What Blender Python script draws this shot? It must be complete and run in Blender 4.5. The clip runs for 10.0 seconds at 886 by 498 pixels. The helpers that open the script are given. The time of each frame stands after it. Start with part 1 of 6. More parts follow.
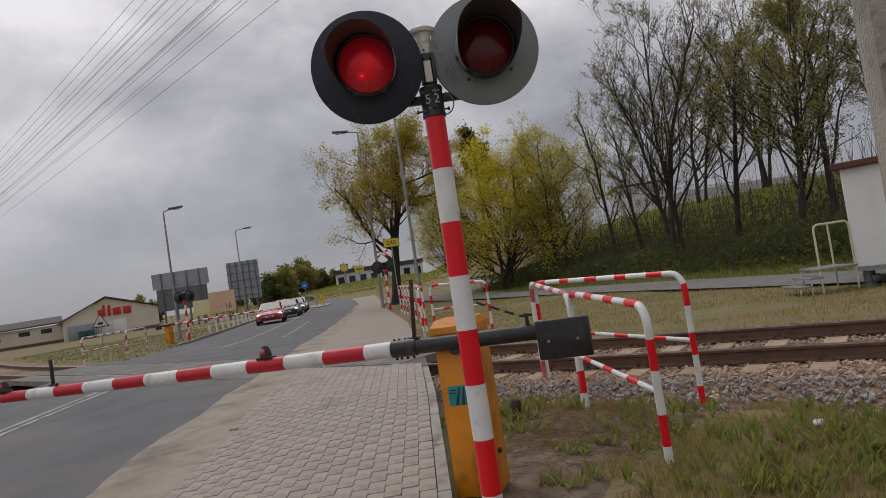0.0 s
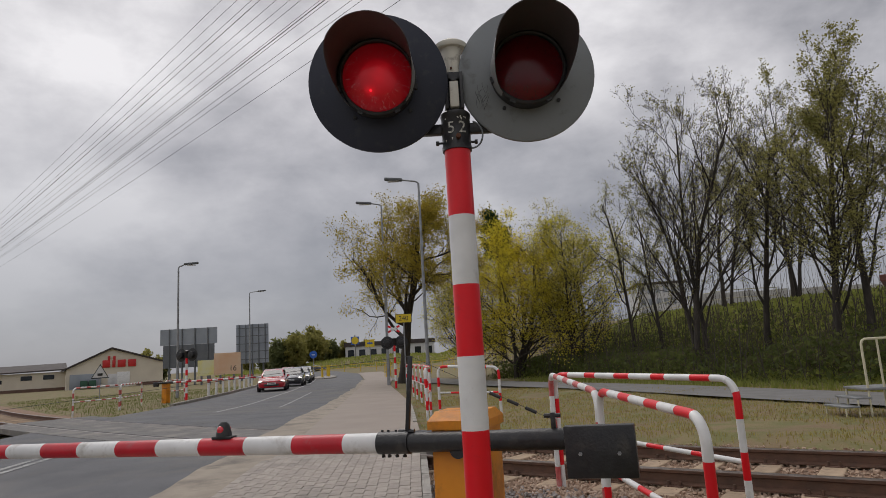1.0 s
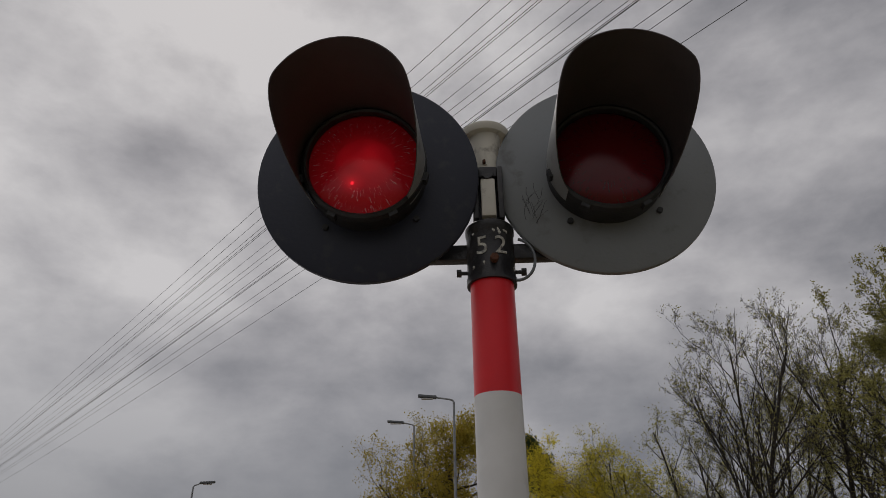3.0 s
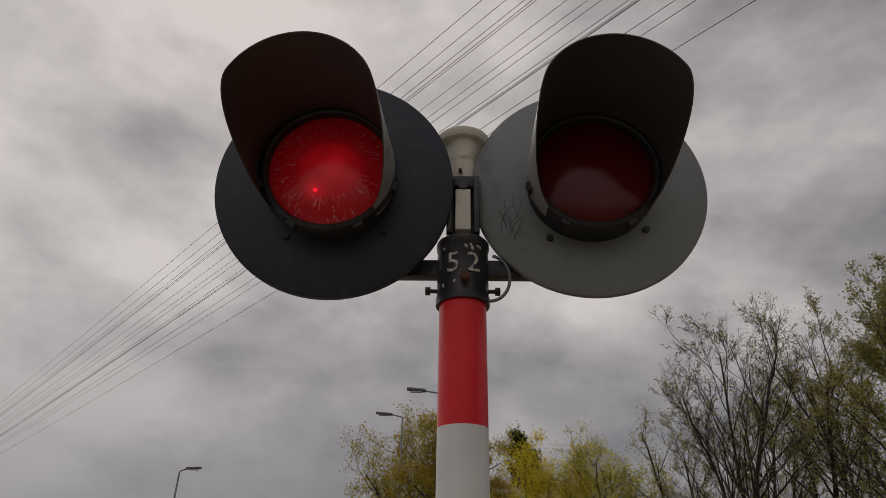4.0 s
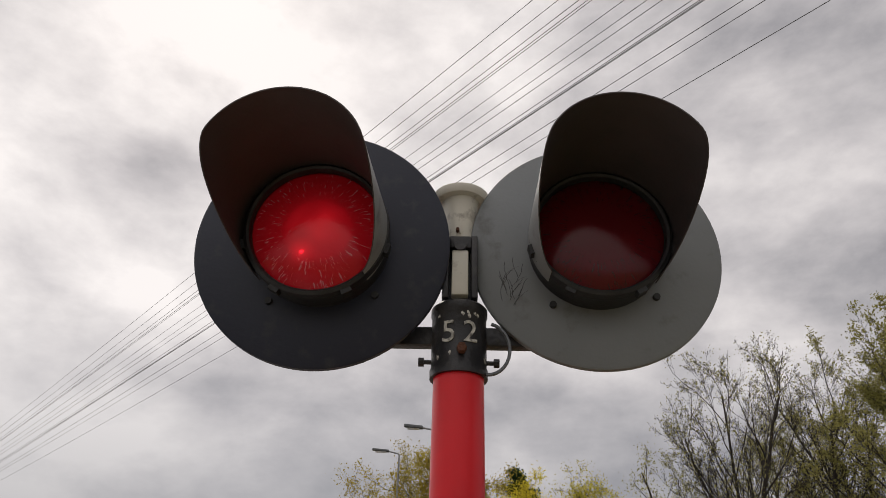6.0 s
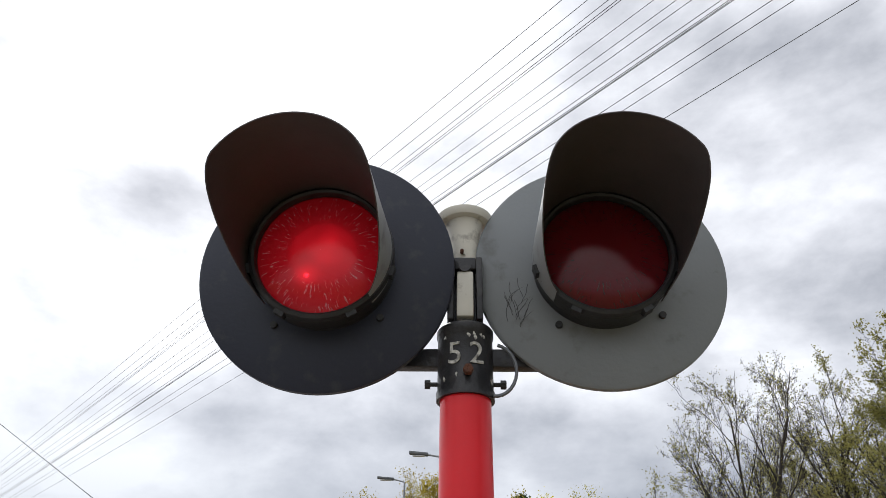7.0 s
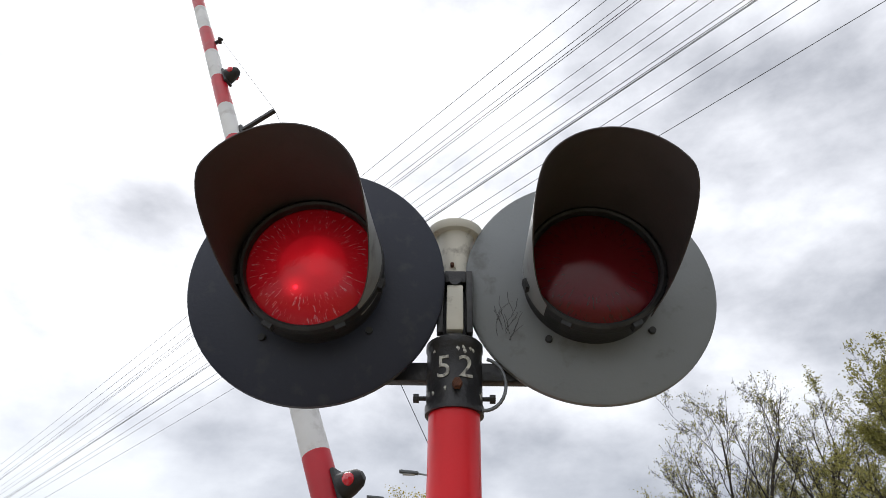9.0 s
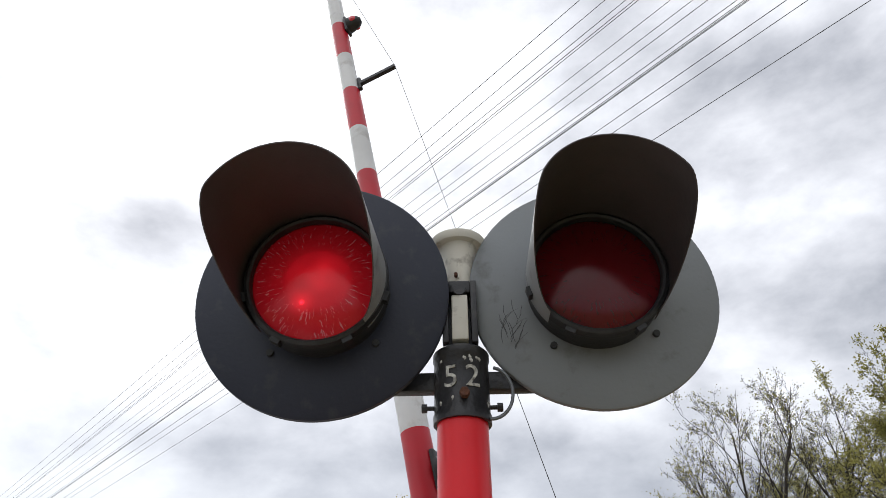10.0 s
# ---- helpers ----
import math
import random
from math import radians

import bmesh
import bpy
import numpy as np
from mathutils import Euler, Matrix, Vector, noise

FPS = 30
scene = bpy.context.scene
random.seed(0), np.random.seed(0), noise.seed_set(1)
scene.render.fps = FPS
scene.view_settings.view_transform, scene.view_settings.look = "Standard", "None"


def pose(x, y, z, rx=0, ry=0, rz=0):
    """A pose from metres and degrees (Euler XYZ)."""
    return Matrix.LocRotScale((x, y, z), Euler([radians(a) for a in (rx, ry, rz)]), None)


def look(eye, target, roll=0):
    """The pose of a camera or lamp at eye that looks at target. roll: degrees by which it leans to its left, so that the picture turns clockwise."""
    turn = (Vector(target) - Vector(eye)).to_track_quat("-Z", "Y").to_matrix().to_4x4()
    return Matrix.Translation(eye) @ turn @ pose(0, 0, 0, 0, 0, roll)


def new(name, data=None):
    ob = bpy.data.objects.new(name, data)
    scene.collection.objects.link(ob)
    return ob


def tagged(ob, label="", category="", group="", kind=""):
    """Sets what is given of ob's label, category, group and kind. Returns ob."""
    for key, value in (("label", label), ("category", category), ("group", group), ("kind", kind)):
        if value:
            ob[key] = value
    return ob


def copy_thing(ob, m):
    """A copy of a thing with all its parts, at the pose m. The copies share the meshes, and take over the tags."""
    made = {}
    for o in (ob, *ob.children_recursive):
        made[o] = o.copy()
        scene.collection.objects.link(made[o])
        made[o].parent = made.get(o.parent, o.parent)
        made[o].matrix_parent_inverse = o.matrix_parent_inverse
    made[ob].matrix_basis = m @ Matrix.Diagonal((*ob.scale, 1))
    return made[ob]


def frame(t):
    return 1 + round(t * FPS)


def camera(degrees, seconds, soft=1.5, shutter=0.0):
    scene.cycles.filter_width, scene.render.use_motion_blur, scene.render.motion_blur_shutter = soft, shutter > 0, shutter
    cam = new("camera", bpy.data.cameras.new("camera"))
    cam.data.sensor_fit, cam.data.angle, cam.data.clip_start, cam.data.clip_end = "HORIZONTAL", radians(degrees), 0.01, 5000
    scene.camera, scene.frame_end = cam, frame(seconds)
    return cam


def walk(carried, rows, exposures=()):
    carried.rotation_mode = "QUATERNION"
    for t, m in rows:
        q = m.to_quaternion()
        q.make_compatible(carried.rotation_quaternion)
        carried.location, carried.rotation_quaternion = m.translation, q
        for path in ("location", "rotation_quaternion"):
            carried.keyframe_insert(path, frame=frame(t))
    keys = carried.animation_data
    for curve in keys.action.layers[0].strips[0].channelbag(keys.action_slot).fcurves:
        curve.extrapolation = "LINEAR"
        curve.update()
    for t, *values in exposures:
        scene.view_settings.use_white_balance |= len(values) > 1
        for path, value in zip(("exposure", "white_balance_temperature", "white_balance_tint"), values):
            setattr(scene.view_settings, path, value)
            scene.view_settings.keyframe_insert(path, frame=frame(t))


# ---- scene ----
cam = camera(69.0, 10.0, soft=0.75)
PATH = [
    (0, (-0.2020, -3.9590, 1.3860), (-0.1360, -1.9620, 1.4630), -8.6),
    (0.5, (-0.1655, -3.5272, 1.3614), (-0.0045, -1.5342, 1.4234), -6.8),
    (1, (-0.1655, -3.1770, 1.3673), (-0.1264, -1.2050, 1.6973), -3.4),
    (1.5, (-0.1655, -2.8311, 1.3979), (-0.0045, -0.8521, 1.6369), -4.3),
    (2, (-0.1416, -2.4953, 1.4175), (-0.0527, -0.5193, 1.7115), -3.7),
    (2.3, (-0.1570, -2.3049, 1.4863), (0.0680, -0.4049, 2.0683), -3.7),
    (2.5, (-0.1773, -2.1936, 1.4922), (0.0027, -0.3576, 2.2633), -1.8),
    (2.7, (-0.1597, -2.1088, 1.4991), (-0.0333, -0.2929, 2.3276), -1.6),
    (3, (-0.1068, -2.0312, 1.5177), (-0.1598, -0.2842, 2.4907), -0.7),
    (3.2, (-0.0839, -2.0057, 1.5305), (-0.0839, -0.2617, 2.5105), 1.5),
    (4.3, (-0.0439, -1.9487, 1.6521), (-0.1309, -0.1887, 2.5971), 0.6),
    (4.5, (-0.0422, -1.9462, 1.6657), (-0.1752, -0.1932, 2.6207), 1),
    (5, (-0.0405, -1.9215, 1.7056), (-0.1025, -0.1965, 2.7156), 1.8),
    (5.5, (-0.0405, -1.9054, 1.7388), (-0.0805, -0.1874, 2.7617), 1.9),
    (7, (-0.0456, -1.8978, 1.7294), (-0.0926, -0.2308, 2.8334), 0.9),
    (7.5, (-0.0490, -1.9003, 1.7302), (-0.1020, -0.2513, 2.8602), 0.9),
    (8, (-0.0481, -1.8978, 1.7251), (-0.1031, -0.2518, 2.8601), 1),
    (8.5, (-0.0431, -1.8901, 1.7243), (-0.0881, -0.2451, 2.8623), 0.8),
    (9, (-0.0405, -1.8910, 1.7234), (-0.0645, -0.2540, 2.8714), 1),
    (9.5, (-0.0422, -1.8935, 1.7243), (-0.0712, -0.2545, 2.8703), 0.7),
    (10, (-0.0388, -1.9088, 1.7209), (-0.0738, -0.2848, 2.8869), -0.7),
]
EXPOSURES = [(0, 0.0, 6600, 13), (0.5, 0.05, 6600, 13), (1.0, 0.06, 6600, 12), (2.0, 0.1, 6600, 12), (2.5, 0.0, 6600, 10), (3.0, -0.55, 6700, 12), (4.3, -0.42, 7150, 14), (5.0, -0.12, 7150, 14),
             (5.7, 0.0, 7150, 14), (6.2, 0.35, 6800, 12), (6.8, 0.72, 6350, 9), (10.0, 0.75, 6350, 9)]
walk(cam, [(t, look(eye, target, roll)) for t, eye, target, roll in PATH], EXPOSURES)

# ---- sky and sun: a bright, broken overcast, lightest ahead to the left ----
SUN_AZ, SUN_EL = -28.0, 52.0


def make_world():
    w = bpy.data.worlds.new("overcast_sky")
    w.use_nodes = True
    scene.world = w
    nt = w.node_tree
    nt.nodes.clear()
    N, K = nt.nodes.new, nt.links.new
    out = N("ShaderNodeOutputWorld")
    tc = N("ShaderNodeTexCoord")
    sky = N("ShaderNodeTexSky")
    sky.sky_type, sky.sun_disc = "NISHITA", False
    sky.sun_elevation, sky.sun_rotation = radians(SUN_EL), radians(SUN_AZ)
    bg_sky = N("ShaderNodeBackground")
    bg_sky.inputs["Strength"].default_value = 0.1
    K(sky.outputs[0], bg_sky.inputs["Color"])
    # cloud deck: directions laid onto a flat layer overhead
    sep = N("ShaderNodeSeparateXYZ")
    K(tc.outputs["Generated"], sep.inputs[0])

    def math_node(op, a, b=None, v=None, clamp=False):
        n = N("ShaderNodeMath")
        n.operation, n.use_clamp = op, clamp
        K(a, n.inputs[0])
        if b is not None:
            K(b, n.inputs[1])
        elif v is not None:
            n.inputs[1].default_value = v
        return n.outputs[0]

    comb = N("ShaderNodeMapping")
    comb.inputs["Scale"].default_value = (1.0, 1.0, 1.75)
    K(tc.outputs["Generated"], comb.inputs["Vector"])

    def cloud_noise(scale, detail, rough, shift, dist=0.0):
        m = N("ShaderNodeMapping")
        m.inputs["Location"].default_value = shift
        K(comb.outputs[0], m.inputs["Vector"])
        n = N("ShaderNodeTexNoise")
        n.inputs["Scale"].default_value, n.inputs["Detail"].default_value = scale, detail
        n.inputs["Roughness"].default_value, n.inputs["Distortion"].default_value = rough, dist
        K(m.outputs[0], n.inputs["Vector"])
        return n.outputs["Fac"]

    big = cloud_noise(1.9, 2.0, 0.5, (3.1, 1.7, 0.4))
    small = cloud_noise(3.9, 8.0, 0.55, (7.3, 2.2, 1.2), 0.08)
    # the hidden sun brightens the deck around it
    d = N("ShaderNodeVectorMath")
    d.operation = "DOT_PRODUCT"
    K(tc.outputs["Generated"], d.inputs[0])
    a, e = radians(SUN_AZ), radians(SUN_EL)
    d.inputs[1].default_value = (math.sin(a) * math.cos(e), math.cos(a) * math.cos(e), math.sin(e))
    glow = math_node("POWER", math_node("MAXIMUM", d.outputs["Value"], v=0.0), v=5.0)
    val = math_node("ADD", math_node("MULTIPLY", big, v=0.56), math_node("MULTIPLY", small, v=1.05))
    val = math_node("ADD", val, math_node("MULTIPLY", glow, v=0.10))
    # the deck thickens towards the north-east
    val = math_node("ADD", val, math_node("MULTIPLY", sep.outputs[0], v=-0.16))
    val = math_node("ADD", val, math_node("MULTIPLY", sep.outputs[1], v=-0.06))
    ramp = N("ShaderNodeValToRGB")
    el = ramp.color_ramp.elements
    el[0].position, el[0].color = 0.54, (0.29, 0.295, 0.32, 1)
    el[1].position, el[1].color = 1.0, (0.84, 0.84, 0.855, 1)
    mid = el.new(0.75)
    mid.color = (0.52, 0.52, 0.545, 1)
    K(val, ramp.inputs[0])
    # paler, even haze low over the horizon
    hz = N("ShaderNodeMapRange")
    hz.inputs["From Min"].default_value, hz.inputs["From Max"].default_value = 0.0, 0.40
    hz.inputs["To Min"].default_value, hz.inputs["To Max"].default_value = 0.9, 0.0
    K(sep.outputs[2], hz.inputs["Value"])
    mix = N("ShaderNodeMix")
    mix.data_type = "RGBA"
    K(hz.outputs[0], mix.inputs["Factor"])
    K(ramp.outputs[0], mix.inputs[6])
    mix.inputs[7].default_value = (0.23, 0.245, 0.28, 1)
    bg = N("ShaderNodeBackground")
    bg.inputs["Strength"].default_value = 1.0
    K(mix.outputs[2], bg.inputs["Color"])
    ms = N("ShaderNodeMixShader")
    ms.inputs[0].default_value = 0.94
    K(bg_sky.outputs[0], ms.inputs[1])
    K(bg.outputs[0], ms.inputs[2])
    K(ms.outputs[0], out.inputs[0])


make_world()
sun = new("sun", bpy.data.lights.new("sun", "SUN"))
sun.data.energy, sun.data.angle, sun.data.color = 0.9, radians(35), (1.0, 0.97, 0.93)
a_, e_ = radians(SUN_AZ), radians(SUN_EL)
sun.matrix_world = look((60 * math.sin(a_) * math.cos(e_), 60 * math.cos(a_) * math.cos(e_), 60 * math.sin(e_)), (0, 0, 0))


# ---- materials ----
def mat(name, c1, c2=None, scale=8.0, rough=0.6, metal=0.0, bump=0.0, bscale=None, spec=0.5, detail=5.0, lo=0.35, hi=0.65,
        dirt=None, dscale=1.2, damount=0.5, per="", coords="Object", stretch=(1, 1, 1), coat=0.0):
    """A principled material with two scales of colour variation and a fine relief."""
    m = bpy.data.materials.new(name)
    m.use_nodes = True
    nt = m.node_tree
    N, K = nt.nodes.new, nt.links.new
    b = nt.nodes["Principled BSDF"]
    b.inputs["Roughness"].default_value, b.inputs["Metallic"].default_value = rough, metal
    b.inputs["Specular IOR Level"].default_value = spec
    b.inputs["Coat Weight"].default_value = coat
    c2 = c2 or tuple(v * 0.8 for v in c1)
    tc = N("ShaderNodeTexCoord")
    mp = N("ShaderNodeMapping")
    mp.inputs["Scale"].default_value = stretch
    K(tc.outputs[coords], mp.inputs["Vector"])
    no = N("ShaderNodeTexNoise")
    no.inputs["Scale"].default_value, no.inputs["Detail"].default_value = scale, detail
    K(mp.outputs[0], no.inputs["Vector"])
    r = N("ShaderNodeValToRGB")
    r.color_ramp.elements[0].position, r.color_ramp.elements[0].color = lo, (*c1, 1)
    r.color_ramp.elements[1].position, r.color_ramp.elements[1].color = hi, (*c2, 1)
    K(no.outputs["Fac"], r.inputs[0])
    col = r.outputs[0]
    if dirt:
        n2 = N("ShaderNodeTexNoise")
        n2.inputs["Scale"].default_value, n2.inputs["Detail"].default_value = dscale, 8.0
        n2.inputs["Roughness"].default_value = 0.65
        K(mp.outputs[0], n2.inputs["Vector"])
        r2 = N("ShaderNodeValToRGB")
        r2.color_ramp.elements[0].position, r2.color_ramp.elements[1].position = 0.62 - 0.3 * damount, 0.78 - 0.2 * damount
        K(n2.outputs["Fac"], r2.inputs[0])
        mx = N("ShaderNodeMix")
        mx.data_type = "RGBA"
        K(r2.outputs[0], mx.inputs["Factor"])
        K(col, mx.inputs[6])
        mx.inputs[7].default_value = (*dirt, 1)
        col = mx.outputs[2]
    if per:
        if per == "object":
            rnd = N("ShaderNodeObjectInfo").outputs["Random"]
        else:
            rnd = N("ShaderNodeNewGeometry").outputs["Random Per Island"]
        hs = N("ShaderNodeHueSaturation")
        mr = N("ShaderNodeMapRange")
        mr.inputs["To Min"].default_value, mr.inputs["To Max"].default_value = (0.93, 1.07) if "paver" in name else (0.82, 1.16)
        K(rnd, mr.inputs["Value"])
        K(mr.outputs[0], hs.inputs["Value"])
        K(col, hs.inputs["Color"])
        col = hs.outputs[0]
    K(col, b.inputs["Base Color"])
    if bump:
        nb = N("ShaderNodeTexNoise")
        nb.inputs["Scale"].default_value, nb.inputs["Detail"].default_value = bscale or scale * 4, 6.0
        K(mp.outputs[0], nb.inputs["Vector"])
        bp = N("ShaderNodeBump")
        bp.inputs["Strength"].default_value, bp.inputs["Distance"].default_value = bump, 0.02
        K(nb.outputs["Fac"], bp.inputs["Height"])
        K(bp.outputs[0], b.inputs["Normal"])
    return m


def leaf_mat(name, c1, c2):
    m = mat(name, c1, c2, scale=0.9, rough=0.65, spec=0.2, per="island")
    nt = m.node_tree
    b = nt.nodes["Principled BSDF"]
    tr = nt.nodes.new("ShaderNodeBsdfTranslucent")
    tr.inputs[0].default_value = (*[min(1, v * 1.5) for v in c2], 1)
    ad = nt.nodes.new("ShaderNodeMixShader")
    ad.inputs[0].default_value = 0.5
    out = nt.nodes["Material Output"]
    nt.links.new(b.outputs[0], ad.inputs[1])
    nt.links.new(tr.outputs[0], ad.inputs[2])
    nt.links.new(ad.outputs[0], out.inputs[0])
    return m


def glow_mat(name, colour, strength):
    m = mat(name, colour, colour)
    b = m.node_tree.nodes["Principled BSDF"]
    b.inputs["Emission Color"].default_value = (*colour, 1)
    b.inputs["Emission Strength"].default_value = strength
    return m


M = {
    "red": mat("red_paint", (0.80, 0.012, 0.022), (0.72, 0.010, 0.018), 6, 0.28, bump=0.05, bscale=30, dirt=(0.42, 0.02, 0.025), dscale=5, damount=0.12, spec=0.35),
    "white": mat("white_paint", (0.77, 0.77, 0.76), (0.68, 0.68, 0.67), 7, 0.38, bump=0.05, bscale=30, dirt=(0.42, 0.40, 0.36), dscale=5, damount=0.15),
    "faded_red": mat("faded_red_paint", (0.48, 0.07, 0.07), (0.55, 0.14, 0.13), 9, 0.5, bump=0.1, dirt=(0.6, 0.35, 0.33), dscale=8, damount=0.3),
    "boom_red": mat("boom_red_film", (0.54, 0.007, 0.022), (0.44, 0.007, 0.018), 5, 0.4, dirt=(0.36, 0.06, 0.07), dscale=7, damount=0.1),
    "boom_white": mat("boom_white_film", (0.74, 0.74, 0.73), (0.64, 0.64, 0.63), 5, 0.45, dirt=(0.42, 0.40, 0.37), dscale=6, damount=0.25),
    "black": mat("black_paint", (0.012, 0.012, 0.014), (0.022, 0.022, 0.024), 14, 0.38, bump=0.15, bscale=60, dirt=(0.05, 0.045, 0.04), dscale=9, damount=0.3),
    "navy": mat("navy_plate", (0.011, 0.014, 0.030), (0.015, 0.019, 0.036), 3, 0.5, bump=0.04, bscale=90, dirt=(0.035, 0.037, 0.045), dscale=14, damount=0.25),
    "grey_plate": mat("grey_plate", (0.22, 0.236, 0.244), (0.185, 0.20, 0.207), 2.2, 0.5, bump=0.04, bscale=90, dirt=(0.12, 0.12, 0.12), dscale=9, damount=0.2),
    "visor": mat("visor_black", (0.056, 0.047, 0.045), (0.070, 0.058, 0.056), 5, 0.55, bump=0.05, bscale=70, dirt=(0.05, 0.045, 0.043), dscale=12, damount=0.25),
    "visor_back": mat("visor_grey", (0.30, 0.31, 0.31), (0.24, 0.25, 0.25), 5, 0.5, bump=0.05, bscale=70, dirt=(0.14, 0.14, 0.14), dscale=12, damount=0.25),
    "rubber": mat("black_rubber", (0.018, 0.019, 0.02), (0.03, 0.031, 0.032), 20, 0.55, bump=0.1, bscale=80),
    "cream": mat("cream_metal", (0.72, 0.69, 0.60), (0.62, 0.60, 0.52), 6, 0.45, bump=0.05, dirt=(0.25, 0.22, 0.17), dscale=16, damount=0.25),
    "rust": mat("rusty_bolt", (0.16, 0.06, 0.03), (0.09, 0.04, 0.025), 40, 0.8, 0.2, bump=0.3),
    "chip": mat("chipped_white_paint", (0.62, 0.61, 0.55), (0.5, 0.49, 0.44), 30, 0.6, bump=0.2, dirt=(0.05, 0.045, 0.04), dscale=45, damount=0.55),
    "orange": mat("orange_paint", (0.74, 0.27, 0.008), (0.62, 0.21, 0.008), 4, 0.5, bump=0.08, dirt=(0.30, 0.11, 0.02), dscale=3.5, damount=0.4),
    "teal": mat("teal_plate", (0.01, 0.28, 0.30), (0.01, 0.22, 0.24), 10, 0.4),
    "galv": mat("galvanised_steel", (0.33, 0.34, 0.35), (0.25, 0.26, 0.27), 6, 0.5, 0.5, bump=0.05, dirt=(0.2, 0.19, 0.18), dscale=4, damount=0.3),
    "lamp_grey": mat("lamp_grey", (0.16, 0.17, 0.18), (0.12, 0.13, 0.14), 6, 0.5, 0.4),
    "asphalt": mat("asphalt", (0.135, 0.137, 0.145), (0.10, 0.102, 0.11), 1.1, 0.85, bump=0.5, bscale=110, dirt=(0.16, 0.15, 0.135), dscale=0.35, damount=0.45),
    "sand": mat("sand_strip", (0.36, 0.31, 0.25), (0.29, 0.25, 0.205), 3, 0.95, bump=0.5, bscale=60, dirt=(0.15, 0.135, 0.12), dscale=1.4, damount=0.4),
    "paver": mat("concrete_paver", (0.385, 0.34, 0.30), (0.335, 0.295, 0.26), 12, 0.9, bump=0.3, bscale=160, per="object", dirt=(0.24, 0.215, 0.19), dscale=6, damount=0.35),
    "paver_far": mat("concrete_paver_joined", (0.385, 0.34, 0.30), (0.335, 0.295, 0.26), 12, 0.9, bump=0.3, bscale=160, per="island", dirt=(0.22, 0.20, 0.175), dscale=1.1, damount=0.35),
    "joint": mat("joint_sand", (0.17, 0.15, 0.125), (0.12, 0.11, 0.095), 20, 0.95, bump=0.5),
    "concrete": mat("concrete", (0.37, 0.345, 0.31), (0.30, 0.28, 0.255), 5, 0.9, bump=0.4, bscale=60, dirt=(0.16, 0.145, 0.125), dscale=2.5, damount=0.4),
    "line": mat("road_line", (0.42, 0.42, 0.41), (0.28, 0.28, 0.275), 8, 0.8, bump=0.2, dirt=(0.14, 0.14, 0.14), dscale=5, damount=0.5),
    "rail": mat("rusty_rail", (0.15, 0.08, 0.052), (0.10, 0.058, 0.04), 9, 0.75, 0.1, bump=0.3, bscale=60),
    "rail_top": mat("worn_rail_head", (0.22, 0.19, 0.17), (0.14, 0.11, 0.095), 12, 0.4, 0.8),
    "sleeper": mat("pale_sleeper", (0.44, 0.325, 0.22), (0.34, 0.25, 0.17), 6, 0.9, bump=0.4, bscale=40, per="object", dirt=(0.12, 0.09, 0.07), dscale=4, damount=0.35),
    "stone": mat("ballast_stone", (0.46, 0.345, 0.26), (0.31, 0.21, 0.145), 5, 0.9, bump=0.3, per="island"),
    "grey_stone": mat("shoulder_stone", (0.36, 0.33, 0.31), (0.23, 0.205, 0.19), 5, 0.9, bump=0.3, per="island"),
    "ballast": mat("ballast_bed", (0.32, 0.20, 0.13), (0.17, 0.11, 0.075), 18, 0.95, bump=1.0, bscale=24),
    "dirt": mat("bare_earth", (0.20, 0.145, 0.10), (0.09, 0.065, 0.047), 5, 0.95, bump=0.8, bscale=25, dirt=(0.28, 0.24, 0.19), dscale=1.5, damount=0.4),
    "path": mat("grey_path", (0.20, 0.195, 0.19), (0.16, 0.155, 0.15), 2, 0.9, bump=0.3),
    "grass_blade": leaf_mat("grass_blade", (0.20, 0.20, 0.055), (0.30, 0.25, 0.085)),
    "dry_blade": leaf_mat("dry_blade", (0.34, 0.25, 0.13), (0.23, 0.165, 0.09)),
    "weed": leaf_mat("weed_leaf", (0.15, 0.19, 0.04), (0.21, 0.225, 0.06)),
    "bark": mat("bark", (0.060, 0.050, 0.042), (0.035, 0.030, 0.026), 7, 0.95, bump=0.8, bscale=20, stretch=(1, 1, 0.3)),
    "twig": mat("twig_bark", (0.085, 0.068, 0.055), (0.055, 0.045, 0.038), 6, 0.95),
    "spring_leaf": leaf_mat("spring_leaf", (0.19, 0.19, 0.055), (0.26, 0.24, 0.075)),
    "yellow_leaf": leaf_mat("yellow_green_leaf", (0.70, 0.56, 0.04), (0.56, 0.48, 0.045)),
    "oak_leaf": leaf_mat("oak_leaf", (0.42, 0.305, 0.045), (0.30, 0.245, 0.04)),
    "olive_leaf": leaf_mat("olive_leaf", (0.52, 0.43, 0.055), (0.40, 0.36, 0.055)),
    "hut_white": mat("white_cladding", (0.80, 0.81, 0.82), (0.74, 0.75, 0.76), 1.5, 0.5, dirt=(0.6, 0.6, 0.58), dscale=1.5, damount=0.15),
    "far_pave": mat("dusty_pavement", (0.335, 0.285, 0.245), (0.30, 0.255, 0.22), 0.8, 0.9, bump=0.15, bscale=80, dirt=(0.28, 0.25, 0.225), dscale=0.5, damount=0.2),
    "far_leaf": leaf_mat("far_leaf", (0.10, 0.125, 0.05), (0.15, 0.16, 0.07)),
    "deck": mat("dusty_deck", (0.18, 0.172, 0.165), (0.145, 0.14, 0.135), 3, 0.9, bump=0.3, bscale=60, dirt=(0.28, 0.255, 0.225), dscale=1.2, damount=0.4),
    "pine_leaf": leaf_mat("pine_needles", (0.022, 0.045, 0.018), (0.03, 0.055, 0.022)),
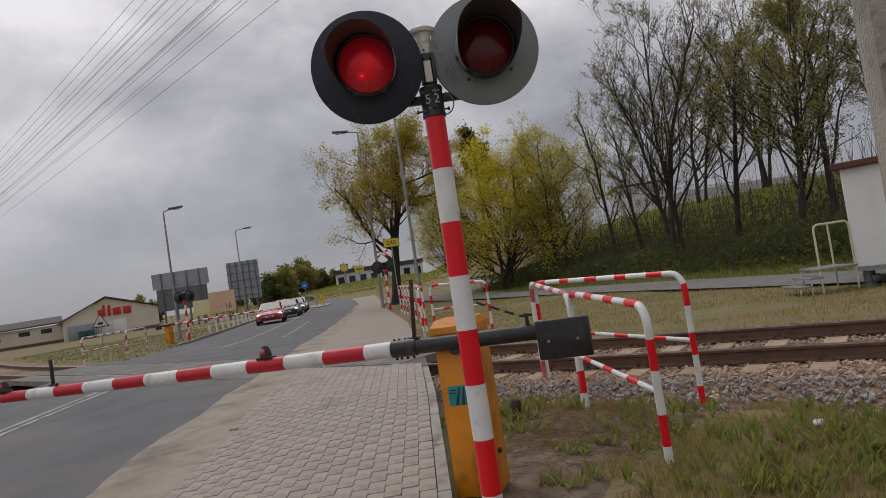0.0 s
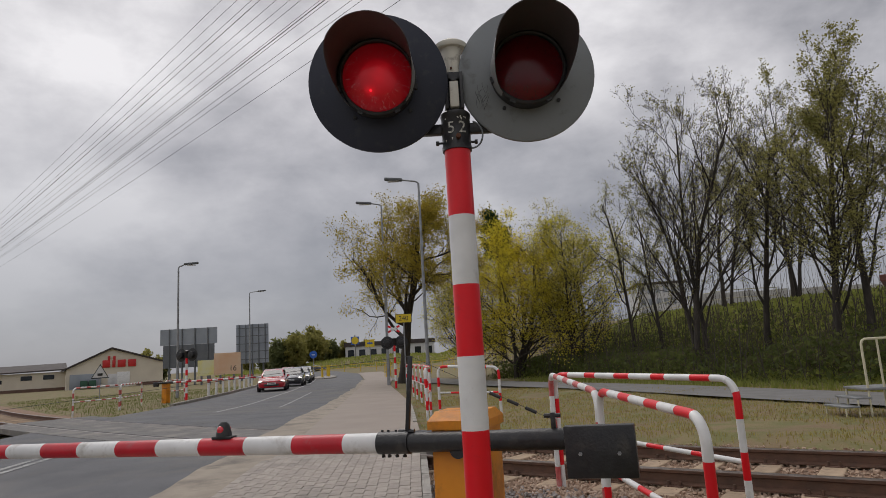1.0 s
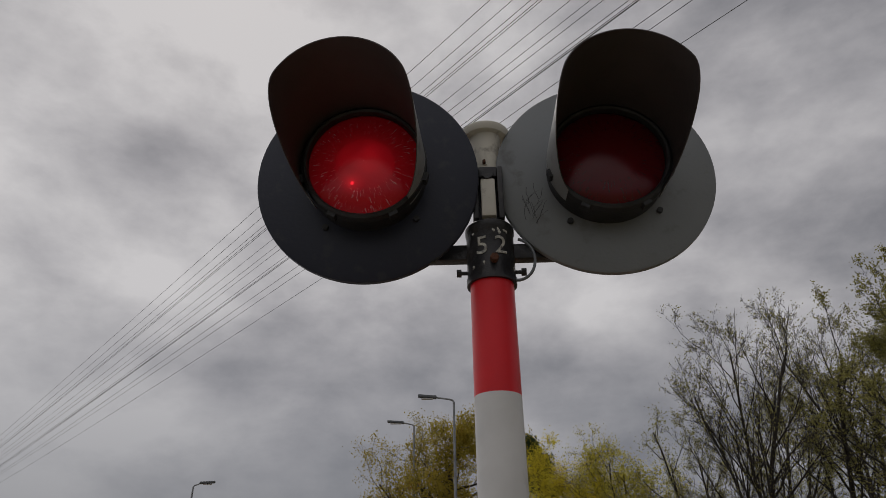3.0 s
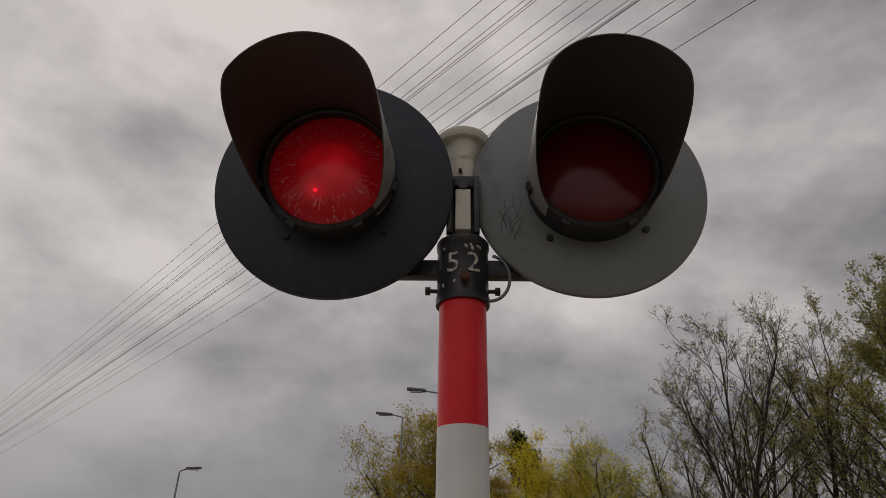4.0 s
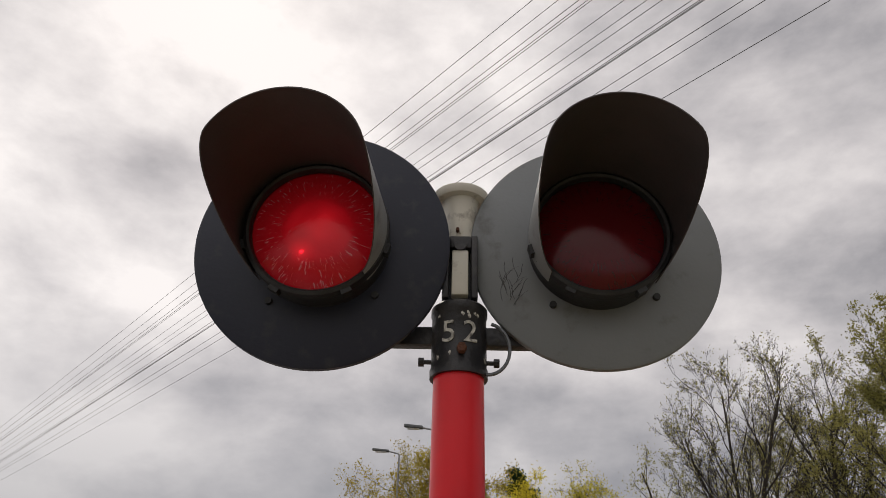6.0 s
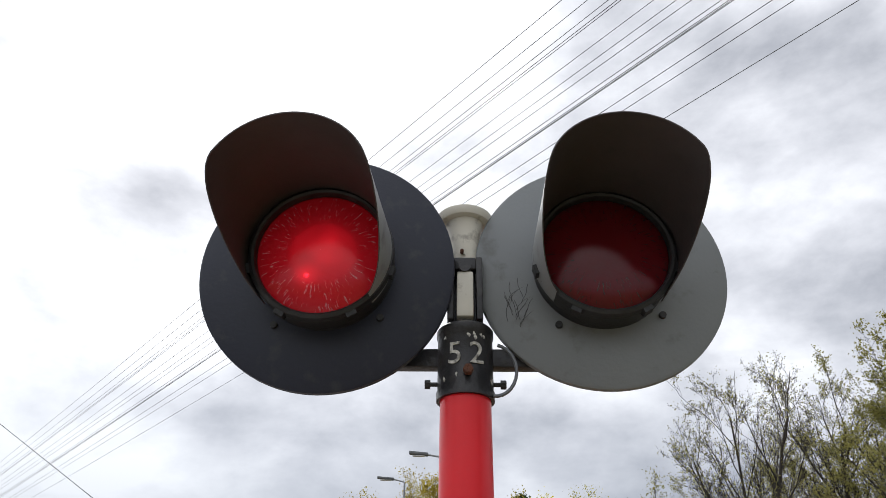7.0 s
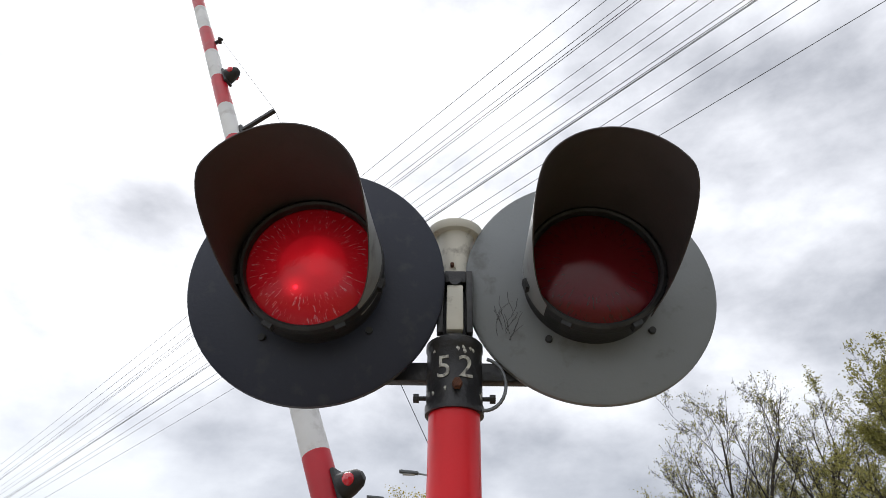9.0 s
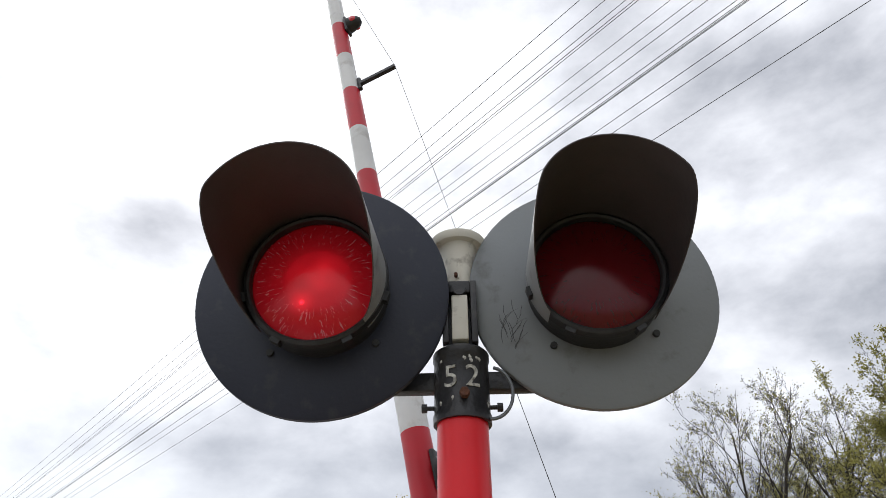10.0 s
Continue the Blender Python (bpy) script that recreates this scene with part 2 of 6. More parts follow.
    "scrub": leaf_mat("scrub_leaf", (0.055, 0.085, 0.022), (0.10, 0.115, 0.035)),
    "verge_blade": leaf_mat("verge_blade", (0.10, 0.13, 0.035), (0.14, 0.15, 0.05)),
    "brown_scrub": leaf_mat("dry_scrub", (0.13, 0.105, 0.06), (0.09, 0.08, 0.05)),
    "plaster": mat("cream_plaster", (0.66, 0.60, 0.49), (0.60, 0.54, 0.44), 0.6, 0.9),
    "roof": mat("dark_roof", (0.07, 0.055, 0.05), (0.05, 0.042, 0.04), 2, 0.8),
    "plinth": mat("brick_plinth", (0.17, 0.10, 0.075), (0.13, 0.08, 0.06), 3, 0.9),
    "sign_red": mat("sign_red", (0.55, 0.02, 0.02), (0.5, 0.02, 0.02), 3, 0.4),
    "sign_yellow": mat("sign_yellow", (0.70, 0.52, 0.02), (0.64, 0.47, 0.02), 3, 0.45),
    "sign_orange": mat("sign_orange", (0.55, 0.14, 0.04), (0.5, 0.12, 0.03), 3, 0.5),
    "sign_blue": mat("sign_blue", (0.02, 0.12, 0.48), (0.02, 0.10, 0.42), 3, 0.45),
    "sign_grey": mat("board_back", (0.13, 0.14, 0.155), (0.105, 0.115, 0.13), 1.5, 0.7),
    "pale_panel": mat("pale_panel", (0.62, 0.62, 0.62), (0.55, 0.55, 0.56), 1.5, 0.5, dirt=(0.45, 0.45, 0.44), dscale=1.5, damount=0.2),
    "roof_red": mat("red_brown_roof", (0.13, 0.045, 0.035), (0.10, 0.035, 0.03), 4, 0.7),
    "cream_rail": mat("cream_tube", (0.62, 0.58, 0.42), (0.55, 0.51, 0.37), 8, 0.5),
    "yellow_rail": mat("yellow_tube", (0.62, 0.42, 0.02), (0.55, 0.37, 0.02), 5, 0.5),
    "car_red": mat("car_red", (0.50, 0.008, 0.02), (0.47, 0.008, 0.02), 3, 0.25, coat=1.0),
    "car_grey": mat("car_grey", (0.20, 0.21, 0.23), (0.19, 0.20, 0.22), 3, 0.25, 0.5, coat=1.0),
    "car_dark": mat("car_dark", (0.03, 0.033, 0.04), (0.028, 0.03, 0.037), 3, 0.25, 0.3, coat=1.0),
    "car_silver": mat("car_silver", (0.42, 0.43, 0.44), (0.40, 0.41, 0.42), 3, 0.25, 0.6, coat=1.0),
    "glass_dark": mat("dark_glass", (0.02, 0.025, 0.03), (0.03, 0.035, 0.04), 1, 0.05),
    "headlight": glow_mat("lit_headlight", (1.0, 0.96, 0.88), 0.7),
    "chrome": mat("chrome", (0.6, 0.6, 0.62), (0.55, 0.55, 0.57), 3, 0.15, 1.0),
    "ink": mat("black_ink", (0.02, 0.02, 0.02), (0.03, 0.03, 0.03), 5, 0.6),
    "ad_a": mat("poster_yellow", (0.68, 0.60, 0.10), (0.62, 0.62, 0.5), 0.5, 0.6),
    "ad_b": mat("poster_peach", (0.66, 0.50, 0.36), (0.62, 0.36, 0.22), 0.45, 0.6),
    "telegraph": mat("tarred_pole", (0.045, 0.037, 0.032), (0.03, 0.026, 0.023), 6, 0.9, bump=0.4, stretch=(1, 1, 0.2)),
    "wire": mat("dull_wire", (0.07, 0.07, 0.07), (0.05, 0.05, 0.05), 3, 0.6, 0.4),
    "ceramic": mat("white_insulator", (0.6, 0.6, 0.58), (0.5, 0.5, 0.48), 5, 0.3),
    # dark face of the added slats, shown while a lamp is off
    "shutter": mat("unlit_slat_red", (0.15, 0.014, 0.022), (0.11, 0.010, 0.018), 6, 0.6),
}


def ground_material():
    """Rough grass: dry straw, green and earth in patches, finer grain over it."""
    m = mat("rough_grass", (0.15, 0.145, 0.05), (0.22, 0.175, 0.085), 1.6, 0.95, bump=0.9, bscale=14, detail=9, lo=0.4, hi=0.6,
            dirt=(0.19, 0.125, 0.075), dscale=0.8, damount=0.55)
    return m


def lens_material():
    """Red moulded glass: clear red with a scatter of scratches and a faint gloss."""
    m = bpy.data.materials.new("red_lens")
    m.use_nodes = True
    nt = m.node_tree
    N, K = nt.nodes.new, nt.links.new
    nt.nodes.remove(nt.nodes["Principled BSDF"])
    out = nt.nodes["Material Output"]
    tr = N("ShaderNodeBsdfTransparent")
    tr.inputs[0].default_value = (0.92, 0.10, 0.13, 1)
    tl = N("ShaderNodeBsdfTranslucent")
    tl.inputs[0].default_value = (0.75, 0.02, 0.035, 1)
    df = N("ShaderNodeBsdfDiffuse")
    df.inputs[0].default_value = (0.34, 0.03, 0.05, 1)
    gl = N("ShaderNodeBsdfGlossy")
    gl.inputs["Roughness"].default_value = 0.1
    gl.inputs["Color"].default_value = (0.6, 0.55, 0.55, 1)
    m1, m2, m3 = N("ShaderNodeMixShader"), N("ShaderNodeMixShader"), N("ShaderNodeMixShader")
    m1.inputs[0].default_value = 0.25
    K(tr.outputs[0], m1.inputs[1])
    K(tl.outputs[0], m1.inputs[2])
    m2.inputs[0].default_value = 0.22
    K(m1.outputs[0], m2.inputs[1])
    K(df.outputs[0], m2.inputs[2])
    fr = N("ShaderNodeFresnel")
    fr.inputs[0].default_value = 1.55
    K(fr.outputs[0], m3.inputs[0])
    K(m2.outputs[0], m3.inputs[1])
    K(gl.outputs[0], m3.inputs[2])
    # moulded prism pattern as relief
    tc = N("ShaderNodeTexCoord")
    vo = N("ShaderNodeTexVoronoi")
    vo.inputs["Scale"].default_value = 130
    K(tc.outputs["Object"], vo.inputs["Vector"])
    bp = N("ShaderNodeBump")
    bp.inputs["Strength"].default_value, bp.inputs["Distance"].default_value = 0.07, 0.003
    K(vo.outputs["Distance"], bp.inputs["Height"])
    for n in (tl, df, gl):
        K(bp.outputs[0], n.inputs["Normal"])
    # radial scratches towards the rim let paler light through
    sep = N("ShaderNodeSeparateXYZ")
    K(tc.outputs["Object"], sep.inputs[0])
    at2 = N("ShaderNodeMath")
    at2.operation = "ARCTAN2"
    K(sep.outputs[2], at2.inputs[0])
    K(sep.outputs[0], at2.inputs[1])
    flat = N("ShaderNodeCombineXYZ")
    K(sep.outputs[0], flat.inputs[0])
    K(sep.outputs[2], flat.inputs[1])
    rad = N("ShaderNodeVectorMath")
    rad.operation = "LENGTH"
    K(flat.outputs[0], rad.inputs[0])
    a14, r40 = N("ShaderNodeMath"), N("ShaderNodeMath")
    a14.operation = r40.operation = "MULTIPLY"
    a14.inputs[1].default_value, r40.inputs[1].default_value = 24.0, 42.0
    K(at2.outputs[0], a14.inputs[0])
    K(rad.outputs["Value"], r40.inputs[0])
    pol = N("ShaderNodeCombineXYZ")
    K(a14.outputs[0], pol.inputs[0])
    K(r40.outputs[0], pol.inputs[1])
    no = N("ShaderNodeTexNoise")
    no.inputs["Scale"].default_value, no.inputs["Detail"].default_value, no.inputs["Distortion"].default_value = 1.0, 1.0, 0.9
    K(pol.outputs[0], no.inputs["Vector"])
    pick = N("ShaderNodeMapRange")
    pick.inputs["From Min"].default_value, pick.inputs["From Max"].default_value = 0.63, 0.70
    K(no.outputs["Fac"], pick.inputs["Value"])
    ring = N("ShaderNodeMapRange")
    ring.inputs["From Min"].default_value, ring.inputs["From Max"].default_value = 0.085, 0.10
    ring.inputs["To Min"].default_value = 0.0
    K(rad.outputs["Value"], ring.inputs["Value"])
    msk = N("ShaderNodeMath")
    msk.operation = "MULTIPLY"
    K(pick.outputs[0], msk.inputs[0])
    K(ring.outputs[0], msk.inputs[1])
    cm = N("ShaderNodeMix")
    cm.data_type = "RGBA"
    cm.inputs[6].default_value, cm.inputs[7].default_value = (0.90, 0.028, 0.055, 1), (1.0, 0.9, 0.9, 1)
    K(msk.outputs[0], cm.inputs["Factor"])
    K(cm.outputs[2], tr.inputs[0])
    K(m3.outputs[0], out.inputs[0])
    return m


def slat_glow_material():
    """Lamp glow painted as emission on the added slats: a disc of small bright cells, a hot core, a second glint below
    it and a dim rim.
    """
    m = bpy.data.materials.new("lit_slat_face")
    m.use_nodes = True
    nt = m.node_tree
    N, K = nt.nodes.new, nt.links.new
    b = nt.nodes["Principled BSDF"]
    b.inputs["Base Color"].default_value = (0.2, 0.015, 0.02, 1)
    uv = N("ShaderNodeTexCoord").outputs["UV"]

    def calc(op, x, y):
        n = N("ShaderNodeMath")
        n.operation = op
        for k, v in enumerate((x, y)):
            if isinstance(v, (int, float)):
                n.inputs[k].default_value = v
            else:
                K(v, n.inputs[k])
        return n.outputs[0]

    def span(x, a, b_, c, d):
        n = N("ShaderNodeMapRange")
        n.interpolation_type = "SMOOTHSTEP"
        for k, v in zip(("From Min", "From Max", "To Min", "To Max"), (a, b_, c, d)):
            n.inputs[k].default_value = v
        K(x, n.inputs["Value"])
        return n.outputs[0]

    def spot(cx, cz, r0, r1, gain):
        """A soft round light about a point of the lens."""
        n = N("ShaderNodeVectorMath")
        n.operation = "DISTANCE"
        K(uv, n.inputs[0])
        n.inputs[1].default_value = (cx, cz, 0)
        return span(n.outputs["Value"], r0, r1, gain, 0.0)

    def wave(deg, pitch):
        n = N("ShaderNodeVectorMath")
        n.operation = "DOT_PRODUCT"
        K(uv, n.inputs[0])
        k = 2 * math.pi / (pitch * 0.866)
        n.inputs[1].default_value = (k * math.cos(radians(deg)), k * math.sin(radians(deg)), 0)
        return calc("COSINE", n.outputs["Value"], 0.0)

    # honeycomb of cells inside the disc
    cells = calc("ADD", calc("ADD", wave(8, 0.0072), wave(68, 0.0072)), wave(128, 0.0072))
    cells = span(cells, 0.0, 2.6, 0.18, 3.2)
    cloud = N("ShaderNodeTexNoise")
    cloud.inputs["Scale"].default_value, cloud.inputs["Detail"].default_value = 16, 2
    K(uv, cloud.inputs["Vector"])
    disc_light = calc("ADD", spot(0.0, 0.0, 0.080, 0.092, 0.13), spot(0.012, 0.018, 0.0, 0.060, 0.42))
    disc_light = calc("MULTIPLY", calc("MULTIPLY", disc_light, cells), span(cloud.outputs["Fac"], 0.35, 0.65, 0.55, 1.3))
    rest = calc("ADD", spot(0.0, -0.04, 0.05, 0.20, 0.12), spot(-0.035, -0.060, 0.0, 0.045, 0.35))
    rest = calc("ADD", rest, spot(-0.035, -0.060, 0.002, 0.008, 3.0))
    total = calc("ADD", calc("ADD", disc_light, rest), 0.06)
    b.inputs["Emission Color"].default_value = (1.0, 0.40, 0.44, 1)
    K(total, b.inputs["Emission Strength"])
    return m


M["ground"] = ground_material()
M["lens"] = lens_material()
M["lit"] = slat_glow_material()


# ---- mesh helpers ----
def mesh_of(name, bm, *materials, smooth=False):
    me = bpy.data.meshes.new(name)
    bm.normal_update()
    bm.to_mesh(me)
    bm.free()
    for m in materials:
        me.materials.append(M[m] if isinstance(m, str) else m)
    if smooth:
        me.shade_smooth()
        me.set_sharp_from_angle(angle=radians(38))
    return me


def part(name, bm, material, parent=None, label="", at=None, smooth=True):
    """Links a bmesh as one mesh object under a thing or a part."""
    mats = material if isinstance(material, (list, tuple)) else [material]
    ob = new(name, mesh_of(name, bm, *mats, smooth=smooth))
    if parent is not None:
        ob.parent = parent
    if at is not None:
        ob.matrix_basis = at
    if label:
        ob["label"] = label
    return ob


def thing(name, label, category, group="", m=None, kind=""):
    ob = tagged(new(name), label, category, group, kind)
    ob.empty_display_size = 0.2
    if m is not None:
        ob.matrix_basis = m
    return ob


def box(bm, x0, y0, z0, x1, y1, z1, bevel=0.0, mi=0):
    r = bmesh.ops.create_cube(bm, size=1.0, matrix=Matrix.LocRotScale(((x0 + x1) / 2, (y0 + y1) / 2, (z0 + z1) / 2), None, (abs(x1 - x0), abs(y1 - y0), abs(z1 - z0))))
    vs = r["verts"]
    fs = {f for v in vs for f in v.link_faces}
    if bevel:
        es = {e for v in vs for e in v.link_edges}
        rb = bmesh.ops.bevel(bm, geom=list(es), offset=bevel, segments=2, affect="EDGES", profile=0.5)
        fs = set(rb["faces"]) | {f for f in fs if f.is_valid}
    for f in fs:
        if f.is_valid:
            f.material_index = mi
    return bm


def tube(bm, p0, p1, r0, r1=None, n=12, caps=True, mi=0):
    p0, p1 = Vector(p0), Vector(p1)
    r1 = r0 if r1 is None else r1
    q = (p1 - p0).to_track_quat("Z", "Y").to_matrix()
    rings = []
    for p, r in ((p0, r0), (p1, r1)):
        rings.append([bm.verts.new(p + q @ Vector((r * math.cos(2 * math.pi * i / n), r * math.sin(2 * math.pi * i / n), 0))) for i in range(n)])
    for i in range(n):
        f = bm.faces.new((rings[0][i], rings[0][(i + 1) % n], rings[1][(i + 1) % n], rings[1][i]))
        f.material_index = mi
    if caps:
        bm.faces.new(rings[0][::-1]).material_index = mi
        bm.faces.new(rings[1]).material_index = mi
    return bm


def sweep(bm, pts, radii, n=10, caps=True, colours=None):
    """A round pipe along a list of points; colours gives a material index a segment."""
    pts = [Vector(p) for p in pts]
    if not isinstance(radii, (list, tuple)):
        radii = [radii] * len(pts)
    rings = []
    up = Vector((0.13, 0.29, 0.95))
    for i, p in enumerate(pts):
        d = (pts[min(i + 1, len(pts) - 1)] - pts[max(i - 1, 0)]).normalized()
        u = (up - d * up.dot(d))
        if u.length < 0.2:
            u = Vector((1, 0, 0)) - d * d.x
        u.normalize()
        w = d.cross(u)
        up = u
        rings.append([bm.verts.new(p + radii[i] * (u * math.cos(2 * math.pi * k / n) + w * math.sin(2 * math.pi * k / n))) for k in range(n)])
    for i in range(len(pts) - 1):
        for k in range(n):
            f = bm.faces.new((rings[i][k], rings[i][(k + 1) % n], rings[i + 1][(k + 1) % n], rings[i + 1][k]))
            if colours:
                f.material_index = colours[i]
    if caps:
        bm.faces.new(rings[0][::-1])
        bm.faces.new(rings[-1])
    return bm


def lathe(bm, prof, n=48, axis="z", mi=0, close=False):
    """Turns (radius, height) pairs round an axis; axis 'y' points the height to -y."""
    rings = []
    for r, h in prof:
        ring = []
        for i in range(n):
            a = 2 * math.pi * i / n
            v = (r * math.cos(a), r * math.sin(a), h) if axis == "z" else (r * math.cos(a), -h, r * math.sin(a))
            ring.append(bm.verts.new(v))
        rings.append(ring)
    idx = list(range(len(rings) - 1))
    for j in idx:
        for i in range(n):
            bm.faces.new((rings[j][i], rings[j][(i + 1) % n], rings[j + 1][(i + 1) % n], rings[j + 1][i])).material_index = mi
    if close:
        for i in range(n):
            bm.faces.new((rings[-1][i], rings[-1][(i + 1) % n], rings[0][(i + 1) % n], rings[0][i])).material_index = mi
    bmesh.ops.recalc_face_normals(bm, faces=bm.faces[:])
    return bm


def text_mesh(name, body, size, material, parent, at, extrude=0.002, label=""):
    cu = bpy.data.curves.new(name, "FONT")
    cu.body, cu.size, cu.extrude, cu.align_x, cu.align_y = body, size, extrude, "CENTER", "CENTER"
    tmp = bpy.data.objects.new("tmp_text", cu)
    scene.collection.objects.link(tmp)
    me = bpy.data.meshes.new_from_object(tmp)
    bpy.data.objects.remove(tmp)
    me.name = name
    me.materials.clear()
    me.materials.append(M[material])
    ob = new(name, me)
    ob.parent = parent
    ob.matrix_basis = at
    if label:
        ob["label"] = label
    return ob


def arrays_mesh(name, verts, faces, *materials, smooth=False):
    me = bpy.data.meshes.new(name)
    me.from_pydata([tuple(v) for v in verts], [], faces)
    for m in materials:
        me.materials.append(M[m])
    if smooth:
        me.shade_smooth()
    return me


# ---- plan: the track's curve and the lie of the land ----
P0 = (3.50, 3.54)
RAIL_TOP = 0.12


def make_track():
    s0, pts = -40.0, []
    fwd = [(0.0, P0[0], P0[1], 143.0)]
    x, y, s = *P0, 0.0
    while s < 120:
        a = 143.0 - 0.42 * min(s, 34)
        x += 0.25 * math.cos(radians(a))
        y += 0.25 * math.sin(radians(a))
        s += 0.25
        fwd.append((s, x, y, a))
    back = []
    for i in range(1, 161):
        back.append((-0.25 * i, P0[0] - 0.25 * i * math.cos(radians(143)), P0[1] - 0.25 * i * math.sin(radians(143)), 143.0))
    return np.array(back[::-1] + fwd)


TRACK = make_track()


def track(s, u=0.0):
    """The place s metres along the track and u metres to its far side, and the way of the track in degrees."""
    x = np.interp(s, TRACK[:, 0], TRACK[:, 1])
    y = np.interp(s, TRACK[:, 0], TRACK[:, 2])
    a = np.interp(s, TRACK[:, 0], TRACK[:, 3])
    n = radians(a - 90)
    return x + u * math.cos(n), y + u * math.sin(n), a


def track_uv(x, y):
    d = (TRACK[:, 1] - x) ** 2 + (TRACK[:, 2] - y) ** 2
    i = int(d.argmin())
    s, tx, ty, a = TRACK[i]
    n = radians(a - 90)
    return s, (x - tx) * math.cos(n) + (y - ty) * math.sin(n)


def sstep(a, b, x):
    t = min(1.0, max(0.0, (x - a) / (b - a)))
    return t * t * (3 - 2 * t)


def hump(x, y):
    """Road and pavement rise gently to the rails."""
    s, u = track_uv(x, y)
    return (RAIL_TOP - 0.004) * (1 - sstep(1.5, 8.0, abs(u)))


def bank_v(x, y):
    return (x - 3.2) * 0.94 + (y - 23.9) * 0.34


ROAD_R = [(-14, -3.1), (4, -3.2), (9, -3.4), (20, -4.0), (34, -4.75), (46.6, -5.9), (75, -9.6), (115, -18.5), (170, -42.0), (260, -80.0)]
ROAD_L = [(-14, -9.9), (4, -10.0), (9, -10.1), (20, -10.5), (34, -12.0), (46.6, -13.6), (75, -18.5), (115, -27.5), (170, -50.0), (260, -88.0)]
PAVE_R = [(-14, -0.22), (0, -0.24), (3, -0.28), (6, -0.38), (10, -0.62), (17, -1.0), (26, -2.0), (34, -2.9), (44, -3.4), (60, -4.8), (80, -7.2)]
PAVE_L = [(-14, -2.25), (1, -2.35), (4, -2.55), (8.5, -2.6), (20, -3.5), (34, -4.5), (46, -5.6), (60, -7.4), (80, -10.2)]


def edge(table, y):
    return float(np.interp(y, [p[0] for p in table], [p[1] for p in table]))


def land(x, y):
    """Height of the open ground."""
    s, u = track_uv(x, y)
    z = -0.035 + 0.05 * noise.noise((x * 0.35, y * 0.35, 0.0)) + 0.025 * noise.noise((x * 1.3, y * 1.3, 4.0))
    z -= 0.02
    v = bank_v(x, y)
    far = math.hypot(x, y)
    if v > 0 and y > -30:
        z += 3.4 * sstep(3.5, 17.0, v) * sstep(-30, -8, y) * sstep(0.0, 9.0, x) * (1 - 0.4 * sstep(12, 42, x))
    # low green mound behind the road's bend
    z += 2.6 * math.exp(-(((x + 12) / 26) ** 2 + ((y - 150) / 16) ** 2))
    # track bed
    z += 0.03 * (1 - sstep(2.6, 4.6, abs(u)))
    z = z + (-0.19 - z) * (1 - sstep(2.2, 2.75, abs(u)))
    # under road and pavement
    if PAVE_R[0][0] < y < 250:
        inside = min(edge(PAVE_R, y) - x if y < 80 else edge(ROAD_R, y) + 0.5 - x, x - edge(ROAD_L, y))
        if inside > -0.6:
            z = min(z, -0.06) if inside > 0 else z * (-inside / 0.6) - 0.06 * (1 + inside / 0.6)
    return z


def build_ground():
    n = 230
    w = np.linspace(-1, 1, n)
    k = 5.6
    ax = np.sinh(w * k) / np.sinh(k) * 1800.0
    verts = [(x, y + 6.0, land(x, y + 6.0)) for y in ax for x in ax]
    faces = [(j * n + i, j * n + i + 1, (j + 1) * n + i + 1, (j + 1) * n + i) for j in range(n - 1) for i in range(n - 1)]
    ob = new("ground", arrays_mesh("ground", verts, faces, "ground", smooth=True))
    tagged(ob, "rough grass and bare earth rising to a wooded bank", "ground", kind="structure")


def strip(name, left, right, y0, y1, dy, mat_name, dz, cols=6, lift=None):
    ys = [y0 + i * dy for i in range(int((y1 - y0) / dy) + 1)]
    verts, faces = [], []
    for y in ys:
        a, b = left(y), right(y)
        for c in range(cols + 1):
            x = a + (b - a) * c / cols
            verts.append((x, y, hump(x, y) + dz + (lift(x, y) if lift else 0)))
    w = cols + 1
    for j in range(len(ys) - 1):
        for c in range(cols):
            faces.append((j * w + c, j * w + c + 1, (j + 1) * w + c + 1, (j + 1) * w + c))
    return new(name, arrays_mesh(name, verts, faces, mat_name, smooth=True))


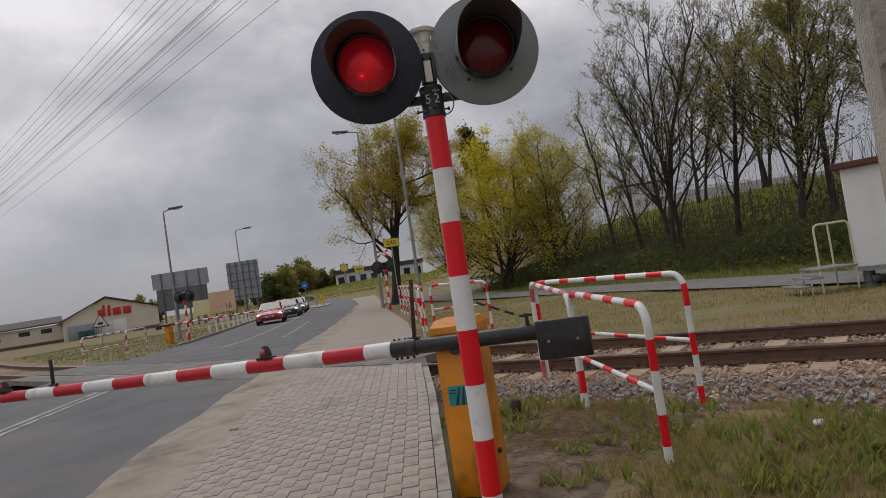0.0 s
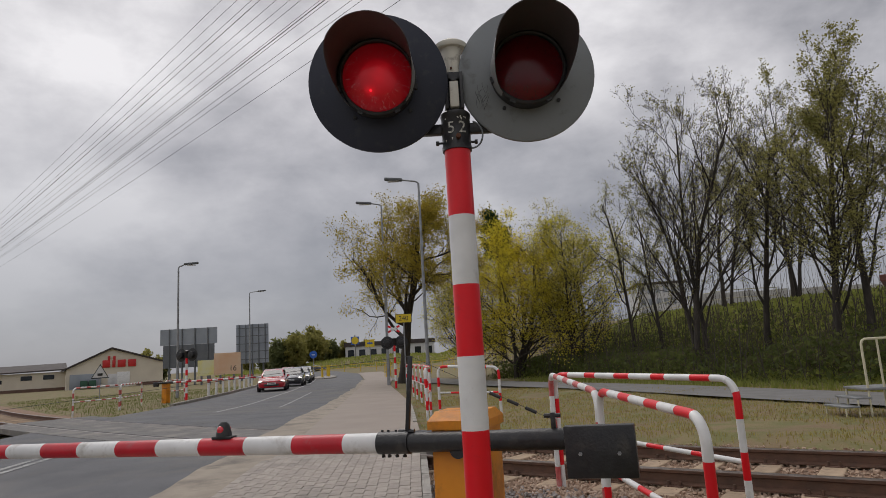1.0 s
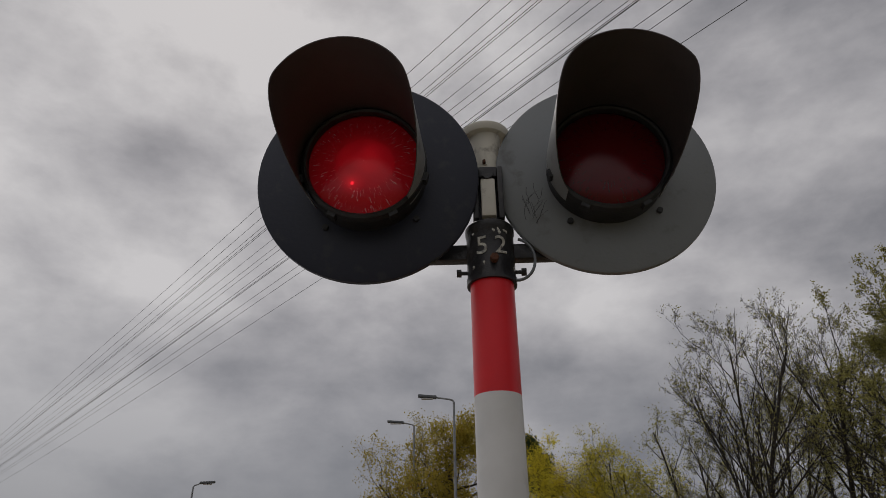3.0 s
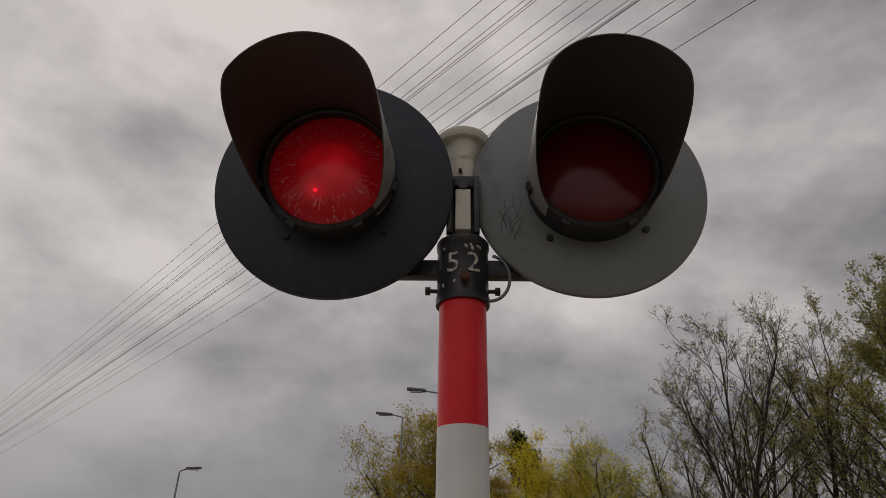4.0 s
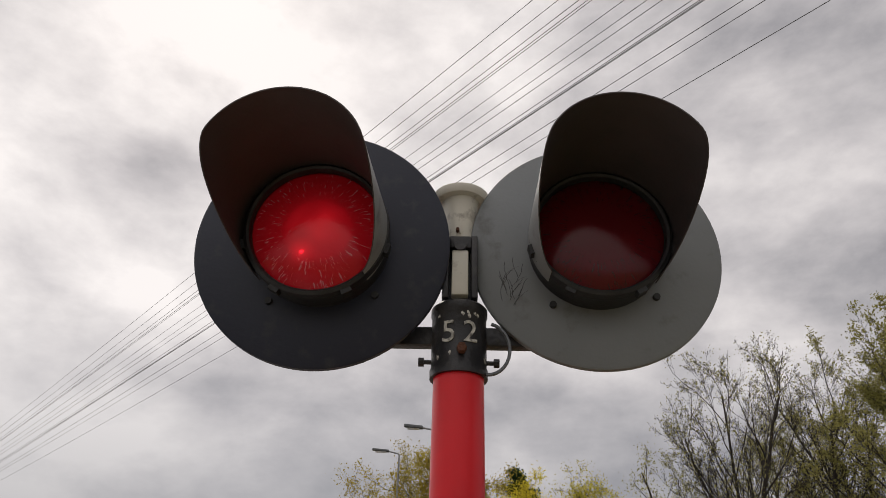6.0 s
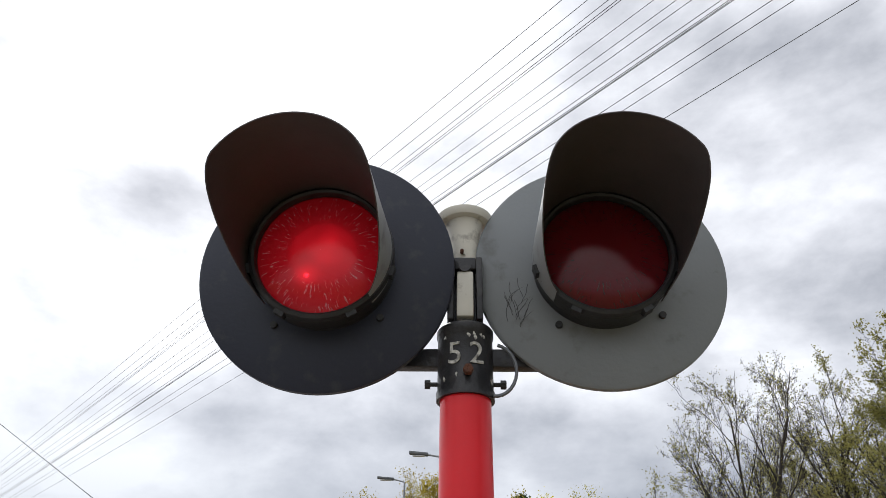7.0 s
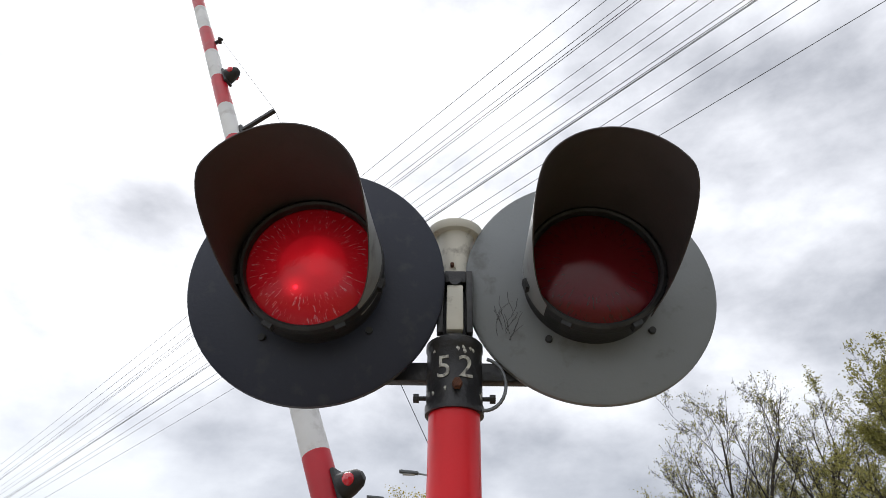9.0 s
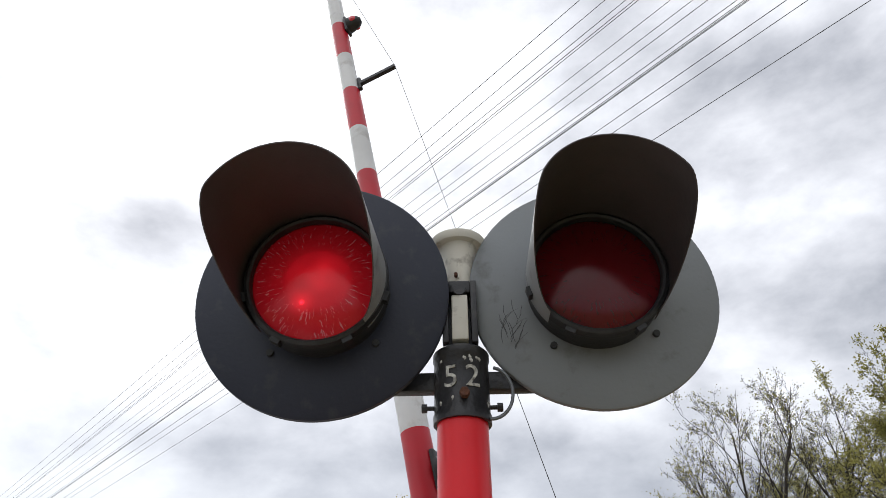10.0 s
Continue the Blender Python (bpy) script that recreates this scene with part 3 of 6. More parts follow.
def build_road():
    road = strip("road", lambda y: edge(ROAD_L, y), lambda y: edge(ROAD_R, y) + 0.15, -14, 250, 0.5, "asphalt", 0.0, 10)
    tagged(road, "worn grey asphalt road across the railway", "road", kind="structure")
    sand = strip("sand_verge", lambda y: edge(ROAD_R, y) - 0.05 + 0.16 * noise.noise((y * 0.5, 0, 0)) + 0.04 * noise.noise((y * 3.1, 5, 0)), lambda y: edge(PAVE_L, y) + 0.1 + 0.1 * noise.noise((y, 3, 0)),
                 -14, 46, 0.25, "sand", 0.012, 4)
    tagged(sand, "drifted sand along the edge of the asphalt", "sand", kind="structure")
    base = strip("pavement", lambda y: edge(PAVE_L, y), lambda y: edge(PAVE_R, y), -14, 80, 0.4, "joint", 0.0, 6)
    tagged(base, "grey concrete block pavement beside the road", "pavement", kind="structure")
    far = strip("far_pavement", lambda y: edge(PAVE_L, y), lambda y: edge(PAVE_R, y), 8.4, 80, 0.5, "far_pave", 0.020, 6)
    tagged(far, "pale dusty pavement beyond the track", "pavement", kind="structure")
    # painted lines: a doubled middle line and the stop line's remains
    def middle(y):
        return (edge(ROAD_L, y) + edge(ROAD_R, y)) / 2

    for off, y0, y1 in ((-0.12, -14, 10.2), (0.12, -14, 10.2), (0.0, 17.5, 60)):
        ob = strip("road_line", lambda y: middle(y) + off - 0.06, lambda y: middle(y) + off + 0.06, y0, y1, 0.5, "line", 0.006, 1)
        tagged(ob, "worn white line on the asphalt", "road line", kind="structure")
    ob = strip("road_line", lambda y: edge(ROAD_R, y) - 1.6 - 0.04 * (y - 19), lambda y: edge(ROAD_R, y) - 1.52 - 0.04 * (y - 19), 19, 30, 0.5, "line", 0.006, 1)
    tagged(ob, "worn white line on the asphalt", "road line", kind="structure")
    # crossing slabs between and beside the rails
    slabs = thing("crossing_deck", "dusty concrete slabs filling the crossing between the rails", "crossing deck", kind="structure")
    for u0, u1 in ((-1.45, -0.80), (-0.66, 0.66), (0.80, 1.45)):
        s = 4.9
        while s < 21:
            verts = []
            for ss in (s + 0.012, s + 1.188):
                for u in (u0, u1):
                    x, y, a = track(ss, u)
                    verts.append((x, y))
            top, bot = RAIL_TOP + 0.004, RAIL_TOP - 0.14
            vs = [(x, y, bot) for x, y in verts] + [(x, y, top) for x, y in verts]
            fs = [(4, 5, 7, 6), (0, 1, 5, 4), (1, 3, 7, 5), (3, 2, 6, 7), (2, 0, 4, 6)]
            o = new("slab", arrays_mesh("slab", vs, fs, "deck" if u0 < -0.7 or u1 < 0.7 else "asphalt"))
            o.parent = slabs
            s += 1.2
    # left kerb beyond the track
    kerb = thing("kerb", "pale concrete kerb on the far side of the road", "kerb", kind="structure")
    for i in range(34):
        y = 24.0 + i
        x0, x1 = edge(ROAD_L, y) - 0.1, edge(ROAD_L, y + 0.98) - 0.1
        vs = [(x0, y, -0.1), (x0 - 0.15, y, -0.1), (x1 - 0.15, y + 0.98, -0.1), (x1, y + 0.98, -0.1), (x0, y, 0.12), (x0 - 0.15, y, 0.12), (x1 - 0.15, y + 0.98, 0.12), (x1, y + 0.98, 0.12)]
        o = new("kerbstone", arrays_mesh("kerbstone", vs, [(4, 5, 6, 7), (0, 4, 7, 3), (1, 2, 6, 5), (0, 1, 5, 4), (2, 3, 7, 6)], "concrete"))
        o.parent = kerb
    # grey path beyond the track, along the foot of the bank
    d, nrm = Vector((0.34, -0.94)), Vector((0.94, 0.34))
    verts, faces = [], []
    for i in range(60):
        q = -26 + i * 1.1
        for w in (-0.2, 0.9, 2.3):
            p = Vector((3.2, 23.9)) + d * q + nrm * (w + 0.25 * math.sin(q * 0.3))
            verts.append((p.x, p.y, max(land(p.x, p.y) + 0.03, 0.0)))
    for i in range(59):
        for c in range(2):
            faces.append((i * 3 + c, i * 3 + c + 1, (i + 1) * 3 + c + 1, (i + 1) * 3 + c))
    tagged(new("path", arrays_mesh("path", verts, faces, "path", smooth=True)), "grey trodden path at the foot of the bank", "path", kind="structure")
    # traffic island at the bend
    bm = bmesh.new()
    lathe(bm, [(0.01, 0.14), (0.9, 0.14), (1.0, 0.10), (1.0, -0.05)], 20)
    bmesh.ops.scale(bm, vec=(1.1, 5.5, 1), verts=bm.verts[:])
    isl = part("traffic_island", bm, "concrete", None, at=pose(-11.4, 63, 0, 0, 0, 9))
    tagged(isl, "low paved traffic island in the road", "traffic island", kind="structure")


build_ground()
build_road()


# ---- the crossing signal ----
BAND, POLE_TOP = 0.333, 2.36


def head(parent, at, plate, state, splay):
    """One flashing lamp: backboard, lens ring, lens, visor, and behind the lens an added row of turning slats, lit on
    one face, that imitates the flashing.
    """
    bm = bmesh.new()
    lathe(bm, [(0.160, 0.0), (0.331, 0.0), (0.338, -0.004), (0.339, -0.020), (0.332, -0.026), (0.012, -0.026)], 96, "y")
    board = part("backboard", bm, plate, parent, state, at)
    bm = bmesh.new()
    lathe(bm, [(0.164, -0.004), (0.164, 0.082), (0.168, 0.102), (0.174, 0.106), (0.182, 0.101), (0.184, 0.076), (0.180, 0.070), (0.179, 0.0)], 72, "y", close=True)
    part("bezel", bm, "rubber", board, "black rubber lens ring")
    for a in (-118, -62, -16, 196):
        bm = bmesh.new()
        c = Vector((0.186 * math.cos(radians(a)), -0.084, 0.186 * math.sin(radians(a))))
        t = Matrix.Translation(c) @ Matrix.Rotation(-radians(a), 4, "Y")
        bmesh.ops.create_cube(bm, size=1, matrix=t @ Matrix.Diagonal((0.014, 0.03, 0.026, 1)))
        part("clip", bm, "rubber", board)
    bm = bmesh.new()
    lathe(bm, [(0.1645, 0.084), (0.150, 0.090), (0.12, 0.097), (0.07, 0.103), (0.03, 0.105), (0.0005, 0.1055)], 64, "y")
    part("lens", bm, "lens", board, "scratched red glass lens")
    for a in (-126, -44):
        bm = bmesh.new()
        c = (0.206 * math.cos(radians(a)), 0.206 * math.sin(radians(a)))
        tube(bm, (c[0], 0.001, c[1]), (c[0], -0.010, c[1]), 0.010, 0.009, 10)
        part("screw", bm, "rubber", board)
    # housing behind the board
    bm = bmesh.new()
    lathe(bm, [(0.19, -0.026), (0.19, -0.10), (0.15, -0.17), (0.0005, -0.18)], 40, "y")
    part("housing", bm, "black", board)
    # visor: a bent sheet, open below
    bm = bmesh.new()
    inner, outer, nphi, nl = [], [], 64, 10
    for i in range(nphi + 1):
        phi = -132 + 264 * i / nphi
        a = abs(phi)
        tip = 0.418 - 0.276 * sstep(62, 134, a) - 0.03 * max(0, (a - 84) / 48)
        ri, ro = [], []
        for j in range(nl + 1):
            h = 0.05 + (tip - 0.05) * j / nl
            r = 0.1855 + 0.002 * (h - 0.05) / 0.35
            c, s_ = math.sin(radians(phi)), math.cos(radians(phi))
            ro.append(bm.verts.new((r * c, -h, r * s_)))
            ri.append(bm.verts.new(((r - 0.003) * c, -h, (r - 0.003) * s_)))
        inner.append(ri), outer.append(ro)
    for i in range(nphi):
        for j in range(nl):
            bm.faces.new((outer[i][j], outer[i + 1][j], outer[i + 1][j + 1], outer[i][j + 1])).material_index = 1
            bm.faces.new((inner[i][j], inner[i][j + 1], inner[i + 1][j + 1], inner[i + 1][j]))
        bm.faces.new((outer[i][nl], outer[i + 1][nl], inner[i + 1][nl], inner[i][nl]))
    for i in (0, nphi):
        for j in range(nl):
            bm.faces.new((outer[i][j], outer[i][j + 1], inner[i][j + 1], inner[i][j]))
    part("visor", bm, ["visor", "visor_back"], board, "bent sheet visor, matt black inside and grey outside", pose(0, 0, 0, 0, 0, splay))
    # narrow added slats close the tube and stand in for switching the lamp; each turns over on its own long axis
    slats, n = [], 30
    w = 0.326 / n
    for k in range(n):
        zc = -0.163 + w * (k + 0.5)
        bm = bmesh.new()
        uv = bm.loops.layers.uv.new("lens_place")
        half = math.sqrt(0.1635 ** 2 - max(0.0, abs(zc) - w / 2) ** 2)
        prof = [(half, z_) for z_ in (-w / 2, 0.0, w / 2)]
        loop = [(-x, z_) for x, z_ in prof] + [(x, z_) for x, z_ in prof[::-1]]
        for y, mi, rev in ((-0.0006, 0, False), (0.0006, 1, True)):
            f = bm.faces.new([bm.verts.new((x, y, z_)) for x, z_ in (loop[::-1] if rev else loop)])
            f.material_index = mi
            for lp in f.loops:
                lp[uv].uv = (lp.vert.co.x, lp.vert.co.z + zc)
        slats.append((zc, part("lamp_slat", bm, ["lit", "shutter"], board, "added turning slat, glowing on one face, in place of a switched lamp", Matrix.Translation((0, -0.079, zc)), smooth=False)))
    return board, slats


def crossing_signal():
    sig = thing("crossing_signal", "banded red and white crossing signal post with flashing lamps", "crossing signal", m=pose(-0.030, -0.594, 0.208))
    sig.scale = (0.85, 0.85, 0.85)
    rings = [POLE_TOP + 0.05] + [POLE_TOP - BAND * i for i in range(1, 9)] + [-0.36]
    for i in range(len(rings) - 1):
        bm = bmesh.new()
        tube(bm, (0, 0, rings[i + 1]), (0, 0, rings[i]), 0.0635, 0.0635, 48, caps=False)
        part("post_band", bm, "white" if i % 2 else "red", sig)
    bm = bmesh.new()
    lathe(bm, [(0.064, 2.352), (0.0725, 2.352), (0.0735, 2.372), (0.0705, 2.378), (0.0705, 2.518), (0.0735, 2.522), (0.0735, 2.538), (0.066, 2.546), (0.03, 2.55), (0.001, 2.55)], 48)
    collar = part("collar", bm, "black", sig, "chipped black painted collar")
    # numerals, worn white
    for ch, dx in (("5", -0.027), ("2", 0.027)):
        a = math.degrees(math.asin(dx / 0.0715))
        text_mesh("numeral", ch, 0.082, "chip", collar, Matrix.Translation((dx, -0.0712 * math.cos(radians(a)) - 0.0015, 2.452)) @ pose(0, 0, 0, 90, 0, a), 0.0012, "worn white painted numeral")
    rng = random.Random(5)
    for i in range(12):
        bm = bmesh.new()
        a = radians(rng.uniform(-70, 70))
        zc = rng.choice((2.40, 2.39, 2.50, 2.505)) + rng.uniform(-0.01, 0.01)
        ring = [bm.verts.new((rng.uniform(0.002, 0.006) * math.cos(k * 0.7), 0, rng.uniform(0.002, 0.008) * math.sin(k * 0.7))) for k in range(9)]
        bm.faces.new(ring)
        part("paint_chip", bm, "chip", collar, at=Matrix.Translation((0.0712 * math.sin(a), -0.0718 * math.cos(a), zc)) @ pose(0, 0, 0, 0, 0, math.degrees(a)))
    bm = bmesh.new()
    tube(bm, (0.006, -0.072, 2.405), (0.006, -0.092, 2.405), 0.013, 0.012, 6)
    part("bolt", bm, "rust", collar, "rusty hexagon bolt")
    for sx in (-1, 1):
        bm = bmesh.new()
        tube(bm, (sx * 0.07, 0, 2.398), (sx * 0.095, 0, 2.398), 0.006, 0.006, 8)
        tube(bm, (sx * 0.088, 0, 2.398), (sx * 0.102, 0, 2.398), 0.012, 0.012, 8)
        part("clamp_screw", bm, "black", collar)
    bm = bmesh.new()
    box(bm, -0.34, 0.014, 2.452, 0.34, 0.05, 2.503, 0.004)
    part("crossbar", bm, "black", sig, "black steel bar that carries the lamps")
    bm = bmesh.new()
    box(bm, -0.047, -0.045, 2.56, -0.030, 0.03, 2.75, 0.003)
    box(bm, 0.030, -0.045, 2.56, 0.047, 0.03, 2.75, 0.003)
    box(bm, -0.047, 0.0, 2.56, 0.047, 0.03, 2.75)
    tube(bm, (0, -0.02, 2.715), (0, -0.056, 2.715), 0.017, 0.017, 12)
    box(bm, -0.03, -0.047, 2.71, 0.03, -0.0, 2.748, 0.004)
    part("neck", bm, "black", sig)
    bm = bmesh.new()
    box(bm, -0.022, -0.052, 2.565, 0.022, -0.02, 2.70, 0.004)
    part("neck_strip", bm, "cream", sig, "cream strip with chipped edges")
    bm = bmesh.new()
    lathe(bm, [(0.001, 2.742), (0.036, 2.742), (0.039, 2.79), (0.048, 2.86), (0.058, 2.886), (0.058, 2.89)], 40)
    box(bm, -0.0015, -0.044, 2.76, 0.0015, -0.03, 2.83)
    cap = part("cable_box", bm, "cream", sig, "cream tapered junction box on the post's top")
    bm = bmesh.new()
    lathe(bm, [(0.053, 2.880), (0.074, 2.882), (0.082, 2.894), (0.082, 2.904), (0.06, 2.920), (0.001, 2.929)], 40)
    part("lid", bm, "cream", cap, "overhanging rounded lid")
    bm = bmesh.new()
    tube(bm, (-0.008, -0.038, 2.768), (-0.008, -0.052, 2.768), 0.005, 0.005, 8)
    part("screw", bm, "rust", cap)
    bm = bmesh.new()
    pts = []
    for i in range(15):
        a = radians(80 - 175 * i / 14)
        pts.append((0.072 + 0.055 * math.cos(a), -0.03, 2.425 + 0.068 * math.sin(a)))
    sweep(bm, pts, 0.0045, 8)
    part("cable", bm, "lamp_grey", sig, "loop of thin grey cable")
    hl = head(sig, pose(-0.366, -0.084, 2.694, 7.8, 0, 1.4), "navy", "dark navy round backboard", -4.4)
    hr = head(sig, pose(0.365, -0.032, 2.722, 3.7, 0, -1.6), "grey_plate", "faded grey round backboard with scratches", 1.4)
    # scratches on the grey board
    rng = random.Random(11)
    bm = bmesh.new()
    for i in range(16):
        x, z_ = -0.245 + rng.uniform(-0.02, 0.035), -0.13 + rng.uniform(-0.05, 0.045)
        a = radians(rng.uniform(55, 115))
        pts = []
        for k in range(6):
            pts.append((x, z_))
            x += 0.012 * math.cos(a)
            z_ += 0.012 * math.sin(a)
            a += rng.uniform(-0.35, 0.35)
        for p, q in zip(pts, pts[1:]):
            w = 0.0006
            bm.faces.new([bm.verts.new(v) for v in ((p[0] - w, -0.0015, p[1]), (p[0] + w, -0.0015, p[1]), (q[0] + w, -0.0015, q[1]), (q[0] - w, -0.0015, q[1]))])
    tagged(part("scratches", bm, "ink", hr[0]), kind="stuff")
    return sig, hl[1], hr[1]


SIGNAL, SLATS_L, SLATS_R = crossing_signal()


# ---- the barrier: machine and boom ----
BOOM_YAW = 158.8


def boom_pose(base, yaw, a):
    """The boom turned up by a degrees about its axle, which lies a hand below and ahead of its origin."""
    turn = pose(0, 0, 0, 0, -a, yaw)
    axle = Vector((0.107, 0, -0.140))
    flat = pose(0, 0, 0, 0, 0, yaw)
    return Matrix.Translation(Vector(base) + flat @ axle) @ turn @ Matrix.Translation(-axle)


BOOM_AT, FAR_AT = (0.110, 0.001, 0.960), (-13.55, 29.1, 0.92)


def barrier_machine(m, label, foot=-0.18):
    c = thing("barrier_machine", label, "barrier machine", "barrier machines", m)
    c.scale = (0.85, 0.85, 0.85)
    bm = bmesh.new()
    box(bm, -0.165, -0.17, foot, 0.165, 0.17, 1.04, 0.012)
    body = part("cabinet", bm, "orange", c, "orange painted steel cabinet, stained at the foot")
    bm = bmesh.new()
    vs = [(-0.18, -0.19), (0.18, -0.19), (0.18, 0.19), (-0.18, 0.19)]
    lo = [bm.verts.new((x, y, 1.035)) for x, y in vs]
    mi = [bm.verts.new((x, y, 1.085)) for x, y in vs]
    hi = [bm.verts.new((x * 0.86, y * 0.6, 1.135)) for x, y in vs]
    for i in range(4):
        k = (i + 1) % 4
        bm.faces.new((lo[i], lo[k], mi[k], mi[i]))
        bm.faces.new((mi[i], mi[k], hi[k], hi[i]))
    bm.faces.new(hi), bm.faces.new(lo[::-1])
    part("lid", bm, "orange", c, "hipped orange lid", smooth=False)
    bm = bmesh.new()
    tube(bm, (0.02, -0.10, 0.93), (0.02, -0.24, 0.93), 0.05, 0.05, 20)
    part("axle", bm, "black", c)
    bm = bmesh.new()
    box(bm, -0.11, -0.176, 0.50, 0.10, -0.168, 0.645, 0.003)
    plate = part("emblem_plate", bm, "teal", body, "teal maker's plate with dark stripes")
    bm = bmesh.new()
    for k in range(3):
        x0, x1 = -0.06 + 0.05 * k, -0.02 + 0.032 * k
        vs = [(x0, 0.505), (x0 + 0.022, 0.505), (x1 + 0.010, 0.638), (x1, 0.638)]
        f = [bm.verts.new((x, -0.1785, z)) for x, z in vs]
        bm.faces.new(f)
    for k in range(2):
        z = 0.59 + 0.02 * k
        for x0, x1 in ((-0.098, -0.045), (0.05, 0.098)):
            bm.faces.new([bm.verts.new(v) for v in ((x0, -0.1785, z), (x1, -0.1785, z), (x1, -0.1785, z + 0.008), (x0, -0.1785, z + 0.008))])
    part("stripe", bm, "ink", plate)
    bm = bmesh.new()
    box(bm, 0.16, -0.05, 0.10, 0.19, 0.0, 0.13, 0.003)
    part("lock", bm, "black", body)
    return c


def boom_lamp(parent, x):
    bm = bmesh.new()
    box(bm, -0.075, -0.035, 0.05, 0.075, 0.035, 0.068, 0.004)
    lathe_bm = bmesh.new()
    base = part("lamp_base", bm, "rubber", parent, "black rubber boom lamp", Matrix.Translation((x, 0, 0)))
    bm = lathe_bm
    lathe(bm, [(0.052, 0.066), (0.047, 0.10), (0.034, 0.142), (0.018, 0.158), (0.001, 0.16)], 20)
    part("cup", bm, "rubber", base)
    for sy in (-1, 1):
        bm = bmesh.new()
        m = Matrix.Translation((0.0, sy * 0.036, 0.11)) @ Matrix.Rotation(radians(90), 4, "X")
        bmesh.ops.create_uvsphere(bm, u_segments=14, v_segments=8, radius=0.026, matrix=m @ Matrix.Diagonal((1, 1, 0.6, 1)))
        part("lamp_glass", bm, "boom_glass", base, "round red lamp glass")


M["boom_glass"] = mat("red_lamp_glass", (0.55, 0.015, 0.03), (0.5, 0.012, 0.025), 5, 0.12, coat=1.0)
M["boom_glass"].node_tree.nodes["Principled BSDF"].inputs["Emission Color"].default_value = (0.9, 0.02, 0.04, 1)
M["boom_glass"].node_tree.nodes["Principled BSDF"].inputs["Emission Strength"].default_value = 0.05


def barrier_boom(m, length, label):
    b = thing("barrier_boom", label, "barrier boom", "barrier booms", m)
    b.scale = (0.85, 0.85, 0.85)
    bm = bmesh.new()
    tube(bm, (-0.40, 0, 0), (0.56, 0, 0), 0.058, 0.058, 24)
    tube(bm, (0.54, 0, 0), (0.74, 0, 0), 0.066, 0.066, 24)
    tube(bm, (-0.46, 0, 0), (-0.40, 0, 0), 0.067, 0.067, 24)
    for x in (0.58, 0.63, 0.68, 0.72):
        tube(bm, (x, 0.0, -0.078), (x, 0.0, 0.075), 0.008, 0.008, 8)
        tube(bm, (x, 0.0, -0.083), (x, 0.0, -0.070), 0.012, 0.013, 6)
    part("mount_tube", bm, "black", b, "black boom mounting tube with clamp bolts")
    cwt = bmesh.new()
    box(cwt, -0.745, 0.0, -0.195, -0.38, 0.07, 0.072, 0.006)
    cw = part("counterweight", cwt, "black", b, "flat black steel counterweight")
    for x in (-0.66, -0.46):
        bm = bmesh.new()
        tube(bm, (x, 0.068, -0.07), (x, 0.082, -0.07), 0.011, 0.010, 6)
        part("bolt", bm, "galv", cw)
    s, k = 0.74, 0
    nxt = 0.967
    while s < length:
        bm = bmesh.new()
        r = lambda q: 0.060 - 0.018 * (q - 0.74) / 7.5
        tube(bm, (s, 0, 0), (nxt, 0, 0), r(s), r(nxt), 24, caps=(k == 0 or nxt >= length))
        part("boom_band", bm, "boom_white" if k % 2 == 0 else "boom_red", b)
        s, nxt, k = nxt, min(length, nxt + 0.361), k + 1
    boom_lamp(b, 1.88)
    boom_lamp(b, 4.91)
    for x, h in ((0.56, 0.50), (4.26, 0.30)):
        bm = bmesh.new()
        box(bm, x - 0.012, -0.012, 0.04, x + 0.012, 0.012, h, 0.002)
        for v in bm.verts:
            v.co.x -= 0.05 * (v.co.z / h) if x < 1 else 0.0
        tube(bm, (x - 0.05, 0, 0.062), (x + 0.05, 0, 0.062), 0.014, 0.014, 8)
        part("strut", bm, "black", b, "black upright wire strut")
    bm = bmesh.new()
    sweep(bm, [(-0.30, 0, 0.11), (0.51, 0, 0.50), (4.26, 0, 0.30), (5.5, 0, 0.085)], 0.0015, 6)
    part("stay_wire", bm, "wire", b, "thin stay wire over the struts")
    bm = bmesh.new()
    box(bm, -0.33, -0.012, 0.05, -0.305, 0.012, 0.14, 0.003)
    tube(bm, (-0.36, 0, 0.125), (-0.27, 0, 0.125), 0.012, 0.012, 8)
    for x, z in ((-0.2, 0.157), (-0.1, 0.203), (0.0, 0.247)):
        t2 = bmesh.new()
        tube(t2, (x - 0.03, 0, z - 0.014), (x + 0.03, 0, z + 0.014), 0.010, 0.010, 8)
        part("wire_clamp", t2, "black", b)
    part("wire_tensioner", bm, "black", b)
    bm = bmesh.new()
    tube(bm, (5.42, 0, 0.05), (5.42, 0, 0.11), 0.016, 0.010, 8)
    tube(bm, (5.42, -0.02, 0.075), (5.42, 0.02, 0.095), 0.012, 0.012, 8)
    part("wire_anchor", bm, "black", b)
    return b


barrier_machine(pose(-0.03, 0.2475, 0.131, 0, 0, -21.2), "orange barrier machine cabinet beside the pavement")
BOOM = barrier_boom(boom_pose(BOOM_AT, BOOM_YAW, -0.6), 9.0, "red and white barrier boom with black mounting and counterweight")
barrier_machine(pose(-13.5, 29.3, 0.0, 0, 0, 158.8), "orange barrier machine cabinet across the track")
FAR_BOOM = barrier_boom(boom_pose(FAR_AT, -21.2, 0.5), 6.8, "red and white barrier boom closed across the far lane")


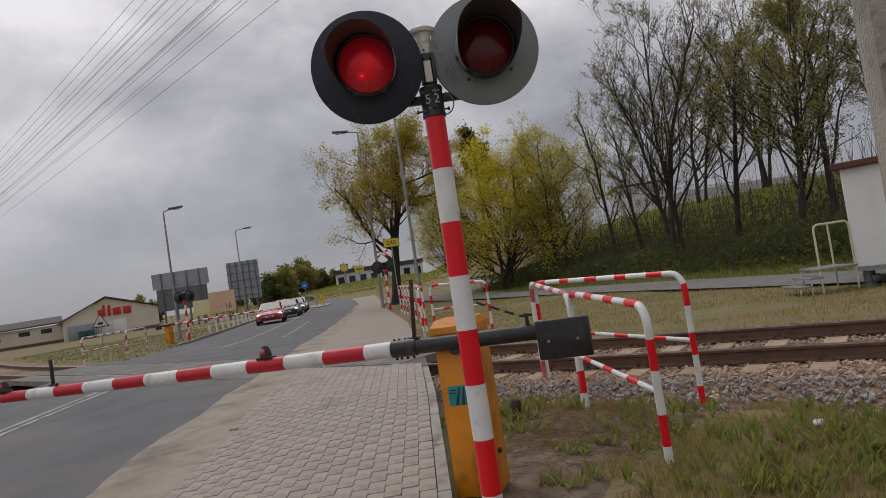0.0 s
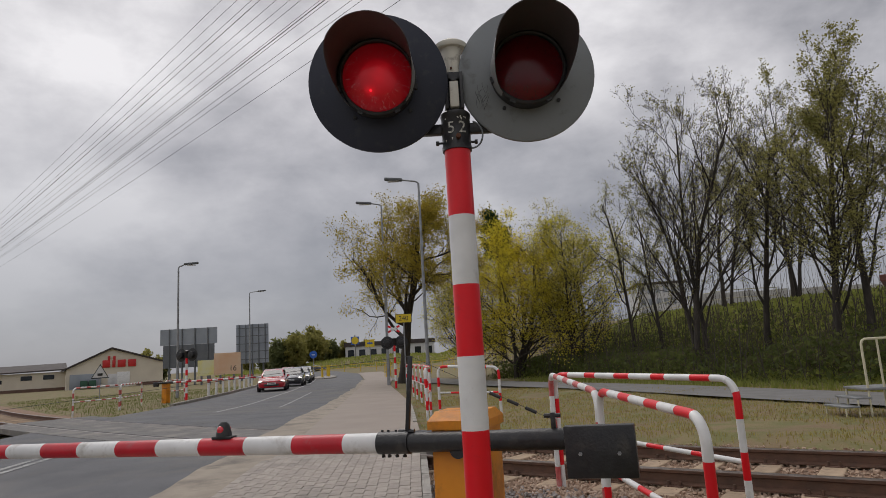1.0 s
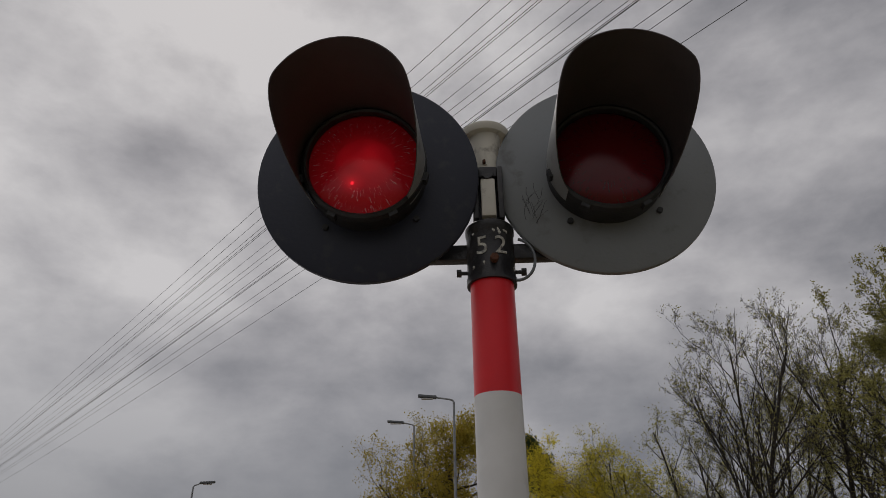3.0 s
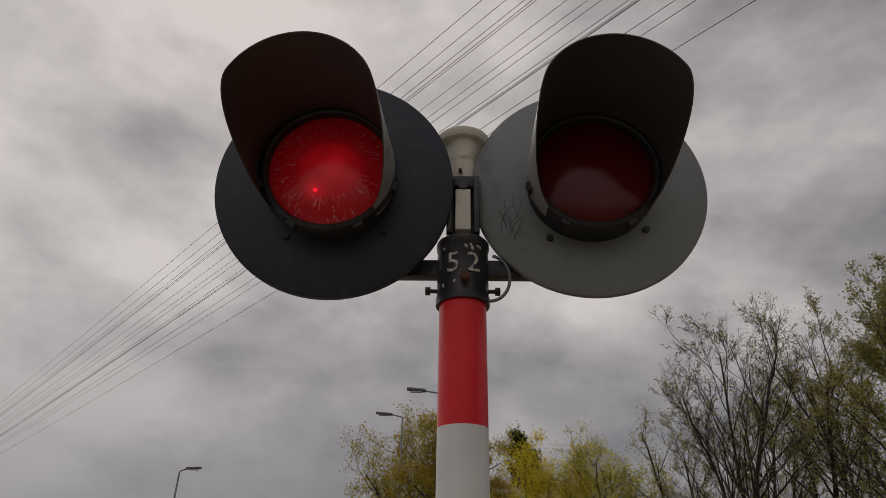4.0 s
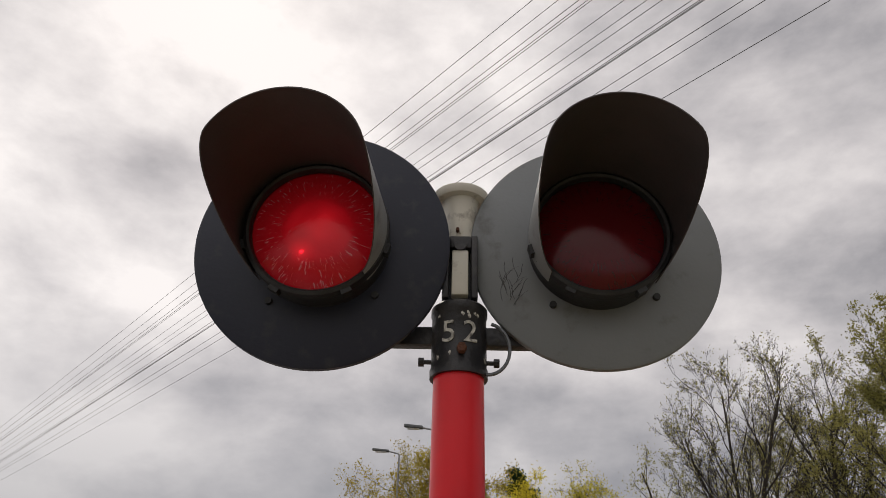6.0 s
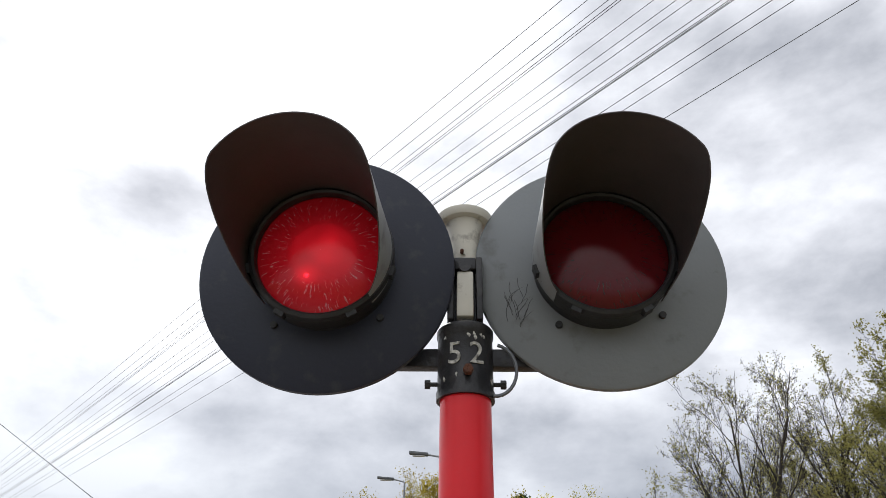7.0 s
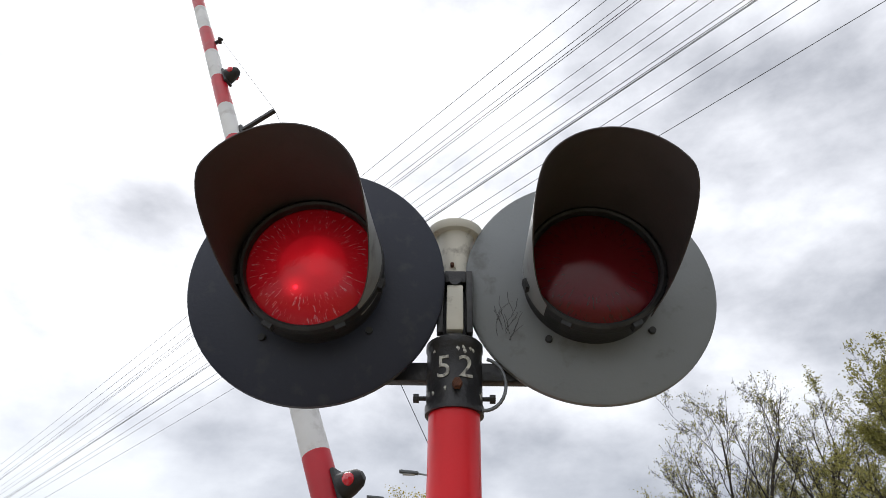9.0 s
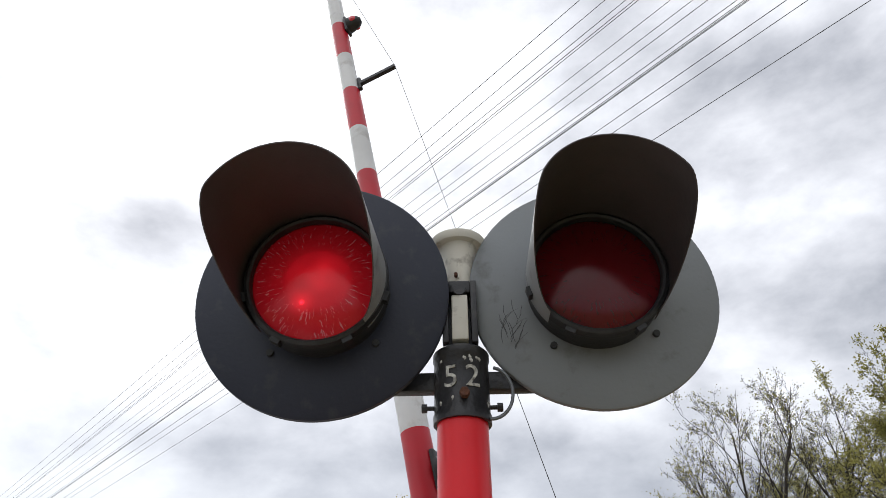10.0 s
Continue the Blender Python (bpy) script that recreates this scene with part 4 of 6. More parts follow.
# ---- tubular railings ----
def railing(p0, p1, z0, z1, h0, h1, label, mid=True, group="red and white railings", r=0.028, faded=False, ends=(True, True), red="red", white="white"):
    """A bent-tube panel with a lower rail; p0, p1 are its feet."""
    t = thing("railing", label, "railing", group, pose(p0[0], p0[1], z0))
    d = Vector((p1[0] - p0[0], p1[1] - p0[1], 0.0))
    ln = d.length
    d.normalize()
    rad = 0.14
    pts = []
    step = 0.04
    z = -0.15
    while z < h0 - rad:
        pts.append(Vector((0, 0, z)))
        z += step
    for i in range(7):
        a = radians(90 * i / 6)
        pts.append(Vector((0, 0, h0 - rad)) + d * (rad - rad * math.cos(a)) + Vector((0, 0, rad * math.sin(a))))
    x = rad + step
    hh = z1 + h1 - z0
    while x < ln - rad:
        f = (x - rad) / max(ln - 2 * rad, 0.01)
        pts.append(d * x + Vector((0, 0, h0 + (hh - h0) * f)))
        x += step
    for i in range(7):
        a = radians(90 * i / 6)
        pts.append(d * (ln - rad + rad * math.sin(a)) + Vector((0, 0, hh - rad + rad * math.cos(a))))
    z = hh - rad - step
    while z > z1 - z0 - 0.15:
        pts.append(d * ln + Vector((0, 0, z)))
        z -= step
    acc, cols = 0.0, []
    for a, b in zip(pts, pts[1:]):
        cols.append(1 if (acc % 0.46) < 0.27 else 0)
        acc += (b - a).length
    bm = bmesh.new()
    sweep(bm, pts, r, 12, True, cols)
    part("frame", bm, [red, white], t, "bent steel tube in red and white")
    if mid:
        bm = bmesh.new()
        n = max(2, int(ln / 0.05))
        q = [d * (ln * i / n) + Vector((0, 0, (h0 * 0.46) + (z1 - z0) * i / n)) for i in range(n + 1)]
        sweep(bm, q, r * 0.72, 10, True, [1 if (ln * i / n % 0.5) < 0.3 else 0 for i in range(n)])
        part("lower_rail", bm, [red, white], t)
    return t


NEAR, MIDP, LEFTP, FARP = (1.15, 0.13), (1.06, 1.87), (1.04, 3.85), (2.08, 1.78)
railing(NEAR, MIDP, -0.03, 0.0, 1.03, 1.04, "red and white tube railing in the grass by the track", red="red")
railing((MIDP[0] - 0.01, MIDP[1] + 0.02), LEFTP, 0.0, 0.05, 1.04, 1.06, "red and white tube railing in the grass by the track", red="faded_red")
railing((LEFTP[0] + 0.05, LEFTP[1] + 0.03), FARP, 0.05, -0.02, 1.06, 1.10, "red and white tube railing along the ballast")
railing((-0.15, 11.3), (1.12, 10.6), 0.12, 0.10, 1.04, 1.0, "red and white tube railing beyond the track", r=0.03)
fy = 11.45
while fy < 24:
    x0, x1 = edge(PAVE_R, fy) + 0.42, edge(PAVE_R, fy + 1.6) + 0.42
    railing((x0 - (0.15 if fy < 12 else 0.0), fy), (x1, fy + 1.6), 0.10, 0.08, 1.05, 1.05, "red and white tube railing beside the pavement beyond the track", r=0.03)
    fy += 1.72
for a, b in (((-14.5, 22.9), (-13.7, 25.0)), ((-13.7, 25.1), (-14.2, 28.2)), ((-13.9, 30.2), (-13.7, 32.2))):
    railing(a, b, 0.0, 0.0, 1.0, 1.0, "weathered red and white railing across the road", red="faded_red", r=0.035)


# ---- track ----
def build_track():
    prof = [(-0.065, 0.0), (0.065, 0.0), (0.065, 0.012), (0.012, 0.03), (0.010, 0.105), (0.034, 0.118), (0.036, 0.145), (0.028, 0.155), (-0.028, 0.155), (-0.036, 0.145), (-0.034, 0.118), (-0.010, 0.105), (-0.012, 0.03), (-0.065, 0.012)]
    np_ = len(prof)
    for off in (-0.753, 0.753):
        verts, faces = [], []
        ss = [-40 + 0.5 * i for i in range(281)]
        for s in ss:
            x, y, a = track(s, off)
            n = radians(a - 90)
            for px, pz in prof:
                verts.append((x + px * math.cos(n), y + px * math.sin(n), RAIL_TOP - 0.155 + pz))
        for j in range(len(ss) - 1):
            for i in range(np_):
                k = (i + 1) % np_
                faces.append((j * np_ + i, j * np_ + k, (j + 1) * np_ + k, (j + 1) * np_ + i))
        me = arrays_mesh("rail", verts, faces, "rail", "rail_top")
        for f in me.polygons:
            if f.index % np_ in (6, 7, 8):
                f.material_index = 1
        tagged(new("rail", me), "rust-brown steel rail on the sleepers", "rail", "rails of the track")
    # sleepers with their fastenings
    bm = bmesh.new()
    box(bm, -0.12, -1.25, -0.19, 0.12, 1.25, 0.0, 0.015)
    sl = mesh_of("sleeper", bm, "sleeper")
    bm = bmesh.new()
    for sx in (-1, 1):
        tube(bm, (sx * 0.055, -0.095, 0), (sx * 0.055, -0.095, 0.055), 0.014, 0.014, 7)
        tube(bm, (sx * 0.055, 0.095, 0), (sx * 0.055, 0.095, 0.055), 0.014, 0.014, 7)
        tube(bm, (sx * 0.055, -0.095, 0.045), (sx * 0.055, -0.05, 0.03), 0.016, 0.012, 7)
        tube(bm, (sx * 0.055, 0.095, 0.045), (sx * 0.055, 0.05, 0.03), 0.016, 0.012, 7)
    box(bm, -0.09, -0.13, 0, 0.09, 0.13, 0.008)
    clip = mesh_of("fastening", bm, "rail")
    s = -20.0
    while s < 60:
        if not 4.7 < s < 21.2:
            x, y, a = track(s)
            o = new("sleeper", sl)
            o.matrix_basis = pose(x, y, RAIL_TOP - 0.158, 0, 0, a)
            tagged(o, "pale weathered sleeper in the ballast", "sleeper", "sleepers of the track")
            if s < 8:
                for off in (-0.753, 0.753):
                    c = new("fastening", clip)
                    c.parent = o
                    c.matrix_basis = Matrix.Translation((0, -off, 0.002))
        s += 0.62
    # ballast bed and its stones
    verts, faces = [], []
    us = [(-3.1, -0.2), (-1.75, 0.03), (-1.2, 0.015), (0, 0.0), (1.2, 0.015), (1.75, 0.03), (3.1, -0.2)]
    ss = [-38 + i * 0.5 for i in range(86)] + [4.8] + [21.0 + i for i in range(60)]
    for s in ss:
        for u, z in us:
            x, y, a = track(s, u)
            verts.append((x, y, z - 0.075 + 0.012 * noise.noise((x * 2, y * 2, 0))))
    w = len(us)
    for j in range(len(ss) - 1):
        if ss[j] > 4.6 and ss[j + 1] < 21.5 and ss[j + 1] - ss[j] > 2:
            continue
        for c in range(w - 1):
            faces.append((j * w + c, j * w + c + 1, (j + 1) * w + c + 1, (j + 1) * w + c))
    tagged(new("ballast_bed", arrays_mesh("ballast_bed", verts, faces, "ballast", smooth=True)), "brown ballast bed of the railway", "ballast", kind="structure")
    rng = np.random.default_rng(3)
    base = np.array([(1, 0, 0.1), (0.4, 0.9, -0.2), (-0.7, 0.6, 0.1), (-0.8, -0.5, -0.1), (0.3, -1, 0.15), (0.1, 0.1, 0.75), (0, 0, -0.7)])
    tri = [(0, 1, 5), (1, 2, 5), (2, 3, 5), (3, 4, 5), (4, 0, 5), (1, 0, 6), (2, 1, 6), (3, 2, 6), (4, 3, 6), (0, 4, 6)]
    rusty, grey = ([], []), ([], [])
    n = 26000
    sv = np.where(rng.random(n) < 0.8, rng.uniform(-9, 4.8, n), rng.uniform(-20, 4.8, n))
    uv = rng.triangular(-3.0, -1.7, 2.3, n)
    for s, u in zip(sv, uv):
        x, y, a = track(s, u)
        if abs(u) > 1.75:
            z = -0.02 - 0.18 * (abs(u) - 1.75)
            if z < land(x, y) - 0.03:
                continue
        else:
            z = -0.065 if abs(u) < 1.3 else -0.042
            if abs(((s + 20.0 + 0.31) % 0.62) - 0.31) < 0.12 and abs(u) < 1.25 and rng.random() < 0.93:
                continue
        q = rng.uniform(0.014, 0.034)
        R = Euler(rng.uniform(0, 6.28, 3)).to_matrix()
        p = (base * rng.uniform(0.7, 1.25, (7, 1))) @ np.array(R) * q * np.array([1, 1, 0.85]) + (x, y, z + q * 0.35)
        verts, faces = grey if u + rng.normal(0, 0.12) < -1.62 else rusty
        k = len(verts)
        verts.extend(p.tolist())
        faces.extend([(a_ + k, b_ + k, c_ + k) for a_, b_, c_ in tri])
    tagged(new("ballast_stones", arrays_mesh("ballast_stones", *rusty, "stone")), "loose rust-brown broken ballast stones", "ballast stones", kind="stuff")
    tagged(new("shoulder_stones", arrays_mesh("shoulder_stones", *grey, "grey_stone")), "loose grey broken stones on the ballast shoulder", "ballast stones", kind="stuff")


build_track()


# ---- trees ----
def grow(seed, height, r0, levels, kids, spread, tilt_up, wander, leaf_n, leaf_size, lean=0.0, crown_from=0.3, stems=1, ratio=0.62, leaf_from=2, leaf_spread=0.25):
    """A branching skeleton as tapered tubes, and small leaves in clumps at the outer twigs."""
    rng = np.random.default_rng(seed)
    wood_v, wood_f, ends = [], [], []
    sides = [9, 6, 4, 3, 3]
    nv = 0
    stack = []
    for k in range(stems):
        a = rng.uniform(0, 6.28)
        t = (0.10 if stems > 1 else 0.0) + lean
        stack.append((np.array([0.25 * math.cos(a), 0.25 * math.sin(a), -0.3]) * (1 if stems > 1 else 0) + np.array([0, 0, -0.2 if stems == 1 else 0]),
                      np.array([t * math.cos(a), t * math.sin(a), 1.0]), height * rng.uniform(0.8, 1.0), r0 * (1.0 if k == 0 else 0.75), 0))
    while stack:
        p, d, ln, r, lev = stack.pop()
        d = d / np.linalg.norm(d)
        n = (9, 6, 5, 3, 3)[lev]
        pts, dirs = [p.copy()], [d]
        for i in range(n):
            d = d + rng.normal(0, wander[min(lev, len(wander) - 1)], 3) + np.array([0, 0, tilt_up if lev else 0.0])
            d /= np.linalg.norm(d)
            p = p + d * ln / n
            pts.append(p.copy())
            dirs.append(d)
        tip = 0.28 if lev < levels - 1 else 0.45
        m = sides[lev]
        ang = np.arange(m) * 2 * math.pi / m
        for i, (q, dd) in enumerate(zip(pts, dirs)):
            u = np.cross(dd, (0.31, 0.87, 0.38))
            u /= np.linalg.norm(u) + 1e-9
            w = np.cross(dd, u)
            rr = r * (1 - (1 - tip) * i / n)
            if lev == 0 and i == 0:
                rr *= 1.35
            ring = q + rr * (np.cos(ang)[:, None] * u + np.sin(ang)[:, None] * w)
            wood_v.append(ring)
            if i:
                b0, b1 = nv - m, nv
                for k in range(m):
                    k2 = (k + 1) % m
                    wood_f.append((b0 + k, b0 + k2, b1 + k2, b1 + k))
            nv += m
        if lev >= leaf_from:
            ends.extend((q, ln) for q in pts[1:])
        if lev < levels - 1:
            c = kids[lev]
            c = int(c * rng.uniform(0.8, 1.2)) + 1
            for k in range(c):
                f = crown_from + (1 - crown_from) * (k + rng.random()) / c if lev == 0 else rng.uniform(0.2, 1.0)
                i = min(n - 1, int(f * n))
                q = pts[i] + (pts[i + 1] - pts[i]) * (f * n - i)
                dd = dirs[i + 1]
                u = np.cross(dd, rng.normal(0, 1, 3))
                u /= np.linalg.norm(u) + 1e-9
                a = spread[lev] * rng.uniform(0.7, 1.25)
                nd = dd * math.cos(a) + u * math.sin(a)
                l2 = ln * ratio * rng.uniform(0.7, 1.1) * (1.15 - 0.6 * f if lev == 0 else 1 - 0.35 * f)
                stack.append((q, nd, l2, max(0.005, r * (1 - (1 - tip) * f) * 0.52), lev + 1))
    leaf_v, leaf_f = [], []
    if leaf_n and ends:
        idx = rng.integers(0, len(ends), leaf_n)
        c = np.array([ends[i][0] for i in idx]) + rng.normal(0, leaf_spread, (leaf_n, 3))
        u = rng.normal(0, 1, (leaf_n, 3))
        u /= np.linalg.norm(u, axis=1)[:, None]
        w = np.cross(u, rng.normal(0, 1, (leaf_n, 3)))
        w /= np.linalg.norm(w, axis=1)[:, None]
        sz = rng.uniform(0.5, 1.2, (leaf_n, 1)) * leaf_size
        quad = np.stack([c - u * sz, c + w * sz * 0.55, c + u * sz, c - w * sz * 0.55], 1).reshape(-1, 3)
        leaf_v = quad
        leaf_f = [(4 * i, 4 * i + 1, 4 * i + 2, 4 * i + 3) for i in range(leaf_n)]
    return np.concatenate(wood_v), wood_f, leaf_v, leaf_f


def tree(label, m, leaf, group, bark="bark", **kw):
    wv, wf, lv, lf = grow(**kw)
    t = thing("tree", label, "tree", group, m)
    o = new("trunk", arrays_mesh("trunk", wv, wf, bark, smooth=True))
    o.parent = t
    if len(lf):
        c = new("crown", arrays_mesh("crown", lv, lf, leaf))
        c.parent = t
    return t


def at_bearing(az, dist, rz=0.0, sc=1.0, dz=0.0):
    x, y = -0.16 + dist * math.sin(radians(az)), -3.04 + dist * math.cos(radians(az))
    return pose(x, y, land(x, y) + dz, 0, 0, rz) @ Matrix.Diagonal((sc, sc, sc, 1))


def place(t, m):
    c = copy_thing(t, m)
    c.scale = m.to_scale()
    return c


bare_kw = dict(levels=5, kids=(15, 8, 6, 4), spread=(0.60, 0.6, 0.6, 0.65), tilt_up=0.07, wander=(0.06, 0.10, 0.13, 0.15), ratio=0.47, leaf_spread=0.09, leaf_from=3)
TALL = "tall thin-leaved tree in early spring on the bank"
bare = [
    tree(TALL, at_bearing(22.5, 27), "spring_leaf", "trees on the bank", seed=1, height=10.0, r0=0.13, stems=3, leaf_n=8000, leaf_size=0.042, crown_from=0.16, **bare_kw),
    tree(TALL, at_bearing(27.2, 28), "spring_leaf", "trees on the bank", seed=2, height=9.9, r0=0.13, stems=1, leaf_n=8000, leaf_size=0.042, crown_from=0.2, **bare_kw),
    tree(TALL, at_bearing(31.6, 26), "spring_leaf", "trees on the bank", seed=3, height=10.0, r0=0.14, stems=2, leaf_n=20000, leaf_size=0.05, crown_from=0.14, **bare_kw),
]
for az, dist, k, rz, sc in ((34.2, 26, 1, 130, 1.06), (38.6, 28, 2, 40, 1.0), (19.4, 32, 1, 300, 0.76), (43, 27, 1, 10, 1.1), (29.4, 37, 0, 200, 1.0), (48, 27, 0, 170, 1.05), (24.6, 39, 2, 80, 0.9)):
    place(bare[k], at_bearing(az, dist, rz, sc))
tree("slender young tree on the slope of the bank", at_bearing(17.1, 34), "spring_leaf", "trees on the bank", seed=7, height=8.2, r0=0.10, stems=1, leaf_n=1600, leaf_size=0.05,
     levels=4, kids=(16, 6, 4), spread=(0.7, 0.6, 0.6), tilt_up=0.08, wander=(0.05, 0.1, 0.13), ratio=0.36, crown_from=0.2, lean=0.05)
# the broad oak beside the pavement
tree("broad spreading oak with small yellow-green leaves", at_bearing(-3.0, 40, 30, 1.14), "oak_leaf", "trees beside the road", seed=27, height=9.6, r0=0.29, stems=1, leaf_n=44000, leaf_size=0.054,
     levels=5, kids=(15, 8, 5, 4), spread=(1.0, 0.75, 0.7, 0.7), tilt_up=0.075, wander=(0.09, 0.18, 0.2, 0.22), ratio=0.62, crown_from=0.26, leaf_spread=0.15, leaf_from=3)
# yellow-green thick trees by the path
ykw = dict(levels=5, kids=(13, 7, 5, 3), spread=(0.85, 0.75, 0.7, 0.7), tilt_up=0.03, wander=(0.08, 0.14, 0.18, 0.2), ratio=0.53, crown_from=0.06, leaf_spread=0.20, leaf_from=2)
YEL = "dense yellow-green tree at the foot of the bank"
yel = tree(YEL, at_bearing(7.0, 37), "yellow_leaf", "yellow-green trees", seed=31, height=9.0, r0=0.14, stems=4, leaf_n=42000, leaf_size=0.054, **ykw)
yel2 = tree("dense olive-green tree at the foot of the bank", at_bearing(12.6, 36), "olive_leaf", "yellow-green trees", seed=32, height=7.6, r0=0.13, stems=4, leaf_n=32000, leaf_size=0.054, **ykw)
place(yel2, at_bearing(3.0, 43, 120, 0.95))
tree("dark green pine behind the spring trees", at_bearing(5.9, 52), "pine_leaf", "trees beside the road", seed=41, height=12.3, r0=0.2, stems=1, leaf_n=12000, leaf_size=0.11,
     levels=4, kids=(22, 7, 5), spread=(1.2, 0.7, 0.6), tilt_up=0.03, wander=(0.03, 0.1, 0.12), ratio=0.2, crown_from=0.6, leaf_spread=0.2, leaf_from=1)
# far trees beyond the road's bend and by the shop
far_t = tree("distant green tree beyond the road", at_bearing(-13.5, 150), "far_leaf", "distant trees", seed=51, height=6.6, r0=0.3, stems=2, leaf_n=5000, leaf_size=0.45, levels=3, kids=(12, 7), spread=(0.8, 0.7),
             tilt_up=0.05, wander=(0.08, 0.14, 0.18), ratio=0.5, crown_from=0.12, leaf_spread=0.5, leaf_from=1)
far_y = tree("distant pale green tree beyond the road", at_bearing(-11.8, 150), "spring_leaf", "distant trees", seed=52, height=7.2, r0=0.3, stems=2, leaf_n=4200, leaf_size=0.42, levels=3, kids=(12, 7), spread=(0.8, 0.7),
             tilt_up=0.05, wander=(0.08, 0.14, 0.18), ratio=0.5, crown_from=0.12, leaf_spread=0.5, leaf_from=1)
far_rng = random.Random(4)
for az, dist, sc in ((-14.6, 160, 0.8), (-12.7, 155, 1.0), (-12.2, 165, 1.15), (-11.0, 160, 1.1), (-10.2, 165, 1.0), (-9.4, 170, 0.9), (-8.4, 175, 0.8), (-7.6, 180, 0.8), (-16, 175, 0.6), (-17.6, 180, 0.55),
                     (-23.4, 130, 0.7), (-22.8, 135, 0.6), (-34, 170, 0.5), (-36, 180, 0.55), (-6.0, 190, 0.9), (-4.5, 200, 0.9), (-2.8, 190, 0.9)):
    place(far_rng.choice((far_t, far_y)), at_bearing(az, dist, far_rng.uniform(0, 360), sc))


M["bank_blade"] = leaf_mat("bank_grass_blade", (0.17, 0.215, 0.045), (0.24, 0.255, 0.065))


def undergrowth():
    """Brambles, saplings and dead stalks that fill the foot of the bank."""
    rng = np.random.default_rng(9)
    d, nrm = np.array([0.34, -0.94]), np.array([0.94, 0.34])
    for name, label, matn, n, lo, hi, size in (("scrub", "dark green scrub along the foot of the bank", "scrub", 30000, 3.6, 11.0, 0.10), ("dry_scrub", "brown dry brambles along the bank", "brown_scrub", 34000, 4.0, 13.0, 0.09),
                                               ("bank_grass", "fresh green grass on the bank", "bank_blade", 60000, 5.0, 19.0, 0.13)):
        q = rng.uniform(-12, 36, n)
        v = rng.triangular(lo, lo + 1.2, hi, n)
        xy = np.array([3.2, 23.9]) + q[:, None] * d + v[:, None] * nrm
        top = np.array([0.95 + 0.7 * noise.noise((x * 0.28, y * 0.28, 1.0)) for x, y in xy])
        if name == "bank_grass":
            top = top * 0.2
            v = rng.uniform(4.5, 19.0, n)
            xy = np.array([3.2, 23.9]) + q[:, None] * d + v[:, None] * nrm
        z = np.array([land(x, y) for x, y in xy]) + rng.random(n) ** 1.4 * top
        c = np.column_stack([xy, z])
        u = rng.normal(0, 1, (n, 3)) * (1, 1, 1.3)
        u /= np.linalg.norm(u, axis=1)[:, None]
        w = np.cross(u, rng.normal(0, 1, (n, 3)))
        w /= np.linalg.norm(w, axis=1)[:, None]
        sz = rng.uniform(0.5, 1.3, (n, 1)) * size
        slim = 0.5 if matn != "brown_scrub" else 0.22
        quad = np.stack([c - u * sz, c + w * sz * slim, c + u * sz, c - w * sz * slim], 1).reshape(-1, 3)
        tagged(new(name, arrays_mesh(name, quad, [(4 * i, 4 * i + 1, 4 * i + 2, 4 * i + 3) for i in range(n)], matn)), label, "scrub", kind="stuff")
    # bare upright stems
    n = 1500
    q = rng.uniform(-12, 36, n)
    v = rng.uniform(3.8, 13.0, n)
    xy = np.array([3.2, 23.9]) + q[:, None] * d + v[:, None] * nrm
    vs, fs = [], []
    for (x, y) in xy:
        z = land(x, y)
        h = rng.uniform(0.8, 3.2)
        dx, dy = rng.normal(0, 0.16, 2) * h
        r = rng.uniform(0.008, 0.02)
        k = len(vs)
        for a in range(3):
            ca, sa = math.cos(a * 2.094), math.sin(a * 2.094)
            vs.append((x + r * ca, y + r * sa, z - 0.1))
        for a in range(3):
            ca, sa = math.cos(a * 2.094), math.sin(a * 2.094)
            vs.append((x + dx + 0.3 * r * ca, y + dy + 0.3 * r * sa, z + h))
        fs += [(k, k + 1, k + 4, k + 3), (k + 1, k + 2, k + 5, k + 4), (k + 2, k, k + 3, k + 5)]
    tagged(new("saplings", arrays_mesh("saplings", vs, fs, "twig")), "thin bare saplings on the bank", "saplings", kind="stuff")


undergrowth()


# ---- grass, weeds and litter ----
def blades(name, label, matn, pts, hmin, hmax, width, rng, lean=0.5):
    vs, fs = [], []
    for x, y, z in pts:
        h = rng.uniform(hmin, hmax)
        a = rng.uniform(0, 6.283)
        b = rng.uniform(0, 6.283)
        l = h * lean * rng.random()
        wx, wy = width * math.cos(a), width * math.sin(a)
        k = len(vs)
        mx, my = x + 0.35 * l * math.cos(b), y + 0.35 * l * math.sin(b)
        vs += [(x - wx, y - wy, z), (x + wx, y + wy, z), (mx + wx * 0.7, my + wy * 0.7, z + h * 0.6), (mx - wx * 0.7, my - wy * 0.7, z + h * 0.6), (x + l * math.cos(b), y + l * math.sin(b), z + h)]
        fs += [(k, k + 1, k + 2, k + 3), (k + 3, k + 2, k + 4)]
    tagged(new(name, arrays_mesh(name, vs, fs, matn)), label, "grass", kind="stuff")


